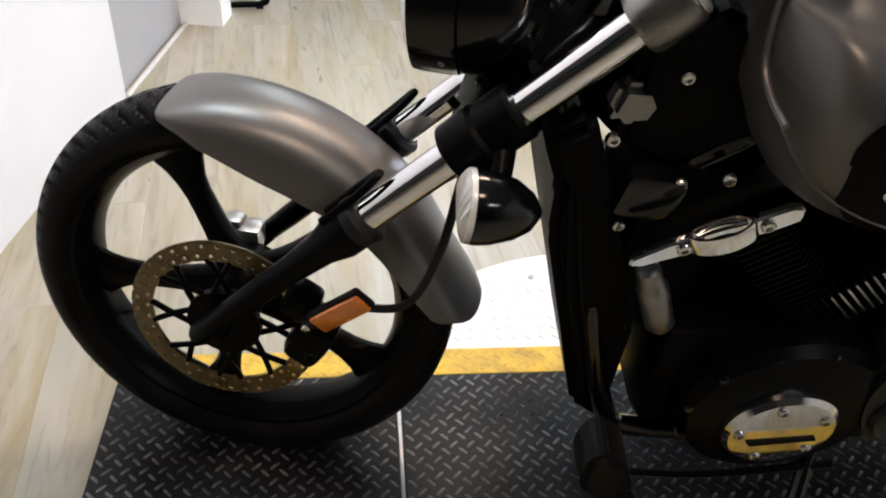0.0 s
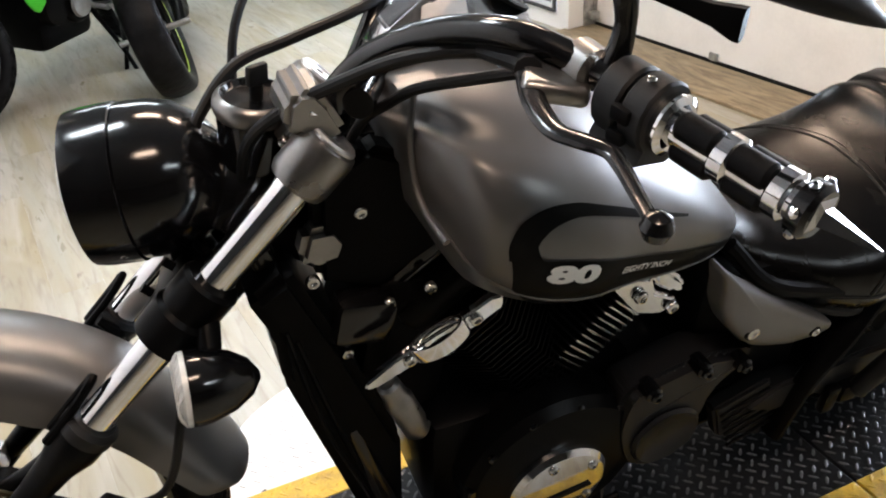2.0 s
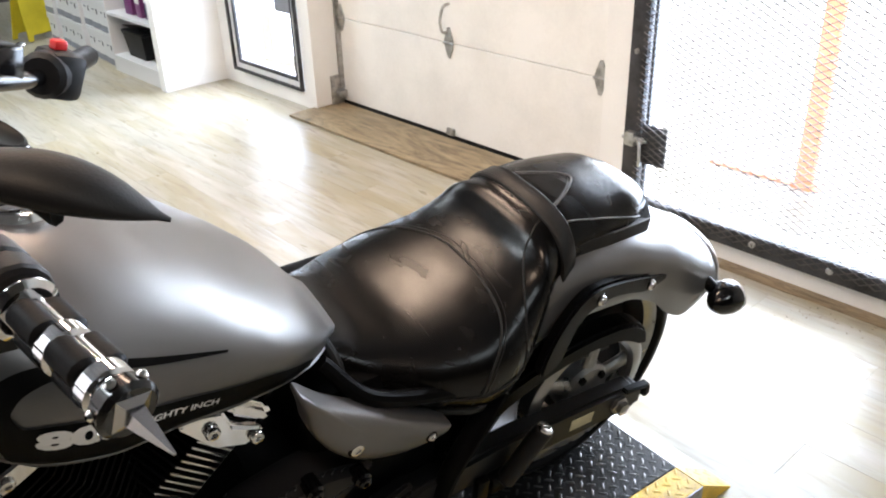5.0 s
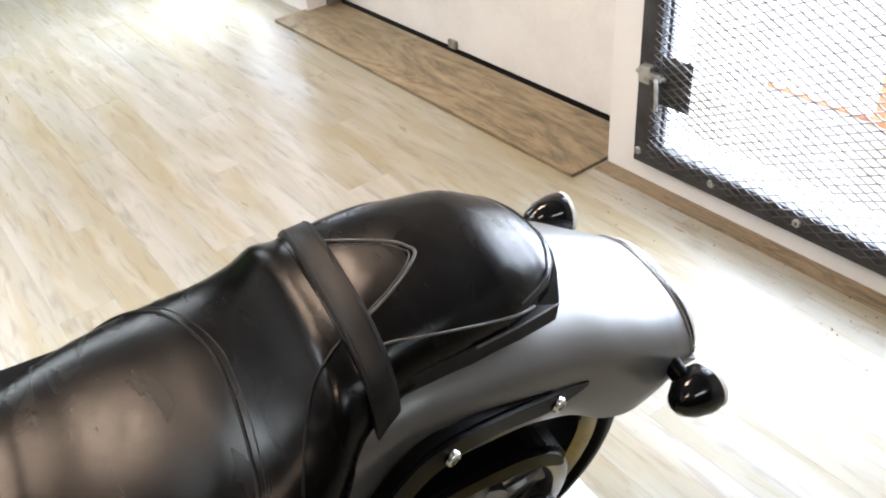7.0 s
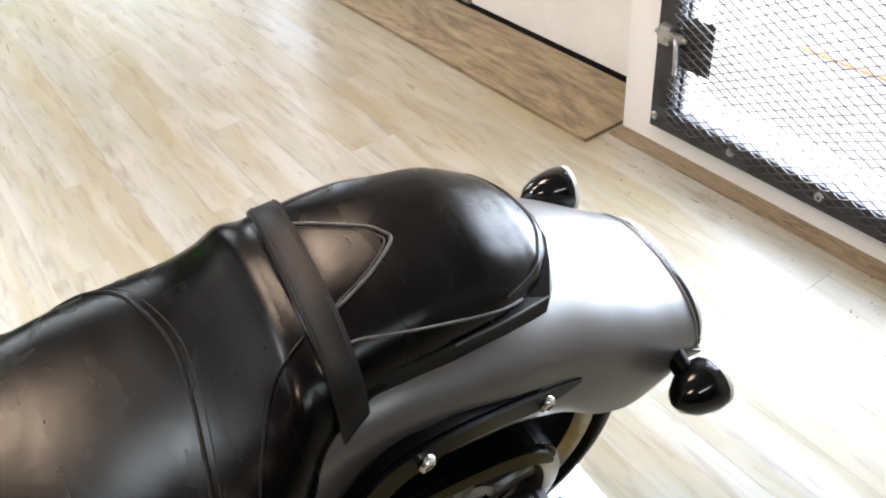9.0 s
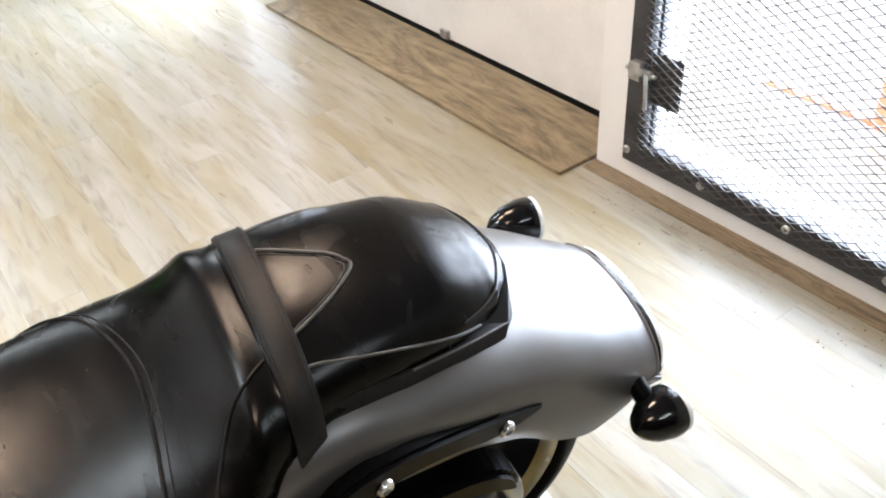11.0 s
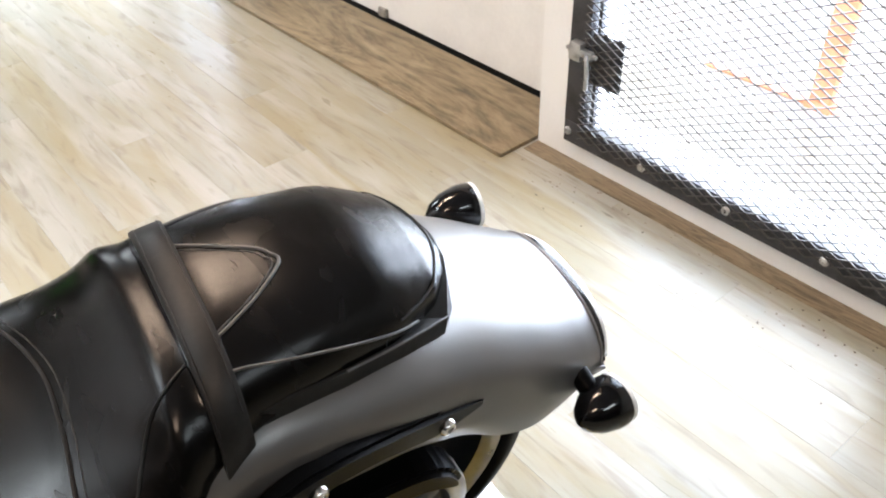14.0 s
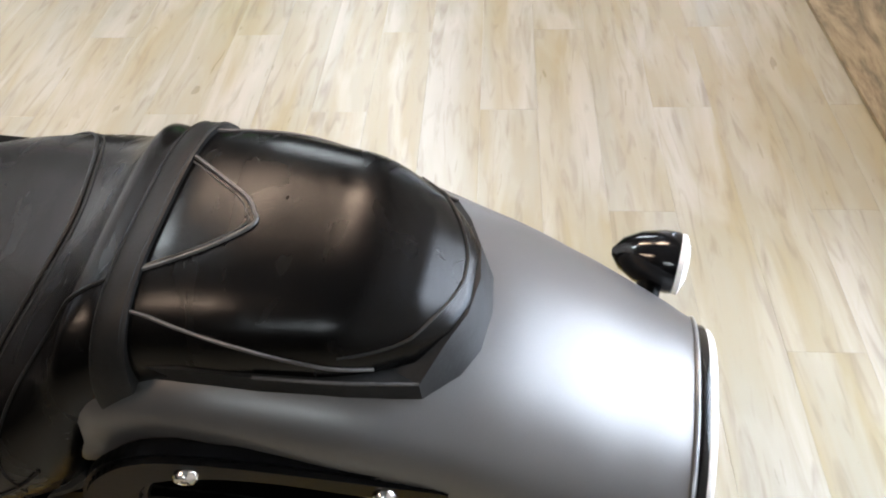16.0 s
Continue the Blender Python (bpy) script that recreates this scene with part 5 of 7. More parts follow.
def seat():
    def skin(u0, u1, n):
        return [[seat_point(u0 + (u1 - u0) * i / n, 2 * math.pi * j / 72) for j in range(72)] for i in range(n + 1)]

    s = part("rider_seat", rings(skin(1.135, 1.585, 70)), M_LEATHER, bike, "black leather rider's seat, scuffed and shiny", smooth=60)
    p = part("pillion_seat", rings(skin(1.586, 1.884, 46)), M_LEATHER, bike, "black leather pillion seat with a stitched triangle", smooth=60)
    arc = ((1.335, 0.20), (1.385, 0.50), (1.420, 0.82), (1.445, 1.15), (1.466, 1.48), (1.467, 1.62), (1.462, 1.82), (1.447, 2.26), (1.420, 2.63), (1.398, 2.87), (1.380, 3.2))
    part("seam", tube(on_seat(arc, 0.0008), 0.0022, 6, smooth=0), M_LEATHER2, s, "piped seat seam")
    part("stitching", tube(on_seat([(u + 0.010, q) for u, q in arc], 0.0001), 0.0009, 5, smooth=0), M_LEATHER2, s, "worn grey stitching")
    back = ((1.584, 1.95), (1.562, 1.965), (1.540, 1.99), (1.520, 2.12), (1.500, 2.32), (1.484, 2.6), (1.476, 2.9), (1.474, 3.3))
    part("seam", tube(on_seat(back, 0.0006), 0.0017, 6, smooth=0), M_LEATHER2, s, "piped seam down the side")
    part("seam", tube(on_seat([(1.20, math.pi + 0.06), (1.30, math.pi + 0.10), (1.40, math.pi + 0.10), (1.50, math.pi + 0.05)]), 0.002, 6, smooth=0), M_LEATHER2, s)
    part("lower_piping", tube([seat_point(1.15 + 0.35 * i / 16, math.pi + 0.75, 0.004) for i in range(17)], 0.011, 10, smooth=0), M_LEATHER2, s, "rolled lower seat edge")
    nose = [seat_point(1.150 + 0.034 * abs(i / 20 - 0.5) * 2, math.pi / 2 - 2.1 + 4.2 * i / 20, 0.006) for i in range(21)]
    part("nose_roll", tube(nose, 0.0105, 10, smooth=0), M_LEATHER2, s, "rolled black edge at the seat nose")
    # triangle of piping on the pillion, its stitches and the seam along the side
    tri = ((1.592, 1.12), (1.615, 1.25), (1.660, 1.45), (1.692, 1.555), (1.703, 1.605), (1.686, 1.70), (1.655, 1.83), (1.624, 1.93), (1.592, 1.965))
    part("seam", tube(on_seat(tri, 0.0010), 0.0021, 6, smooth=0), M_THREAD, p, "grey piped triangle")
    part("stitching", tube(on_seat([(u - 0.007, q + 0.35 * (1.6 - q) * 0.1) for u, q in tri[1:-1]], 0.0002), 0.0009, 5, smooth=0), M_THREAD, p)
    side = ((1.592, 2.20), (1.622, 2.31), (1.657, 2.46), (1.715, 2.71), (1.782, 3.02), (1.815, 3.14))
    part("seam", tube(on_seat(side, 0.0008), 0.0017, 6, smooth=0), M_THREAD, p, "grey side seam")
    part("seam", tube(on_seat([(u, math.pi - q) for u, q in side], 0.0008), 0.0017, 6, smooth=0), M_THREAD, p)
    rear = ((1.790, 2.86), (1.820, 2.80), (1.845, 2.62), (1.868, 2.1), (1.877, 1.57), (1.868, 1.04), (1.845, 0.52), (1.820, 0.34))
    part("seam", tube(on_seat(rear, 0.0006), 0.0016, 6, smooth=0), M_LEATHER2, p, "piped edge round the back of the cushion")
    # skirt: a sloping band from the cushion down to the mudguard, with a corner at each side of the back
    top, low = [], []
    half = ((1.592, 0.131, 0.700, 0.129, 0.668), (1.66, 0.129, 0.704, 0.128, 0.672), (1.72, 0.125, 0.698, 0.123, 0.666), (1.79, 0.114, 0.686, 0.113, 0.656), (1.852, 0.099, 0.673, 0.098, 0.644), (1.870, 0.066, 0.690, 0.068, 0.638), (1.884, 0.036, 0.692, 0.040, 0.634), (1.889, 0.0, 0.692, 0.0, 0.632))
    for u, vt, wt, vl, wl in half:
        top.append((u, vt, wt))
        low.append((u + (0.010 if u > 1.86 else 0.0), vl, wl))
    def run(rows, sgn):
        return [Vector((u, SEAT_V + sgn * v, w)) for u, v, w in rows]
    rim, foot = run(top, -1) + run(top[:-1], 1)[::-1], run(low, -1) + run(low[:-1], 1)[::-1]
    inner = [Vector((1.58 + (q.x - 1.58) * 0.86, SEAT_V + (q.y - SEAT_V) * 0.86, q.z + 0.004)) for q in rim]
    loops = [[a, b, b.lerp(c, 0.12) + Vector((0, 0, 0.001)), b.lerp(c, 0.5), c] for a, b, c in zip(inner, rim, foot)]
    part("seat_skirt", rings(loops, False, False), M_LEATHER2, p, "black vinyl skirt round the pillion cushion", smooth=24)
    for sgn in (0, 1):
        line = rim[2:5] if not sgn else rim[-5:-2]
        part("skirt_bead", tube([q + Vector((0, 0, 0.001)) for q in line], 0.0016, 6, smooth=4), M_THREAD, p)
    # strap, with a stitched line along each edge
    def band(u0, u1, lo, hi):
        loops = []
        for i in range(53):
            ph = math.pi / 2 - 1.62 + 3.24 * i / 52
            lean = 0.010 * (0.5 - i / 52)
            drop = max(0.0, abs(ph - math.pi / 2) - 1.05) ** 1.5 * 0.016
            mid = [seat_point(u0 + (u1 - u0) * q + lean, ph, hi + drop) for q in (0.06, 0.5, 0.94)]
            loops.append([seat_point(u0 + lean, ph, lo), seat_point(u0 + lean, ph, hi + drop - 0.001), *mid, seat_point(u1 + lean, ph, hi + drop - 0.001), seat_point(u1 + lean, ph, lo)])
        return rings(loops)

    st = part("strap", band(1.588, 1.621, 0.0, 0.0052), M_LEATHER2, p, "black leather grab strap across the seat", smooth=50)
    for u in (1.592, 1.617):
        part("stitching", tube([seat_point(u + 0.010 * (0.5 - i / 30), math.pi / 2 - 1.3 + 2.6 * i / 30, 0.0054) for i in range(31)], 0.0007, 5, smooth=0), M_LEATHER2, st)


seat()

# ---- rear fender, tail and wheel ----
FEND = ((1.455, 0.158, 0.595, 0.520), (1.50, 0.166, 0.668, 0.530), (1.56, 0.168, 0.694, 0.555), (1.66, 0.166, 0.696, 0.560), (1.78, 0.161, 0.675, 0.545), (1.86, 0.153, 0.650, 0.500), (1.92, 0.151, 0.628, 0.440), (1.98, 0.147, 0.596, 0.405), (2.04, 0.141, 0.557, 0.420), (2.09, 0.131, 0.530, 0.440), (2.106, 0.124, 0.516, 0.445))


def fend_point(u, x, inset=0.0):
    k = 0.015
    hw, top, low = [sum(float(np.interp(u + d * k, [r[0] for r in FEND], [r[i] for r in FEND])) for d in (-1, 0, 1)) / 3 for i in (1, 2, 3)]
    hw, top = hw - inset, top - inset
    # x from -1 (left lower edge) over the crown to 1
    a = abs(x)
    if a < 0.62:
        t = a / 0.62 * math.pi / 2
        q = min(1, max(0, (u - 1.82) / 0.14))
        v, w = hw * math.sin(t) ** (0.75 + 0.15 * q), top - 0.088 * (1 - math.cos(t) ** (0.55 + 0.30 * q))
    else:
        t = (a - 0.62) / 0.38
        v, w = hw * (1 + 0.03 * math.sin(t * math.pi)), (top - 0.088) + (low - top + 0.088) * t
    return Vector((u, -0.026 + math.copysign(v, x), w))


def rear_fender():
    loops = [[fend_point(1.455 + (2.106 - 1.455) * i / 40, -1 + 2 * j / 40) for j in range(41)] for i in range(41)]
    bm = rings(loops, False, False)
    bmesh.ops.recalc_face_normals(bm, faces=bm.faces)
    bmesh.ops.solidify(bm, geom=list(bm.faces), thickness=0.004)
    f = part("rear_fender", bm, M_GREY, bike, "satin grey bobbed rear mudguard", smooth=50)
    # tail lamp band closing the end
    end = [fend_point(2.106, -1 + 2 * j / 40) for j in range(41)]
    c = sum(end, Vector()) / 41

    def band(rows):
        return rings([[Vector((2.104 + dx, c.y + (p.y - c.y) * k, c.z + (p.z - c.z) * k)) for p in end] for dx, k in rows])

    tl = part("tail_lamp", band(((-0.006, 0.945), (0.001, 0.965), (0.010, 0.955), (0.012, 0.93), (0.012, 0.3))), M_BLACK, f, "black tail lamp band with a pale lens edge", smooth=40)
    part("tail_lens", band(((0.0124, 0.88), (0.0124, 0.925), (0.017, 0.92), (0.020, 0.88), (0.021, 0.6), (0.021, 0.2))), M_LENS, tl, "pale tail lens", smooth=40)
    line = [fend_point(2.100, -1 + 2 * j / 40) + Vector((0.002, 0, 0)) for j in range(41)]
    part("tail_trim", tube(line, 0.0022, 6, smooth=0), M_CAST, f, "thin pale trim round the tail")
    for sgn, v in ((-1, -0.213), (1, 0.150)):
        out = smooth_outline([(1.522, 0.500), (1.540, 0.565), (1.575, 0.612), (1.625, 0.640), (1.70, 0.630), (1.82, 0.589), (1.876, 0.569), (1.884, 0.558), (1.874, 0.546), (1.81, 0.548), (1.73, 0.580), (1.665, 0.592), (1.61, 0.575), (1.575, 0.505)], 4)
        toe = Matrix(((1, 0, 0, 0), (-0.15 * sgn, 1, 0, 0.15 * sgn * 1.66), (0, 0, 1, 0), (0, 0, 0, 1)))
        st = part("fender_strut", side_plate(out, v - (0.024 if sgn > 0 else 0), 0.024, 0.006), M_SATIN, bike, "satin black mudguard strut", smooth=30, xf=toe)
        for u, w in ((1.656, 0.612), (1.822, 0.565)):
            part("bolt", bolt_head((u, v, w), (0, sgn, 0), 0.011, 0.009), M_POLISH, st, xf=toe)
    return f


rear_fender()
bullet_light("turn_signal", (2.080, -0.208, 0.446), (-1.0, -0.10, 0.06), 0.037, 0.066, M_LENS, "black bullet turn signal with a clear lens", (2.052, -0.125, 0.475))
bullet_light("turn_signal", (2.082, 0.156, 0.487), (-1.0, 0.10, 0.02), 0.037, 0.074, M_LENS, "black bullet turn signal with a clear lens", (2.050, 0.09, 0.455))


def rear_wheel():
    m = Matrix.Translation(AXLE) @ SIDE
    rim_r = 0.248
    w = part("rear_wheel", lathe([(rim_r - 0.02, -0.085), (rim_r + 0.004, -0.098), (rim_r + 0.006, -0.09), (rim_r - 0.01, -0.06), (rim_r - 0.01, 0.06), (rim_r + 0.006, 0.09), (rim_r + 0.004, 0.098), (rim_r - 0.02, 0.085), (rim_r - 0.03, 0.03), (rim_r - 0.03, -0.03), (rim_r - 0.02, -0.085)], 80, caps=False), M_GREYDARK, bike, "cast rear rim with a machined edge", xf=m)
    part("rim_edge", lathe([(rim_r - 0.022, 0.0865), (rim_r - 0.012, 0.0935), (rim_r - 0.004, 0.0972), (rim_r + 0.003, 0.0990), (rim_r + 0.0045, 0.0968)], 80, caps=False), M_NICKEL, w, "machined rim edge", xf=m)
    part("tyre", tyre_mesh(R_REAR, 0.108, rim_r, 30, True), M_RUBBER, w, "wide black rear tyre", xf=m)
    for i in range(5):
        part("spoke", spoke(0.05, rim_r - 0.025, 0.05, 0.026, 0.05, 0.04), M_GREYDARK, w, xf=m @ Matrix.Rotation(radians(10 + 72 * i), 4, "Z"))
    part("hub", lathe([(0.04, -0.11), (0.06, -0.09), (0.06, 0.10), (0.04, 0.12)], 28), M_SATIN, w, xf=m)
    pul = part("belt_pulley", lathe([(0.120, 0.128), (0.120, 0.150), (0.128, 0.156), (0.148, 0.156), (0.156, 0.152), (0.158, 0.146), (0.158, 0.124), (0.150, 0.120), (0.124, 0.120), (0.120, 0.128)], 80, caps=False), M_NICKEL, w, "satin alloy belt pulley with five spokes", xf=m)
    part("pulley_hub", lathe([(0.062, 0.112), (0.062, 0.146), (0.054, 0.154), (0.030, 0.156)], 40), M_NICKEL, pul, xf=m)
    for i in range(5):
        part("pulley_spoke", spoke(0.055, 0.124, 0.020, 0.015, 0.024, 0.012), M_NICKEL, pul, xf=m @ Matrix.Rotation(radians(12 + 72 * i), 4, "Z") @ Matrix.Translation((0, 0, 0.138)))
        a = radians(48 + 72 * i)
        part("bolt", lathe([(0.009, 0.15), (0.009, 0.162), (0.004, 0.164)], 6), M_SATIN, pul, xf=m @ Matrix.Translation((0.046 * math.cos(a), 0.046 * math.sin(a), 0)))
    return w


rear_wheel()


def rear_frame():
    # lower swing arm with its label
    out = [(1.22, 0.285), (1.30, 0.325), (1.50, 0.335), (1.74, 0.318), (1.835, 0.306), (1.862, 0.285), (1.860, 0.250), (1.83, 0.238), (1.70, 0.240), (1.45, 0.255), (1.30, 0.25)]
    sw = part("swing_arm", side_plate(out, -0.215, 0.045, 0.008), M_MATT, bike, "matt black swing arm", smooth=30)
    part("swing_arm_end", side_plate([(1.80, 0.312), (1.872, 0.300), (1.878, 0.272), (1.862, 0.262), (1.858, 0.292), (1.80, 0.300)], -0.222, 0.02, 0.003), M_SATIN, sw)
    part("axle_nut", join(lathe([(0.022, 0), (0.022, 0.008), (0.016, 0.010), (0.016, 0.020), (0.008, 0.022)], 6, axis_pose((1.787, -0.215, 0.278), (1.787, -0.4, 0.278)))), M_CAST, sw, "steel axle nut")
    part("label_sticker", side_plate([(1.655, 0.300), (1.715, 0.296), (1.713, 0.268), (1.653, 0.272)], -0.2165, 0.001), M_LABEL, sw, "small pale warning sticker", smooth=0)
    part("swing_arm", side_plate(out, 0.15, 0.045, 0.008), M_MATT, bike, smooth=30)
    # belt guard above
    part("belt_guard", side_plate(smooth_outline([(1.36, 0.36), (1.42, 0.420), (1.54, 0.468), (1.67, 0.490), (1.78, 0.484), (1.835, 0.455), (1.856, 0.415), (1.842, 0.402), (1.79, 0.432), (1.69, 0.448), (1.57, 0.428), (1.44, 0.375), (1.37, 0.33)], 4), -0.196, 0.05, 0.008), M_SATIN, bike, "satin black belt guard", smooth=30)
    part("drive_belt", join(box((0.62, 0.026, 0.008), (1.47, -0.15, 0.418), 0, (0, 3, 0)), box((0.62, 0.026, 0.008), (1.47, -0.15, 0.225), 0, (0, -3, 0))), M_MATT, bike, "black toothed drive belt")
    # down strut to the passenger peg
    st = part("frame_strut", tube([(1.450, -0.205, 0.49), (1.394, -0.222, 0.426), (1.345, -0.222, 0.330), (1.320, -0.215, 0.180)], [0.024, 0.022, 0.020, 0.022], 12, 0.55), M_SATIN, bike, "satin black frame strut")
    peg = part("passenger_peg", rod((1.475, -0.235, 0.255), (1.535, -0.255, 0.385), 0.019, 16, 0.004), M_MATT, bike, "folded passenger footpeg")
    part("peg_tip", bolt_head((1.535, -0.255, 0.385), (0.42, -0.14, 0.9), 0.016, 0.006), M_POLISH, peg)
    part("peg_bracket", join(box((0.05, 0.03, 0.045), (1.47, -0.222, 0.25), 0.008), box((0.03, 0.02, 0.07), (1.43, -0.222, 0.24), 0.006)), M_SATIN, peg)
    # added black block that closes the gap onto the yellow platform edge
    part("pivot_filler", side_plate([(1.14, 0.20), (1.14, 0.48), (1.30, 0.51), (1.42, 0.47), (1.45, 0.38), (1.44, 0.27), (1.34, 0.20)], -0.150, 0.30, 0.02), M_DEEP, bike, "dull black filler at the swing arm pivot", smooth=30)
    # frame rails
    for v in (-0.12, 0.12):
        part("frame_tube", tube([(0.455, v * 0.55, 0.80), (0.52, v * 0.8, 0.55), (0.60, v, 0.22), (0.70, v, 0.13), (1.10, v, 0.13), (1.26, v, 0.22), (1.30, v * 1.3, 0.45), (1.45, v * 1.3, 0.52)], 0.019, 12), M_BLACK, bike, "gloss black frame tube")
        part("frame_tube", tube([(0.48, v * 0.3, 0.86), (0.80, v * 0.5, 0.76), (1.15, v * 0.8, 0.62), (1.32, v * 1.3, 0.50)], 0.022, 12), M_BLACK, bike)
    part("head_gusset", side_plate([(0.44, 0.80), (0.50, 0.92), (0.66, 0.90), (0.80, 0.78), (0.72, 0.70), (0.56, 0.68)], -0.045, 0.09, 0.02), M_DEEP, bike, "dull black steering head cover", smooth=30)
    hd = part("head_cover", side_plate([(0.53, 0.90), (0.60, 0.93), (0.72, 0.87), (0.71, 0.76), (0.60, 0.70), (0.52, 0.74)], -0.095, 0.05, 0.012), M_DEEP, bike, "dull black side cover of the steering head", smooth=30)
    part("bolt", bolt_head((0.582, -0.096, 0.842), (0, -1, 0), 0.009, 0.006), M_POLISH, hd)
    horn = part("horn", prism([(-0.034, -0.012), (-0.018, -0.030), (0.022, -0.026), (0.034, 0.0), (0.020, 0.026), (-0.020, 0.028)], 0.04, axis_pose((0.532, -0.06, 0.797), (0.532, -0.4, 0.83)), 0.010), M_NICKEL, bike, "faceted dark metal horn cover", smooth=12)
    part("bolt", bolt_head((0.512, -0.10, 0.755), (0, -1, 0.1), 0.010, 0.008), M_POLISH, horn)


rear_frame()


def side_cover():
    out = smooth_outline([(1.066, 0.690), (1.072, 0.650), (1.080, 0.608), (1.110, 0.554), (1.161, 0.506), (1.246, 0.475), (1.318, 0.473), (1.336, 0.484), (1.310, 0.505), (1.205, 0.577), (1.114, 0.643)], 5)
    mid = Vector((1.185, 0, 0.545))
    skin = [[Vector((mid.x + (u - mid.x) * k, v, mid.z + (w - mid.z) * k)) for u, w in out] for v, k in ((-0.195, 0.99), (-0.222, 1.0), (-0.230, 0.985), (-0.235, 0.94), (-0.239, 0.82), (-0.242, 0.6), (-0.243, 0.3), (-0.243, 0.05))]
    c = part("side_cover", rings(skin), M_GREY, bike, "satin grey domed side cover with two screws", smooth=60)
    for u, w, r in ((1.148, 0.545, 0.011), (1.287, 0.494, 0.008)):
        b = part("bolt", lathe([(r, -0.004), (r, 0.002), (r * 0.8, 0.0035), (r * 0.45, 0.0035), (r * 0.4, 0.0015)], 20, axis_pose((u, -0.2415, w), (u, -0.4, w))), M_POLISH, c)
        part("washer", lathe([(r * 1.35, -0.006), (r * 1.35, 0.0008), (r * 1.02, 0.0012)], 20, axis_pose((u, -0.2405, w), (u, -0.4, w)), caps=False), M_DECAL, b, "black rubber washer")
    part("seat_rail", tube([(1.13, -0.16, 0.665), (1.19, -0.20, 0.600), (1.30, -0.215, 0.560), (1.43, -0.215, 0.525)], 0.014, 10), M_SATIN, bike, "satin black rail under the seat")
    part("battery_box", span((1.10, -0.17, 0.30), (1.36, 0.17, 0.60), 0.02), M_DEEP, bike, "dull black inner body")


side_cover()


# ---- engine ----


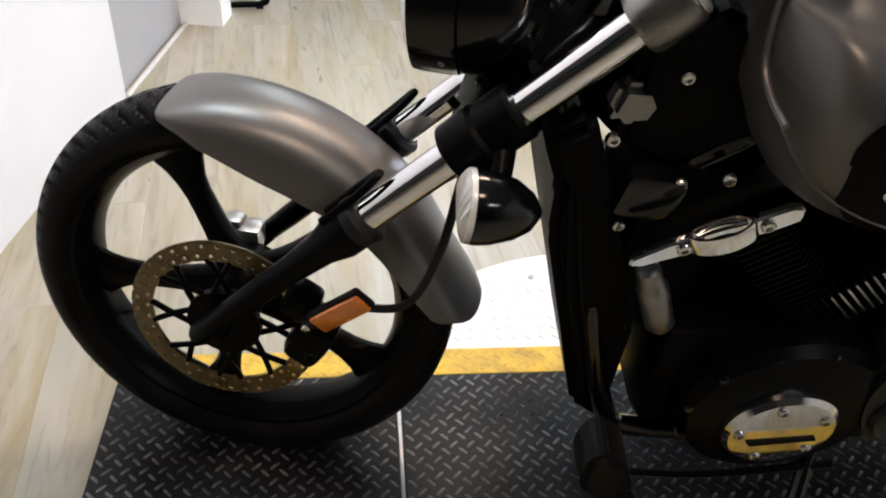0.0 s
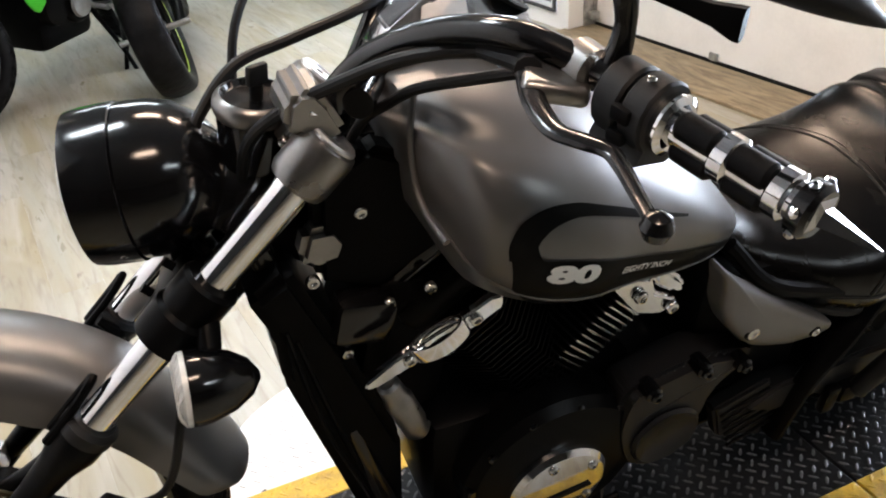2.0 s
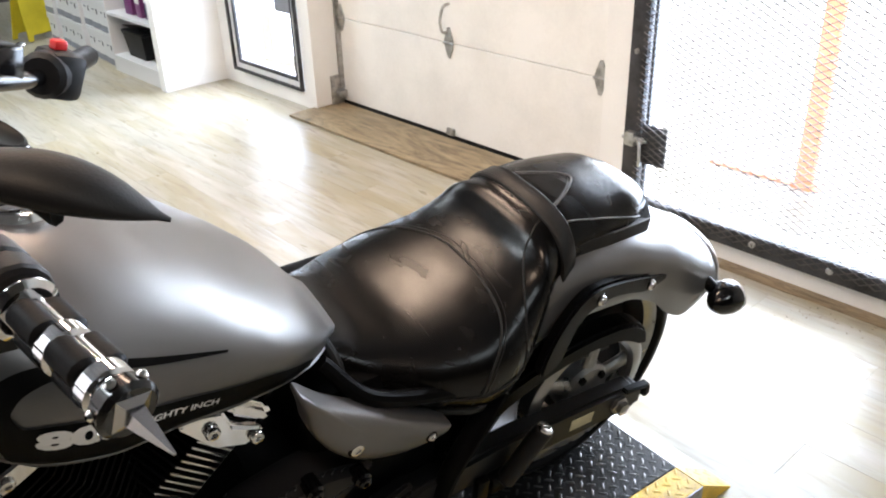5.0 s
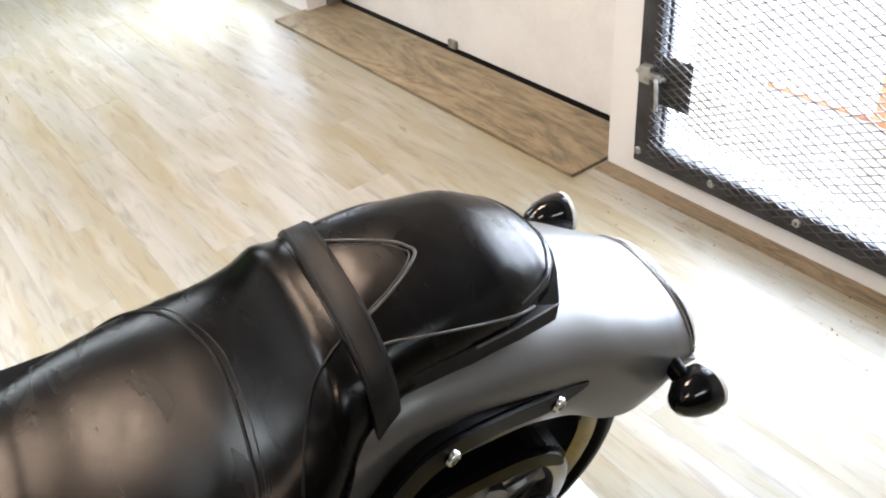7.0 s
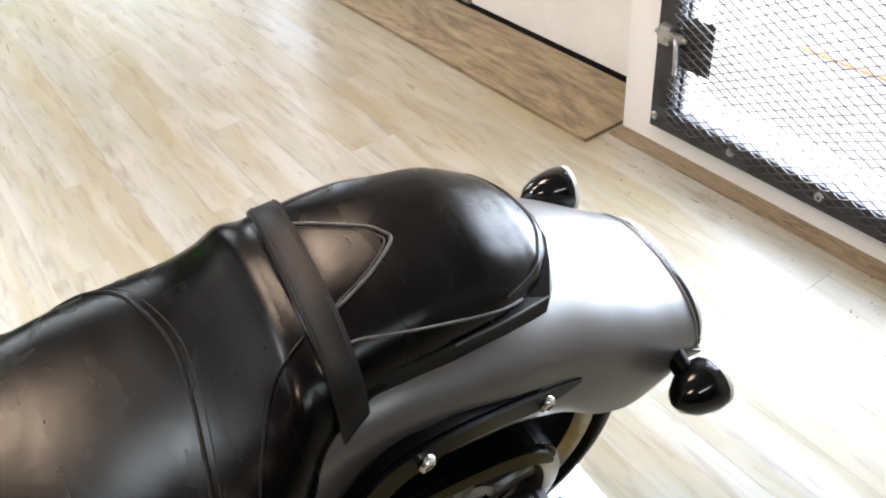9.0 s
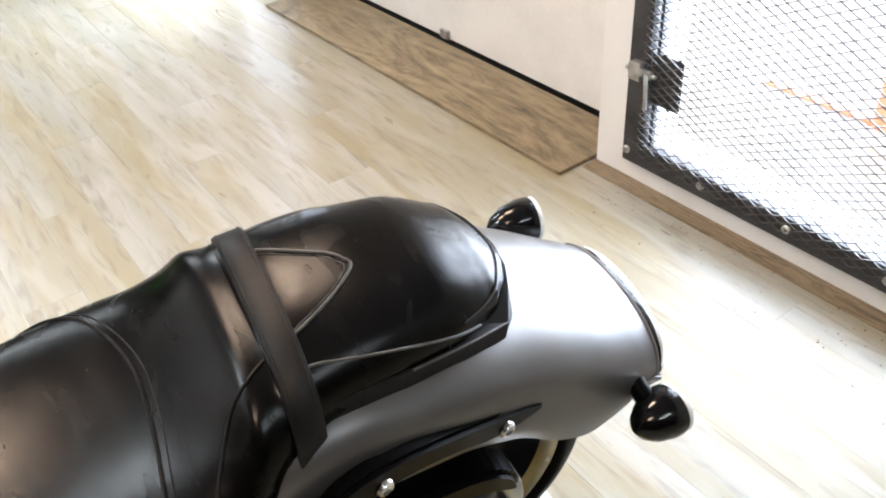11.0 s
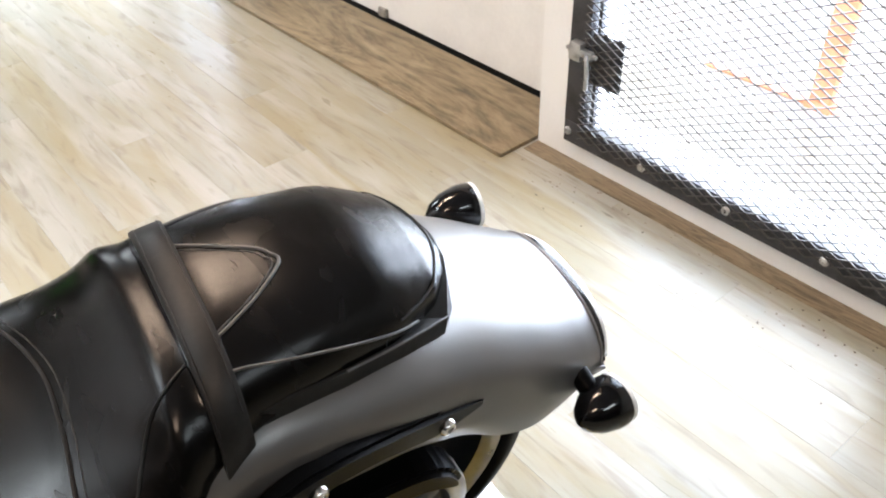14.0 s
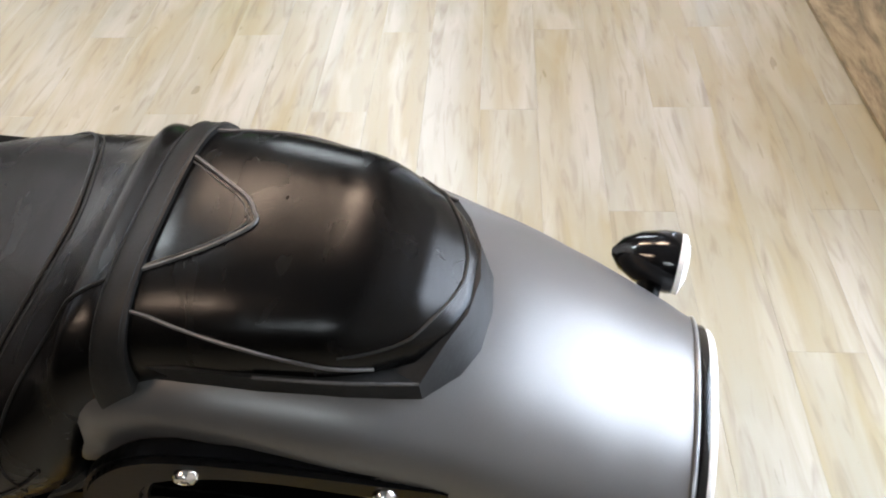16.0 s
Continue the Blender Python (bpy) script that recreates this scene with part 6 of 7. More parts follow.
def engine():
    case = part("crankcase", join(box((0.56, 0.30, 0.26), (0.93, 0.0, 0.30), 0.04), lathe([(0.13, -0.17), (0.15, -0.14), (0.15, 0.14), (0.13, 0.17)], 40, Matrix.Translation((0.86, 0, 0.31)) @ SIDE), lathe([(0.11, -0.16), (0.12, -0.13), (0.12, 0.15), (0.10, 0.17)], 40, Matrix.Translation((1.09, 0, 0.33)) @ SIDE)), M_SATIN, bike, "satin black engine case")
    cl = part("clutch_cover", lathe([(0.160, 0.15), (0.160, 0.195), (0.148, 0.212), (0.10, 0.222)], 48, Matrix.Translation((0.85, 0, 0.31)) @ SIDE), M_SATIN, bike, "satin black clutch cover")
    m = Matrix.Translation((0.842, 0, 0.300)) @ SIDE
    ch = part("clutch_badge", lathe([(0.088, 0.222), (0.088, 0.230), (0.080, 0.238), (0.062, 0.240)], 48, m), M_CHROME, cl, "domed chrome clutch cover plate")
    for i in range(5):
        a = radians(35 + 72 * i)
        part("bolt", bolt_head((0.842 + 0.066 * math.cos(a), -0.238, 0.300 + 0.066 * math.sin(a)), (0, -1, 0), 0.009, 0.006), M_POLISH, ch)
    part("badge_bar", side_plate([(0.79, 0.285), (0.895, 0.297), (0.90, 0.288), (0.80, 0.272)], -0.2425, 0.004), M_DECAL, ch, "dark badge bars", smooth=0)
    for i in range(7):
        a = radians(20 + 30 * i)
        part("bolt", join(rod((0.85 + 0.152 * math.cos(a), -0.15, 0.30 + 0.152 * math.sin(a)), (0.85 + 0.152 * math.cos(a), -0.212, 0.30 + 0.152 * math.sin(a)), 0.010, 12, 0.003)), M_BLACK, cl)
    # charcoal pulley cover behind
    out = smooth_outline([(0.944, 0.360), (0.950, 0.430), (0.968, 0.462), (1.02, 0.477), (1.10, 0.488), (1.180, 0.466), (1.190, 0.442), (1.140, 0.400), (1.122, 0.320), (1.108, 0.256), (1.04, 0.232), (0.975, 0.270)], 5)
    pc = part("pulley_cover", side_plate(out, -0.222, 0.08, 0.014), M_GREYDARK, bike, "charcoal painted pulley cover", smooth=30)
    part("cover_recess", lathe([(0.062, 0), (0.066, 0.006), (0.060, 0.012), (0.046, 0.004), (0.01, 0.002)], 36, axis_pose((1.045, -0.220, 0.325), (1.045, -0.4, 0.325))), M_GREYDARK, pc)
    for u, w in ((0.993, 0.460), (1.083, 0.478), (1.165, 0.455)):
        part("bolt", join(rod((u, -0.20, w), (u, -0.238, w), 0.015, 14, 0.004), bolt_head((u, -0.238, w), (0, -1, 0), 0.010, 0.006)), M_BLACK, pc)
    gr = part("grille", side_plate([(1.165, 0.305), (1.278, 0.345), (1.316, 0.255), (1.304, 0.168), (1.195, 0.215)], -0.205, 0.03, 0.006), M_MATT, bike, "slotted black grille")
    for i in range(6):
        part("slat", box((0.105, 0.006, 0.007), (1.232 + 0.008 * i, -0.207, 0.302 - i * 0.021), 0.002, (0, -22, 0)), M_SATIN, gr)
    # two finned cylinders
    for base, top, fins in (((0.870, 0.0, 0.435), (0.660, 0.0, 0.715), ()), ((0.825, 0.0, 0.437), (1.060, 0.0, 0.670), range(4, 15))):
        z = (Vector(top) - Vector(base)).normalized()
        x = Vector((0, 1, 0)).cross(z)
        m = Matrix(((x.x, 0, z.x, base[0]), (x.y, 1, z.y, base[1]), (x.z, 0, z.z, base[2]), (0, 0, 0, 1)))
        L = (Vector(top) - Vector(base)).length
        cy = part("cylinder", lathe([(0.074, 0), (0.074, L * 0.8)], 28, m), M_SATIN, bike, "black finned cylinder")
        for i in range(18):
            h = 0.035 + i * 0.0122
            fo = part("fin", prism([(-0.034, -0.150), (0.034, -0.150), (0.085, -0.105), (0.085, 0.105), (0.034, 0.150), (-0.034, 0.150), (-0.085, 0.105), (-0.085, -0.105)], 0.0036, pose(0, 0, h)), M_SATIN, cy, smooth=0, xf=m)
            if i in fins:
                part("fin_edge", box((0.066, 0.002, 0.0034), (0.0, -0.1511, h + 0.0018)), M_POLISH, fo, "bare machined fin edge", smooth=0, xf=m)
        part("cylinder_head", box((0.15, 0.23, 0.07), (0, 0, L * 0.86), 0.022), M_SATIN, cy, xf=m)
        part("rocker_cover", box((0.12, 0.19, 0.04), (0, 0, L * 1.02), 0.016), M_BLACK, cy, xf=m)
    # added black block that keeps the bright floor from showing through the engine
    part("engine_filler", box((0.15, 0.21, 0.27), (0.640, 0.0, 0.575), 0.03, (0, 12, 0)), M_DEEP, bike, "black filler block between the cylinders")
    # chrome covers
    du, dw = Vector((0.914, 0, 0.405)), Vector((-0.405, 0, 0.914))
    base = Vector((0.616, -0.172, 0.644))

    def along(x, q, v=0.0):
        return base + du * x + dw * q + Vector((0, v, 0))

    tip = [along(x, q) for x, q in ((-0.076, -0.008), (-0.070, 0.004), (-0.020, 0.013), (0.010, 0.013), (0.024, 0.004), (0.022, -0.015), (-0.060, -0.015))]
    f = part("head_trim", side_plate([(p.x, p.z) for p in tip], -0.176, 0.014, 0.003), M_CHROME, bike, "chrome trim blade with an open oval hoop")
    end = [along(x, q) for x, q in ((0.074, 0.014), (0.132, 0.018), (0.146, 0.011), (0.139, -0.010), (0.100, -0.015), (0.078, -0.015))]
    part("trim_end", side_plate([(p.x, p.z) for p in end], -0.176, 0.014, 0.003), M_CHROME, f)
    hoop = []
    for q, g in ((-0.007, 1.0), (0.016, 1.0), (0.0195, 0.97), (0.020, 0.92), (0.0195, 0.87), (0.016, 0.84), (-0.007, 0.84)):
        hoop.append([along(0.045 + 0.042 * g * math.cos(a), q, -0.005 + (0.019 - 0.042 * (1 - g)) * math.sin(a) * (1 - 0.12 * math.cos(a) ** 2)) for a in (2 * math.pi * k / 44 for k in range(44))])
    part("trim_hoop", rings(hoop, True, False), M_CHROME, f, smooth=40)
    part("hoop_bar", tube([along(0.016, 0.010, 0.001), along(0.045, 0.012, 0.000), along(0.076, 0.010, 0.001)], 0.0032, 8, 0.7), M_CHROME, f)
    for x in (-0.004, 0.099):
        part("bolt", bolt_head(along(x, 0.0, -0.004), (0, -1, 0), 0.0095, 0.006), M_POLISH, f)
    part("coil_cover", box((0.085, 0.05, 0.075), (0.572, -0.105, 0.676), 0.014, (0, 12, 0)), M_BLACK, bike, "gloss black coil cover")
    r = part("head_trim", side_plate([(0.906, 0.684), (0.915, 0.702), (0.967, 0.686), (0.979, 0.652), (1.021, 0.628), (1.018, 0.614), (0.992, 0.606), (0.952, 0.622)], -0.200, 0.016, 0.004), M_CHROME, bike, "chrome trim plate with a hooded top")
    part("trim_hood", side_plate([(0.974, 0.689), (0.985, 0.695), (1.034, 0.654), (1.042, 0.630), (1.022, 0.628), (0.980, 0.660)], -0.192, 0.05, 0.008), M_CHROME, r, smooth=30)
    for u, w in ((0.948, 0.662), (1.008, 0.621)):
        part("bolt", bolt_head((u, -0.202, w), (0, -1, 0), 0.011, 0.009), M_POLISH, r)
    for u, v, w in ((0.606, -0.118, 0.700), (0.660, -0.128, 0.718), (0.545, -0.11, 0.62), (0.74, -0.15, 0.69)):
        part("bolt", bolt_head((u, v, w), (0, -1, 0), 0.010, 0.008), M_POLISH, case)
    part("starter_can", lathe([(0.012, 0), (0.017, 0.005), (0.018, 0.030), (0.020, 0.034), (0.022, 0.040), (0.0215, 0.11), (0.015, 0.12)], 28, axis_pose((0.587, -0.150, 0.580), (0.632, -0.165, 0.46))), M_NICKEL, bike, "dark metal canister with a ribbed band")
    part("exhaust_pipe", tube([(0.68, 0.12, 0.62), (0.60, 0.15, 0.50), (0.62, 0.16, 0.28), (0.76, 0.17, 0.17), (1.2, 0.18, 0.16), (1.75, 0.19, 0.20)], 0.028, 14), M_BLACK, bike, "black exhaust pipe")


engine()


def radiator():
    out = [(0.425, 0.760), (0.484, 0.795), (0.540, 0.640), (0.617, 0.400), (0.615, 0.142), (0.552, 0.200), (0.454, 0.600), (0.452, 0.685)]
    r = part("radiator_shroud", side_plate(out, -0.122, 0.244, 0.014), M_DEEP, bike, "dull black radiator shroud", smooth=30)
    for i in range(2):
        part("shroud_rib", tube([(0.466 + 0.012 * i, -0.122, 0.70 - 0.02 * i), (0.498 + 0.016 * i, -0.124, 0.50), (0.566 + 0.008 * i, -0.122, 0.25)], 0.004, 6), M_SATIN, r)
    fc = part("foot_control", side_plate(smooth_outline([(0.560, 0.210), (0.590, 0.235), (0.625, 0.205), (0.645, 0.150), (0.650, 0.110), (0.620, 0.095), (0.580, 0.110), (0.558, 0.150)], 4), -0.245, 0.09, 0.012), M_MATT, bike, "black footpeg and bracket", smooth=30)
    part("footpeg", rod((0.635, -0.24, 0.120), (0.655, -0.335, 0.130), 0.017, 16, 0.006), M_RUBBER, fc)
    part("shift_rod", tube([(0.65, -0.20, 0.12), (0.80, -0.195, 0.10), (1.0, -0.20, 0.14)], 0.007, 8), M_SATIN, fc, "black shift rod")
    st = part("side_stand", join(tube([(0.98, -0.15, 0.17), (0.93, -0.27, 0.05), (0.89, -0.345, -0.045)], 0.014, 10), box((0.07, 0.05, 0.014), (0.885, -0.355, -0.058), 0.004, (-10, 0, 0))), M_BLACK, bike, "black side stand holding the motorcycle")
    part("side_stand_spring", tube([(0.97, -0.17, 0.15), (0.91, -0.30, 0.0)], 0.007, 8), M_POLISH, st)


radiator()

# ---- handlebars and controls ----


def bars():
    left = [(0.555, -0.075, 0.965), (0.575, -0.08, 1.005), (0.610, -0.10, 1.050), (0.650, -0.18, 1.105), (0.690, -0.26, 1.132), (0.735, -0.33, 1.122), (0.762, -0.41, 1.112), (0.795, -0.545, 1.100)]
    right = [(0.620, 0.075, 0.900), (0.645, 0.08, 0.945), (0.685, 0.11, 1.000), (0.745, 0.19, 1.020), (0.83, 0.24, 1.000), (0.90, 0.30, 0.968), (0.97, 0.40, 0.93), (1.03, 0.52, 0.895)]
    h = part("handlebar", join(tube(left, [0.019, 0.019, 0.016, 0.0145, 0.0145, 0.0135, 0.0125, 0.0125], 16), tube(right, [0.019, 0.019, 0.016, 0.0145, 0.0145, 0.0135, 0.0125, 0.0125], 16)), M_BLACK, bike, "gloss black swept handlebar")
    for p in ((0.553, -0.075, 0.962), (0.618, 0.075, 0.897)):
        part("riser_bolt", lathe([(0.026, 0), (0.028, 0.01), (0.024, 0.022), (0.019, 0.026)], 20, axis_pose(p, (p[0] + 0.05, p[1], p[2] + 0.09))), M_SATIN, h)
        part("clamp_bolt", lathe([(0.007, 0), (0.007, 0.010), (0.004, 0.013)], 6, axis_pose((p[0] - 0.015, p[1] - 0.03, p[2] + 0.035), (p[0] - 0.10, p[1] - 0.05, p[2] + 0.09))), M_CHROME, h)
    # left grip
    a, b = Vector((0.7604, -0.4123, 1.109)), Vector((0.792, -0.531, 1.104))
    d = (b - a).normalized()
    g = part("grip", rod(a, b, 0.0165, 20), M_CHROME, bike, "chrome and black rubber grip with a pointed end")
    for t in (0.45, 0.87):
        c = a.lerp(b, t)
        part("grip_ring", lathe([(0.017, -0.008), (0.0205, -0.005), (0.0205, 0.007), (0.017, 0.010)], 20, axis_pose(c, c + d)), M_CHROME, g)
    for t0, t1 in ((0.08, 0.42), (0.50, 0.82)):
        for k in range(3):
            side = Matrix.Rotation(radians(120 * k + 20), 4, d) @ d.orthogonal().normalized()
            p, q = a.lerp(b, t0) + side * 0.0125, a.lerp(b, t1) + side * 0.0125
            part("grip_pad", tube([p, p.lerp(q, 0.12), p.lerp(q, 0.88), q], [0.004, 0.0125, 0.0125, 0.004], 12, smooth=3), M_RUBBER, g, "black rubber pad")
    m = axis_pose(b, b + d)
    part("grip_flange", lathe([(0.017, -0.002), (0.0225, 0.0), (0.0235, 0.012), (0.0195, 0.016)], 20, m), M_BLACK, g)
    part("grip_spike", lathe([(0.0185, 0.016), (0.0095, 0.019), (0.0012, 0.064)], 4, m @ Matrix.Rotation(radians(30), 4, "Z")), M_DARKCHROME, g, "dark chrome faceted spike", smooth=10)
    part("grip_collar", lathe([(0.0255, -0.016), (0.027, -0.012), (0.027, 0.002), (0.0215, 0.006)], 24, axis_pose(a, a + d)), M_CHROME, g)
    for k in range(6):
        side = Matrix.Rotation(radians(60 * k), 4, d) @ d.orthogonal().normalized()
        part("stud", lathe([(0.0045, 0), (0.0045, 0.004), (0.002, 0.006)], 10, axis_pose(b + side * 0.021 + d * 0.006, b + side * 0.03 + d * 0.006)), M_CHROME, g)
    # left switch housing
    c = Vector((0.749, -0.382, 1.113))
    sm = Matrix.Translation(c) @ Matrix((Vector((d.y, -d.x, 0)).normalized(), d, Vector((0, 0, 1)))).transposed().to_4x4()
    ring = [(0.033 * math.cos(a), 0.033 * math.sin(a)) for a in (math.pi * (1.25 - 1.5 * k / 12) for k in range(13))] + [(0.030, -0.036), (-0.012, -0.048), (-0.028, -0.040)]
    shells = []
    for lo, hi in ((-0.029, -0.001), (0.001, 0.027)):
        shells.append(rings([[Vector((x * g, y, z * g)) for x, z in ring] for y, g in ((lo, 0.90), (lo + 0.003, 1.0), (hi - 0.003, 1.0), (hi, 0.94))]))
    s = part("switch_housing", join(*shells), M_MATT, bike, "matt black switch housing in two shells", smooth=32, xf=sm)
    part("rocker_switch", box((0.010, 0.020, 0.014), (0.031, 0.006, 0.006), 0.003), M_DEEP, s, xf=sm)
    part("rocker_switch", box((0.010, 0.018, 0.012), (0.031, 0.004, -0.016), 0.003), M_DEEP, s, xf=sm)
    part("screw", bolt_head((0.008, 0.012, 0.0315), (0.2, 0, 1), 0.004, 0.003), M_POLISH, s, xf=sm)
    part("mount_hole", rod(c - d * 0.031 + Vector((-0.010, 0, 0.010)), c - d * 0.028 + Vector((-0.010, 0, 0.010)), 0.008, 14), M_DECAL, s)
    # clutch lever and perch
    perch = part("lever_perch", join(box((0.062, 0.050, 0.020), (0.703, -0.316, 1.109), 0.008, (0, 8, -24), 3), rod((0.730, -0.300, 1.122), (0.736, -0.334, 1.120), 0.021, 20, 0.005)), M_NICKEL, bike, "dark satin metal lever perch")
    lever = [(0.684, -0.303, 1.115), (0.672, -0.340, 1.109), (0.669, -0.380, 1.107), (0.680, -0.408, 1.110), (0.690, -0.430, 1.112), (0.687, -0.453, 1.112), (0.679, -0.487, 1.112), (0.671, -0.518, 1.113)]
    lv = part("clutch_lever", tube(lever, [0.012, 0.0115, 0.0105, 0.0095, 0.0085, 0.0075, 0.0065, 0.0065], 12, 0.6), M_BLACK, bike, "polished black clutch lever with a ball end")
    part("lever_ball", lathe([(0.003, -0.0125), (0.009, -0.009), (0.0125, 0), (0.009, 0.009), (0.003, 0.0125)], 18, pose(0.670, -0.524, 1.114)), M_BLACK, lv)
    part("cable_boot", tube([(0.684, -0.303, 1.118), (0.692, -0.280, 1.112), (0.676, -0.222, 1.100)], [0.013, 0.011, 0.007], 10), M_MATT, lv)
    # cables
    for pts, r in ((((0.699, -0.270, 1.104), (0.676, -0.220, 1.099), (0.619, -0.170, 1.078), (0.562, -0.120, 1.036), (0.507, -0.080, 0.992), (0.469, -0.050, 0.942), (0.455, -0.02, 0.86)), 0.0075),
                   (((0.712, -0.250, 1.085), (0.674, -0.200, 1.058), (0.639, -0.150, 1.029), (0.624, -0.100, 0.988), (0.598, -0.070, 0.950), (0.57, -0.05, 0.88)), 0.0065),
                   (((0.80, 0.24, 1.02), (0.74, 0.17, 1.025), (0.673, 0.100, 1.016), (0.562, 0.080, 0.995), (0.486, 0.060, 0.985), (0.439, 0.040, 0.951), (0.415, 0.020, 0.913), (0.43, 0.01, 0.82)), 0.0075),
                   (((0.82, 0.28, 1.01), (0.70, 0.26, 1.05), (0.58, 0.20, 1.06), (0.50, 0.13, 1.00), (0.47, 0.08, 0.86)), 0.006)):
        part("control_cable", tube(pts, r, 10), M_MATT, bike, "black control cable")
    # mirror
    ms = part("mirror_stem", tube([(0.745, -0.338, 1.128), (0.749, -0.34, 1.145), (0.750, -0.341, 1.168), (0.747, -0.340, 1.190), (0.742, -0.338, 1.216)], [0.013, 0.011, 0.0095, 0.011, 0.004], 12, 0.8), M_BLACK, bike, "black mirror stem")
    blade = []
    for c, h, s in (((0.738, -0.333, 1.222), 0.0025, 0.003), ((0.748, -0.346, 1.210), 0.0085, 0.005), ((0.758, -0.362, 1.204), 0.0075, 0.0055), ((0.772, -0.384, 1.199), 0.0065, 0.0055), ((0.784, -0.404, 1.197), 0.009, 0.0055), ((0.793, -0.420, 1.195), 0.0135, 0.006), ((0.796, -0.425, 1.195), 0.0135, 0.006)):
        blade.append([Vector(c) + Vector((0.85 * s * p, 0.52 * s * p, h * q)) for p, q in ((1, 0.6), (0.6, 1), (-0.6, 1), (-1, 0.6), (-1, -0.6), (-0.6, -1), (0.6, -1), (1, -0.6))])
    part("mirror_arm", rings(blade), M_SATIN, ms, "flared flat mirror arm", smooth=40)
    e0, e1 = Vector((0.723, -0.450, 1.260)), Vector((0.849, -0.512, 1.220))
    loops = []
    ax = (e1 - e0)
    across, up = Vector((-0.20, -0.36, -0.02)).normalized(), Vector((0.28, -0.06, 0.95)).normalized()
    for i in range(19):
        t = i / 18
        wv = 0.024 * math.sin(math.pi * min(1, t * 0.80 + 0.04)) ** 0.7 * (1 - t ** 6)
        hh = 0.0155 * math.sin(math.pi * min(1, t * 0.90 + 0.02)) ** 0.6 * (1 - t ** 4)
        c0 = e0 + ax * t + up * 0.010 * math.sin(math.pi * t)
        loops.append([c0 + across * (max(wv, 0.002) * math.cos(q)) + up * (max(hh, 0.001) * math.sin(q)) for q in (2 * math.pi * j / 24 for j in range(24))])
    part("mirror_head", rings(loops), M_MATT, ms, "blade-shaped black mirror head", smooth=50)
    # speedometer on the risers
    GAUGE = ((0.636, 0.040, 1.006, 0.992), (0.652, 0.052, 1.036, 0.988), (0.722, 0.058, 1.088, 0.984), (0.740, 0.058, 1.088, 0.984), (0.832, 0.054, 1.030, 0.984), (0.848, 0.046, 1.004, 0.988))

    def facet(u, k, lift=0.0):
        """A spot on the left sloping side, k = 0 at the shoulder and 1 at the ridge."""
        hw, top, low = (float(np.interp(u, [r[0] for r in GAUGE], [r[i] for r in GAUGE])) for i in (1, 2, 3))
        p, q = Vector((u, -hw, low + (top - low) * 0.38)), Vector((u, -hw * 0.36, top))
        return p.lerp(q, k) + Vector((0, -0.75, 0.66)) * lift

    loops = []
    for u, hw, top, low in GAUGE:
        sh = low + (top - low) * 0.38
        loops.append([Vector((u, v, w)) for v, w in ((-hw * 0.8, low), (-hw, sh), (-hw * 0.36, top), (hw * 0.36, top), (hw, sh), (hw * 0.8, low))])
    body = rings(loops)
    bmesh.ops.bevel(body, geom=body.edges[:], offset=0.003, segments=2, affect="EDGES")
    gg = part("speedometer", body, M_DARKCHROME, bike, "faceted dark chrome speedometer housing", smooth=24)
    for u0, u1, k0, k1, lift, mat, nm in ((0.668, 0.752, 0.06, 0.94, 0.0025, M_DARKCHROME, "side_frame"), (0.678, 0.742, 0.16, 0.84, 0.0042, M_ALLOY, "side_inset")):
        part(nm, rings([[facet(u0, k0, g), facet(u1, k0, g), facet(u1, k1, g), facet(u0 + 0.014, k1, g)] for g in (-0.002, lift)]), mat, gg, smooth=0)
    for s in (-1, 1):
        part("bolt", bolt_head((0.795, s * 0.060, 1.006), (0, s, 0), 0.007, 0.005), M_POLISH, gg)
    gm = axis_pose((0.798, 0.0, 1.050), (0.850, 0.0, 1.134))
    part("gauge_face", lathe([(0.046, 0.0), (0.046, 0.004), (0.041, 0.006), (0.038, 0.004), (0.004, 0.0045)], 32, gm), M_DECAL, gg)
    part("gauge_bracket", tube([(0.60, -0.02, 0.965), (0.63, -0.01, 0.985), (0.69, -0.005, 0.985)], 0.016, 10), M_BLACK, gg)
    part("gauge_clamp", join(rod((0.585, -0.11, 1.00), (0.70, 0.11, 0.945), 0.017, 16), box((0.05, 0.04, 0.04), (0.64, 0.0, 0.975), 0.01)), M_BLACK, gg)
    # right controls
    rs = part("switch_housing", join(box((0.06, 0.065, 0.075), (0.945, 0.345, 0.950), 0.014, (0, 25, 20)), rod((0.915, 0.31, 0.965), (0.96, 0.385, 0.940), 0.036, 16, 0.008)), M_MATT, bike, "matt black switch housing with a red button")
    part("red_button", box((0.022, 0.018, 0.016), (0.955, 0.345, 0.995), 0.004, (0, 20, 20)), M_RED, rs, "red stop button")
    part("reservoir", box((0.07, 0.06, 0.055), (0.850, 0.280, 1.012), 0.008, (0, 15, 30)), M_BLACK, bike, "black brake fluid reservoir")
    part("grip", rod((0.96, 0.39, 0.935), (1.03, 0.52, 0.895), 0.0185, 20, 0.003), M_RUBBER, bike)
    part("brake_lever", tube([(0.85, 0.31, 0.99), (0.86, 0.38, 0.97), (0.90, 0.46, 0.945), (0.93, 0.54, 0.925)], 0.009, 10, 0.6), M_BLACK, bike)


bars()

# ---- the other motorcycles in the shop ----


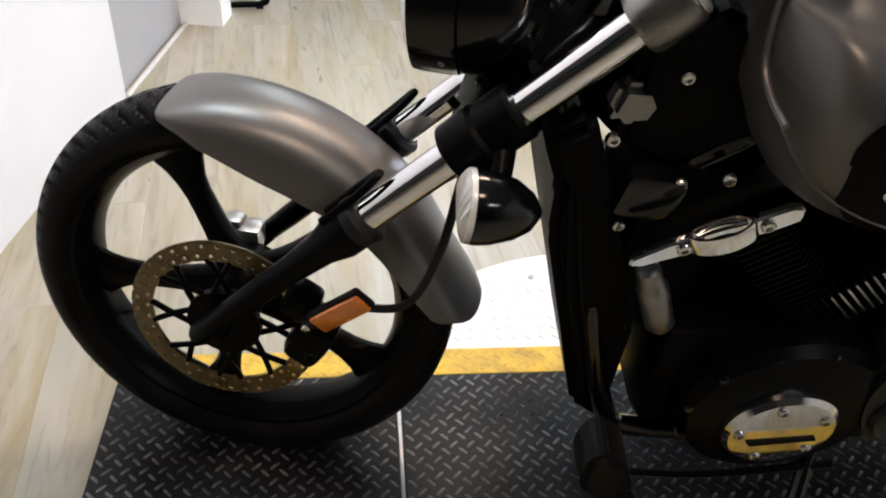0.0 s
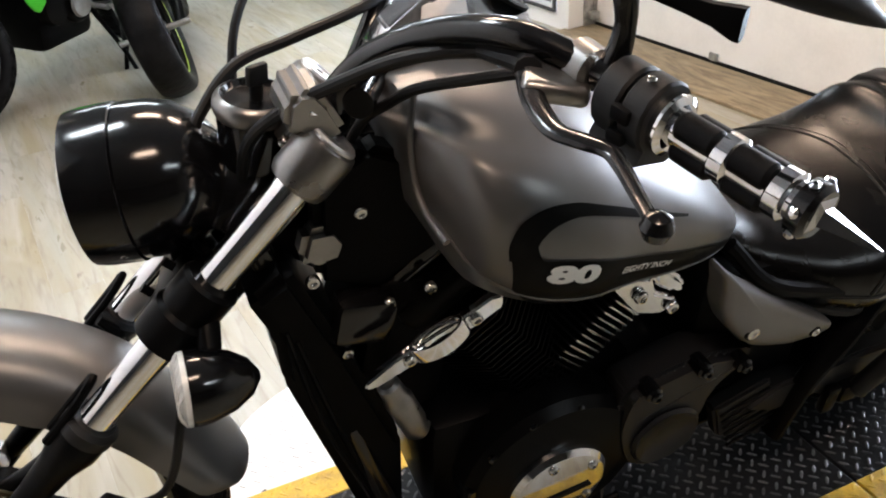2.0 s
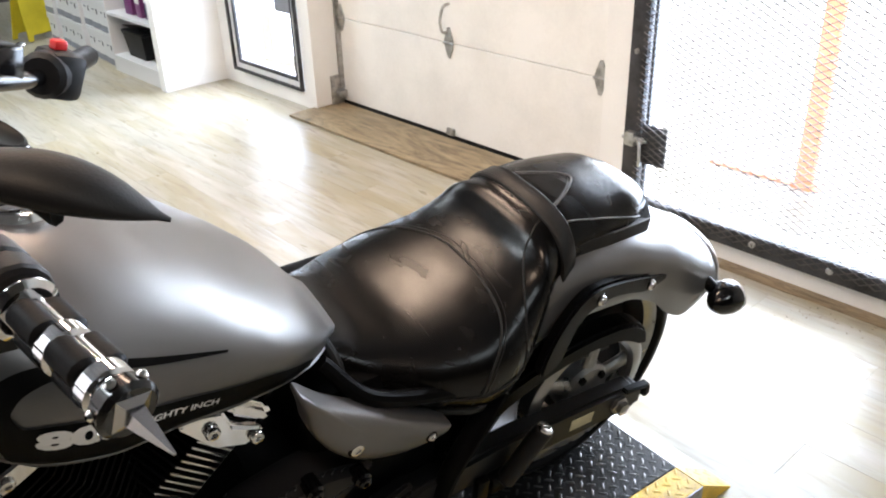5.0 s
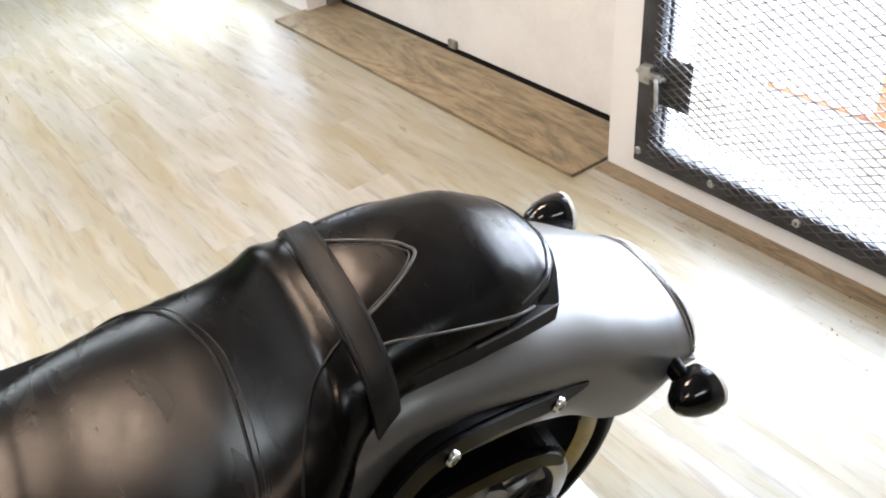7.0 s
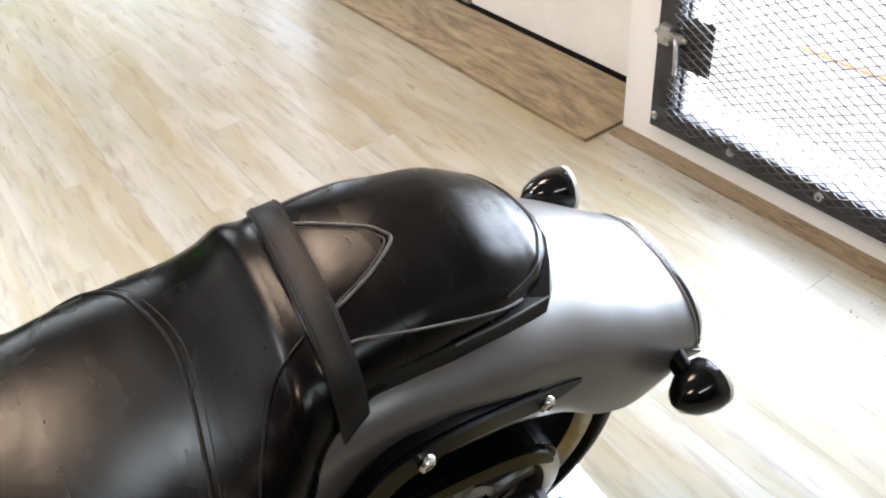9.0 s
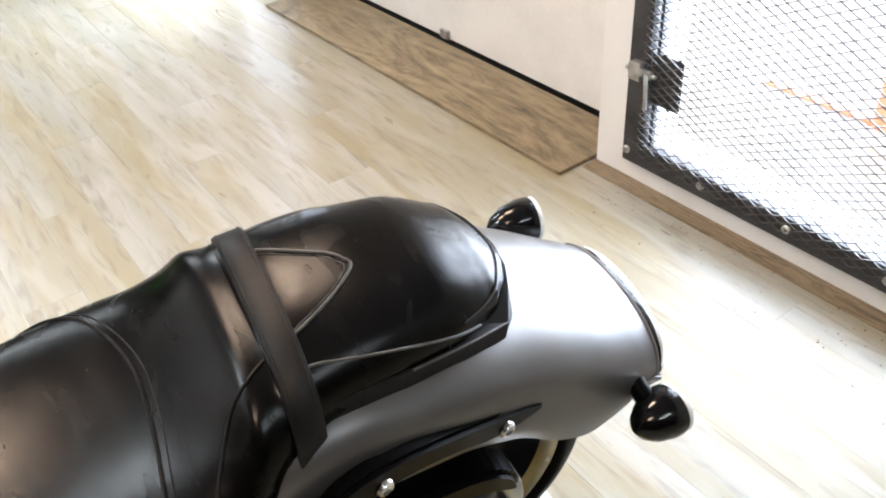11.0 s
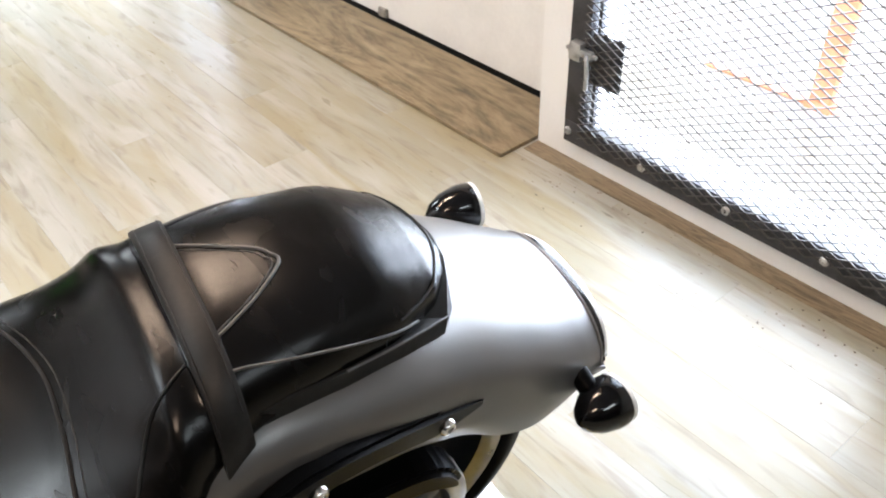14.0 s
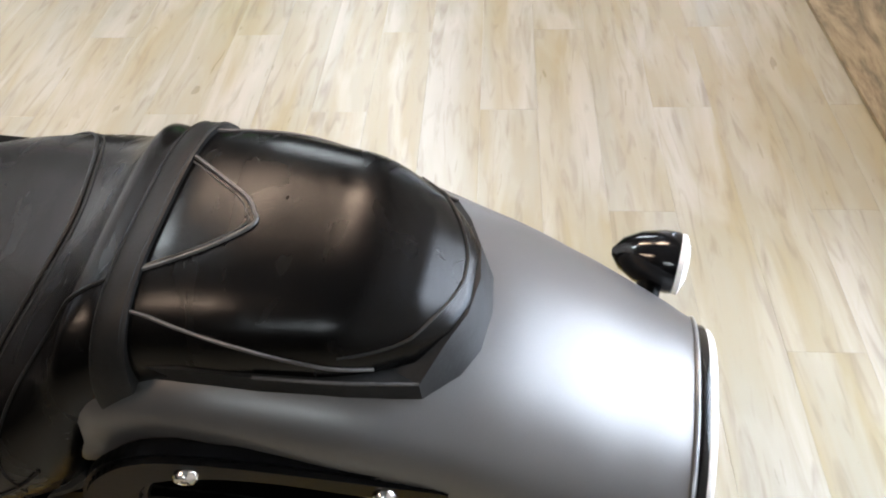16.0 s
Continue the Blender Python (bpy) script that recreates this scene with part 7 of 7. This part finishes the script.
def other_bike(name, m, label, colour, knobby, steer=0.0):
    """A parked motorcycle seen in part: u from the rear contact forward, v to its left."""
    t = thing(name, m, label, "motorcycle", "motorcycles parked in the shop")
    R, half, base = (0.335, 0.048, 1.42) if knobby else (0.31, 0.085, 1.38)
    head = Matrix.Translation((base - 0.42, 0, 0.95)) @ Matrix.Rotation(radians(steer), 4, Vector((-0.42, 0, 0.9)).normalized()) @ Matrix.Translation((-(base - 0.42), 0, -0.95))
    for nm, u, hw, x in (("rear_wheel", 0.0, half, Matrix()), ("front_wheel", base, 0.046 if knobby else 0.058, head)):
        rr = R - 0.068 if knobby else R - 0.092
        wm = x @ Matrix.Translation((u, 0, R)) @ SIDE
        k = hw * 0.75
        w = part(nm, lathe([(rr - 0.012, -k * 0.7), (rr + 0.006, -k), (rr + 0.008, -k * 0.86), (rr - 0.004, 0), (rr + 0.008, k * 0.86), (rr + 0.006, k), (rr - 0.012, k * 0.7), (rr - 0.016, 0), (rr - 0.012, -k * 0.7)], 56, caps=False), M_BARE if knobby else M_SATIN, t, "bright spoked wheel" if knobby else "black cast wheel with a lime rim stripe", xf=wm)
        part("tyre", tyre_mesh(R, hw, rr, 30 if knobby else 22, False, 0.012 if knobby else 0.003, 0.45 if knobby else 0.10, 0.4 if knobby else 2.6), M_RUBBER, w, "black knobbly tyre" if knobby else "wide black road tyre", xf=wm)
        part("hub", lathe([(0.03, -0.06), (0.045, -0.045), (0.03, 0), (0.045, 0.045), (0.03, 0.06)], 24), M_BARE if knobby else M_SATIN, w, xf=wm)
        if knobby:
            for i in range(28):
                a, s = 2 * math.pi * i / 28, 1 if i % 2 else -1
                b = a + (0.5 if i % 4 < 2 else -0.5)
                part("spoke", rod((0.042 * math.cos(b), 0.042 * math.sin(b), s * 0.042), ((rr - 0.014) * math.cos(a), (rr - 0.014) * math.sin(a), s * 0.006), 0.0022, 6), M_POLISH, w, xf=wm)
        else:
            for i in range(5):
                part("spoke", spoke(0.04, rr - 0.012, 0.03, 0.016, 0.03, 0.02), M_SATIN, w, xf=wm @ Matrix.Rotation(radians(72 * i), 4, "Z"))
            part("rim_stripe", lathe([(rr - 0.006, k * 1.02), (rr + 0.002, k * 1.04)], 56, caps=False), M_LIME, w, xf=wm)
        part("brake_disc", cell_ring(0.075, 0.115, 24, 1, 0.006, 0.004), M_CAST, w, xf=wm @ Matrix.Translation((0, 0, -0.075)))
    for v in (-1, 1):
        part("fork_leg", join(rod((base, v * 0.10, R), (base - 0.14, v * 0.10, 0.66), 0.028, 18), rod((base - 0.14, v * 0.10, 0.66), (base - 0.28, v * 0.10, 0.98), 0.022, 18)), M_BARE, t, "bright alloy fork leg", xf=head)
        part("swing_arm", tube([(0.52, v * 0.10, 0.42), (0.26, v * 0.125, 0.37), (0.0, v * 0.13, R)], [0.038, 0.034, 0.028], 10, 0.6), M_BARE if knobby else M_SATIN, t)
        part("frame_spar", tube([(base - 0.40, v * 0.06, 0.92), (0.78, v * 0.13, 0.78), (0.56, v * 0.13, 0.60), (0.53, v * 0.11, 0.40)], 0.026, 10), M_SATIN, t)
        part("radiator_shroud", side_plate(smooth_outline([(base - 0.34, 0.93), (base - 0.34, 0.62), (base - 0.46, 0.44), (0.80, 0.66), (0.74, 0.86), (0.86, 0.95)], 4), v * 0.17 - 0.006, 0.012, 0.004), colour, t)
        part("side_panel", side_plate(smooth_outline([(0.56, 0.88), (0.28, 0.92), (0.10, 0.90), (0.30, 0.76), (0.52, 0.66)], 4), v * 0.12 - 0.006, 0.012, 0.004), colour, t)
        part("footpeg", rod((0.60, v * 0.14, 0.38), (0.58, v * 0.25, 0.37), 0.014, 12), M_CAST, t)
    part("axle", rod((0, -0.17, R), (0, 0.17, R), 0.014, 14), M_CAST, t)
    eng = part("engine", join(box((0.40, 0.26, 0.30), (0.74, 0, 0.37), 0.05), lathe([(0.10, -0.16), (0.115, -0.14), (0.115, 0.14), (0.10, 0.16)], 28, Matrix.Translation((0.66, 0, 0.42)) @ SIDE), lathe([(0.08, -0.17), (0.09, -0.15), (0.09, 0.15), (0.08, 0.17)], 28, Matrix.Translation((0.84, 0, 0.43)) @ SIDE)), M_SATIN, t, "dark engine with cast covers")
    for i in range(6):
        part("fin", box((0.20, 0.22, 0.006), (0.84 + 0.008 * i, 0, 0.56 + 0.026 * i), 0.002, (0, 15, 0)), M_CAST, eng)
    part("engine_cover", lathe([(0.085, 0.17), (0.08, 0.185), (0.04, 0.19)], 28, Matrix.Translation((0.70, 0, 0.42)) @ SIDE), M_CAST, eng)
    part("engine_cover", lathe([(0.07, -0.19), (0.065, -0.205), (0.03, -0.21)], 28, Matrix.Translation((0.70, 0, 0.42)) @ SIDE), M_CAST, eng)
    part("header_pipe", tube([(0.95, -0.08, 0.66), (1.06, -0.12, 0.52), (0.98, -0.15, 0.34), (0.72, -0.17, 0.28), (0.45, -0.17, 0.36), (0.30, -0.19, 0.50)], 0.021, 12), M_CAST, t)
    part("exhaust_can", lathe([(0.024, 0), (0.050, 0.05), (0.056, 0.12), (0.056, 0.34), (0.048, 0.37), (0.030, 0.372), (0.028, 0.33)], 28, axis_pose((0.34, -0.195, 0.48), (-0.06, -0.215, 0.66))), M_POLISH, t, "polished exhaust can with an open end")
    part("chain", join(box((0.55, 0.014, 0.016), (0.27, 0.115, 0.46), 0, (0, 5, 0)), box((0.55, 0.014, 0.016), (0.27, 0.115, 0.30), 0, (0, -12, 0))), M_CAST, t)
    part("rear_sprocket", cell_ring(0.05, 0.095, 14, 1, 0.009, 0.006), M_CAST, t, xf=Matrix.Translation((0, 0.11, R)) @ SIDE)
    part("fuel_tank", rings([[(u, hw * math.cos(a), z + h * math.sin(a)) for a in (2 * math.pi * j / 24 for j in range(24))] for u, hw, z, h in ((0.58, 0.08, 0.86, 0.05), (0.66, 0.11, 0.89, 0.09), (0.80, 0.13, 0.93, 0.11), (0.92, 0.12, 0.95, 0.10), (1.0, 0.07, 0.95, 0.06))]), colour, t, smooth=50)
    part("seat", rings([[(u, hw * math.cos(a), z + h * math.sin(a)) for a in (2 * math.pi * j / 20 for j in range(20))] for u, hw, z, h in ((0.68, 0.06, 0.93, 0.03), (0.55, 0.10, 0.90, 0.05), (0.30, 0.11, 0.92, 0.05), (0.06, 0.09, 0.97, 0.04), (0.0, 0.05, 0.97, 0.025))]), M_LEATHER2, t, smooth=50)
    part("rear_fender", rings([[(u, y, z - 0.35 * y * y * 8) for y in (-0.07, -0.04, 0, 0.04, 0.07)] + [(u, y, z - 0.006 - 0.35 * y * y * 8) for y in (0.07, 0.04, 0, -0.04, -0.07)] for u, z in ((0.35, 0.84), (0.15, 0.88), (-0.05, 0.91), (-0.25, 0.92))]), colour if knobby else M_SATIN, t)
    part("hugger", rings([[((R + 0.03) * math.cos(a), y, R + (R + 0.03 - 3 * y * y) * math.sin(a)) for y in (-0.06, -0.03, 0, 0.03, 0.06)] + [((R + 0.024) * math.cos(a), y, R + (R + 0.024 - 3 * y * y) * math.sin(a)) for y in (0.06, 0.03, 0, -0.03, -0.06)] for a in (radians(20 + 8 * i) for i in range(12))]), M_SATIN, t)
    part("front_fender", rings([[(u, y, z - 2.2 * y * y) for y in (-0.065, -0.035, 0, 0.035, 0.065)] + [(u, y, z - 0.006 - 2.2 * y * y) for y in (0.065, 0.035, 0, -0.035, -0.065)] for u, z in ((base - 0.30, 0.74), (base - 0.10, 0.79), (base + 0.12, 0.79), (base + 0.30, 0.75))]), colour, t, xf=head)
    part("handlebar", tube([(base - 0.46, 0.38, 1.12), (base - 0.40, 0.20, 1.10), (base - 0.33, 0.06, 1.03), (base - 0.33, -0.06, 1.03), (base - 0.40, -0.20, 1.10), (base - 0.46, -0.38, 1.12)], 0.012, 10), M_SATIN, t, xf=head)
    part("side_stand", tube([(0.56, 0.12, 0.36), (0.52, 0.24, 0.16), (0.50, 0.31, 0.012)], 0.012, 10), M_SATIN, t)
    return t


def place_bike(rear, front, lean):
    """A pose with the rear contact at one floor point, heading for another, leaning to its left."""
    yaw = math.degrees(math.atan2(front[1] - rear[1], front[0] - rear[0]))
    return pose(rear[0], rear[1], 0.002, 0, 0, yaw) @ pose(0, 0, 0, -lean, 0, 0)


other_bike("sport_bike", place_bike((0.69, 3.06), (0.90, 4.42), 13), "black sport motorcycle with lime wheel stripes on its side stand", M_SATIN, False)
other_bike("dirt_bike", place_bike((0.61, 4.16), (-0.29, 3.07), 6), "bright green dirt bike with a knobbly front tyre and alloy rim", M_GREEN, True, -45)

# ---- grit by the gate ----
def grit():
    """Crumbs of dirt along the foot of the gate and out over the floor."""
    r = random.Random(11)
    vs, fs = [], []
    for i in range(130):
        x, y, q = -0.045 - abs(r.gauss(0, 0.11)), r.uniform(-0.9, 0.5), r.uniform(0.0010, 0.0034)
        a, k = r.uniform(0, math.pi), len(vs)
        ring = [(x + q * r.uniform(0.6, 1.3) * math.cos(a + t * math.pi / 2), y + q * r.uniform(0.6, 1.3) * math.sin(a + t * math.pi / 2)) for t in range(4)]
        vs += [BUILD @ Vector((u, v, 0.0002)) for u, v in ring] + [BUILD @ Vector((x, y, 0.0006 + q * 0.5))]
        fs += [(k + t, k + (t + 1) % 4, k + 4) for t in range(4)]
    me = bpy.data.meshes.new("mesh")
    me.from_pydata(vs, [], fs)
    me.materials.append(M_RUST)
    tagged(new("grit", me), "dark crumbs of dirt along the gate", "dirt", kind="stuff")


grit()

# ---- floor planks ----
rng = random.Random(4)
plank_meshes = []
for w in (0.150,):
    plank_meshes.append(finish(span((-w / 2 + 0.0, -0.6100, -0.004), (w / 2 - 0.0, 0.6100, 0.0), 0.0004), 0))
    plank_meshes[-1].materials.append(M_FLOOR)
rest = []
FLOOR_TURN = pose(0.8, 0.6, 0, 0, 0, 6.0)
for i in range(-32, 22):
    x = i * 0.1503
    y = -7.2 + (i * 0.41) % 1.22 - 0.6
    while y < 7.6:
        m = FLOOR_TURN @ pose(x, y, 0, 0, 0, 0)
        p = m.translation
        if -0.9 < p.x < 3.1 and -0.9 < p.y < 4.6:
            ob = part("plank", plank_meshes[0], None, floor)
            ob.matrix_basis = m @ pose(0, 0, 0, 0, 0, 180 * rng.randint(0, 1))
        elif -4.4 < p.x < 3.6:
            rest.append(m)
        y += 1.2203
vs, fs = [], []
for m in rest:
    k = len(vs)
    vs += [m @ Vector(q) for q in ((-0.0748, -0.6094, -0.0005), (0.0748, -0.6094, -0.0005), (0.0748, 0.6094, -0.0005), (-0.0748, 0.6094, -0.0005), (-0.0748, -0.6094, -0.0035), (0.0748, -0.6094, -0.0035), (0.0748, 0.6094, -0.0035), (-0.0748, 0.6094, -0.0035))]
    fs += [(k, k + 1, k + 2, k + 3), (k, k + 4, k + 5, k + 1), (k + 1, k + 5, k + 6, k + 2), (k + 2, k + 6, k + 7, k + 3), (k + 3, k + 7, k + 4, k)]
me = bpy.data.meshes.new("mesh")
me.from_pydata(vs, [], fs)
tagged(part("planks", me, M_FLOOR, floor), kind="stuff")
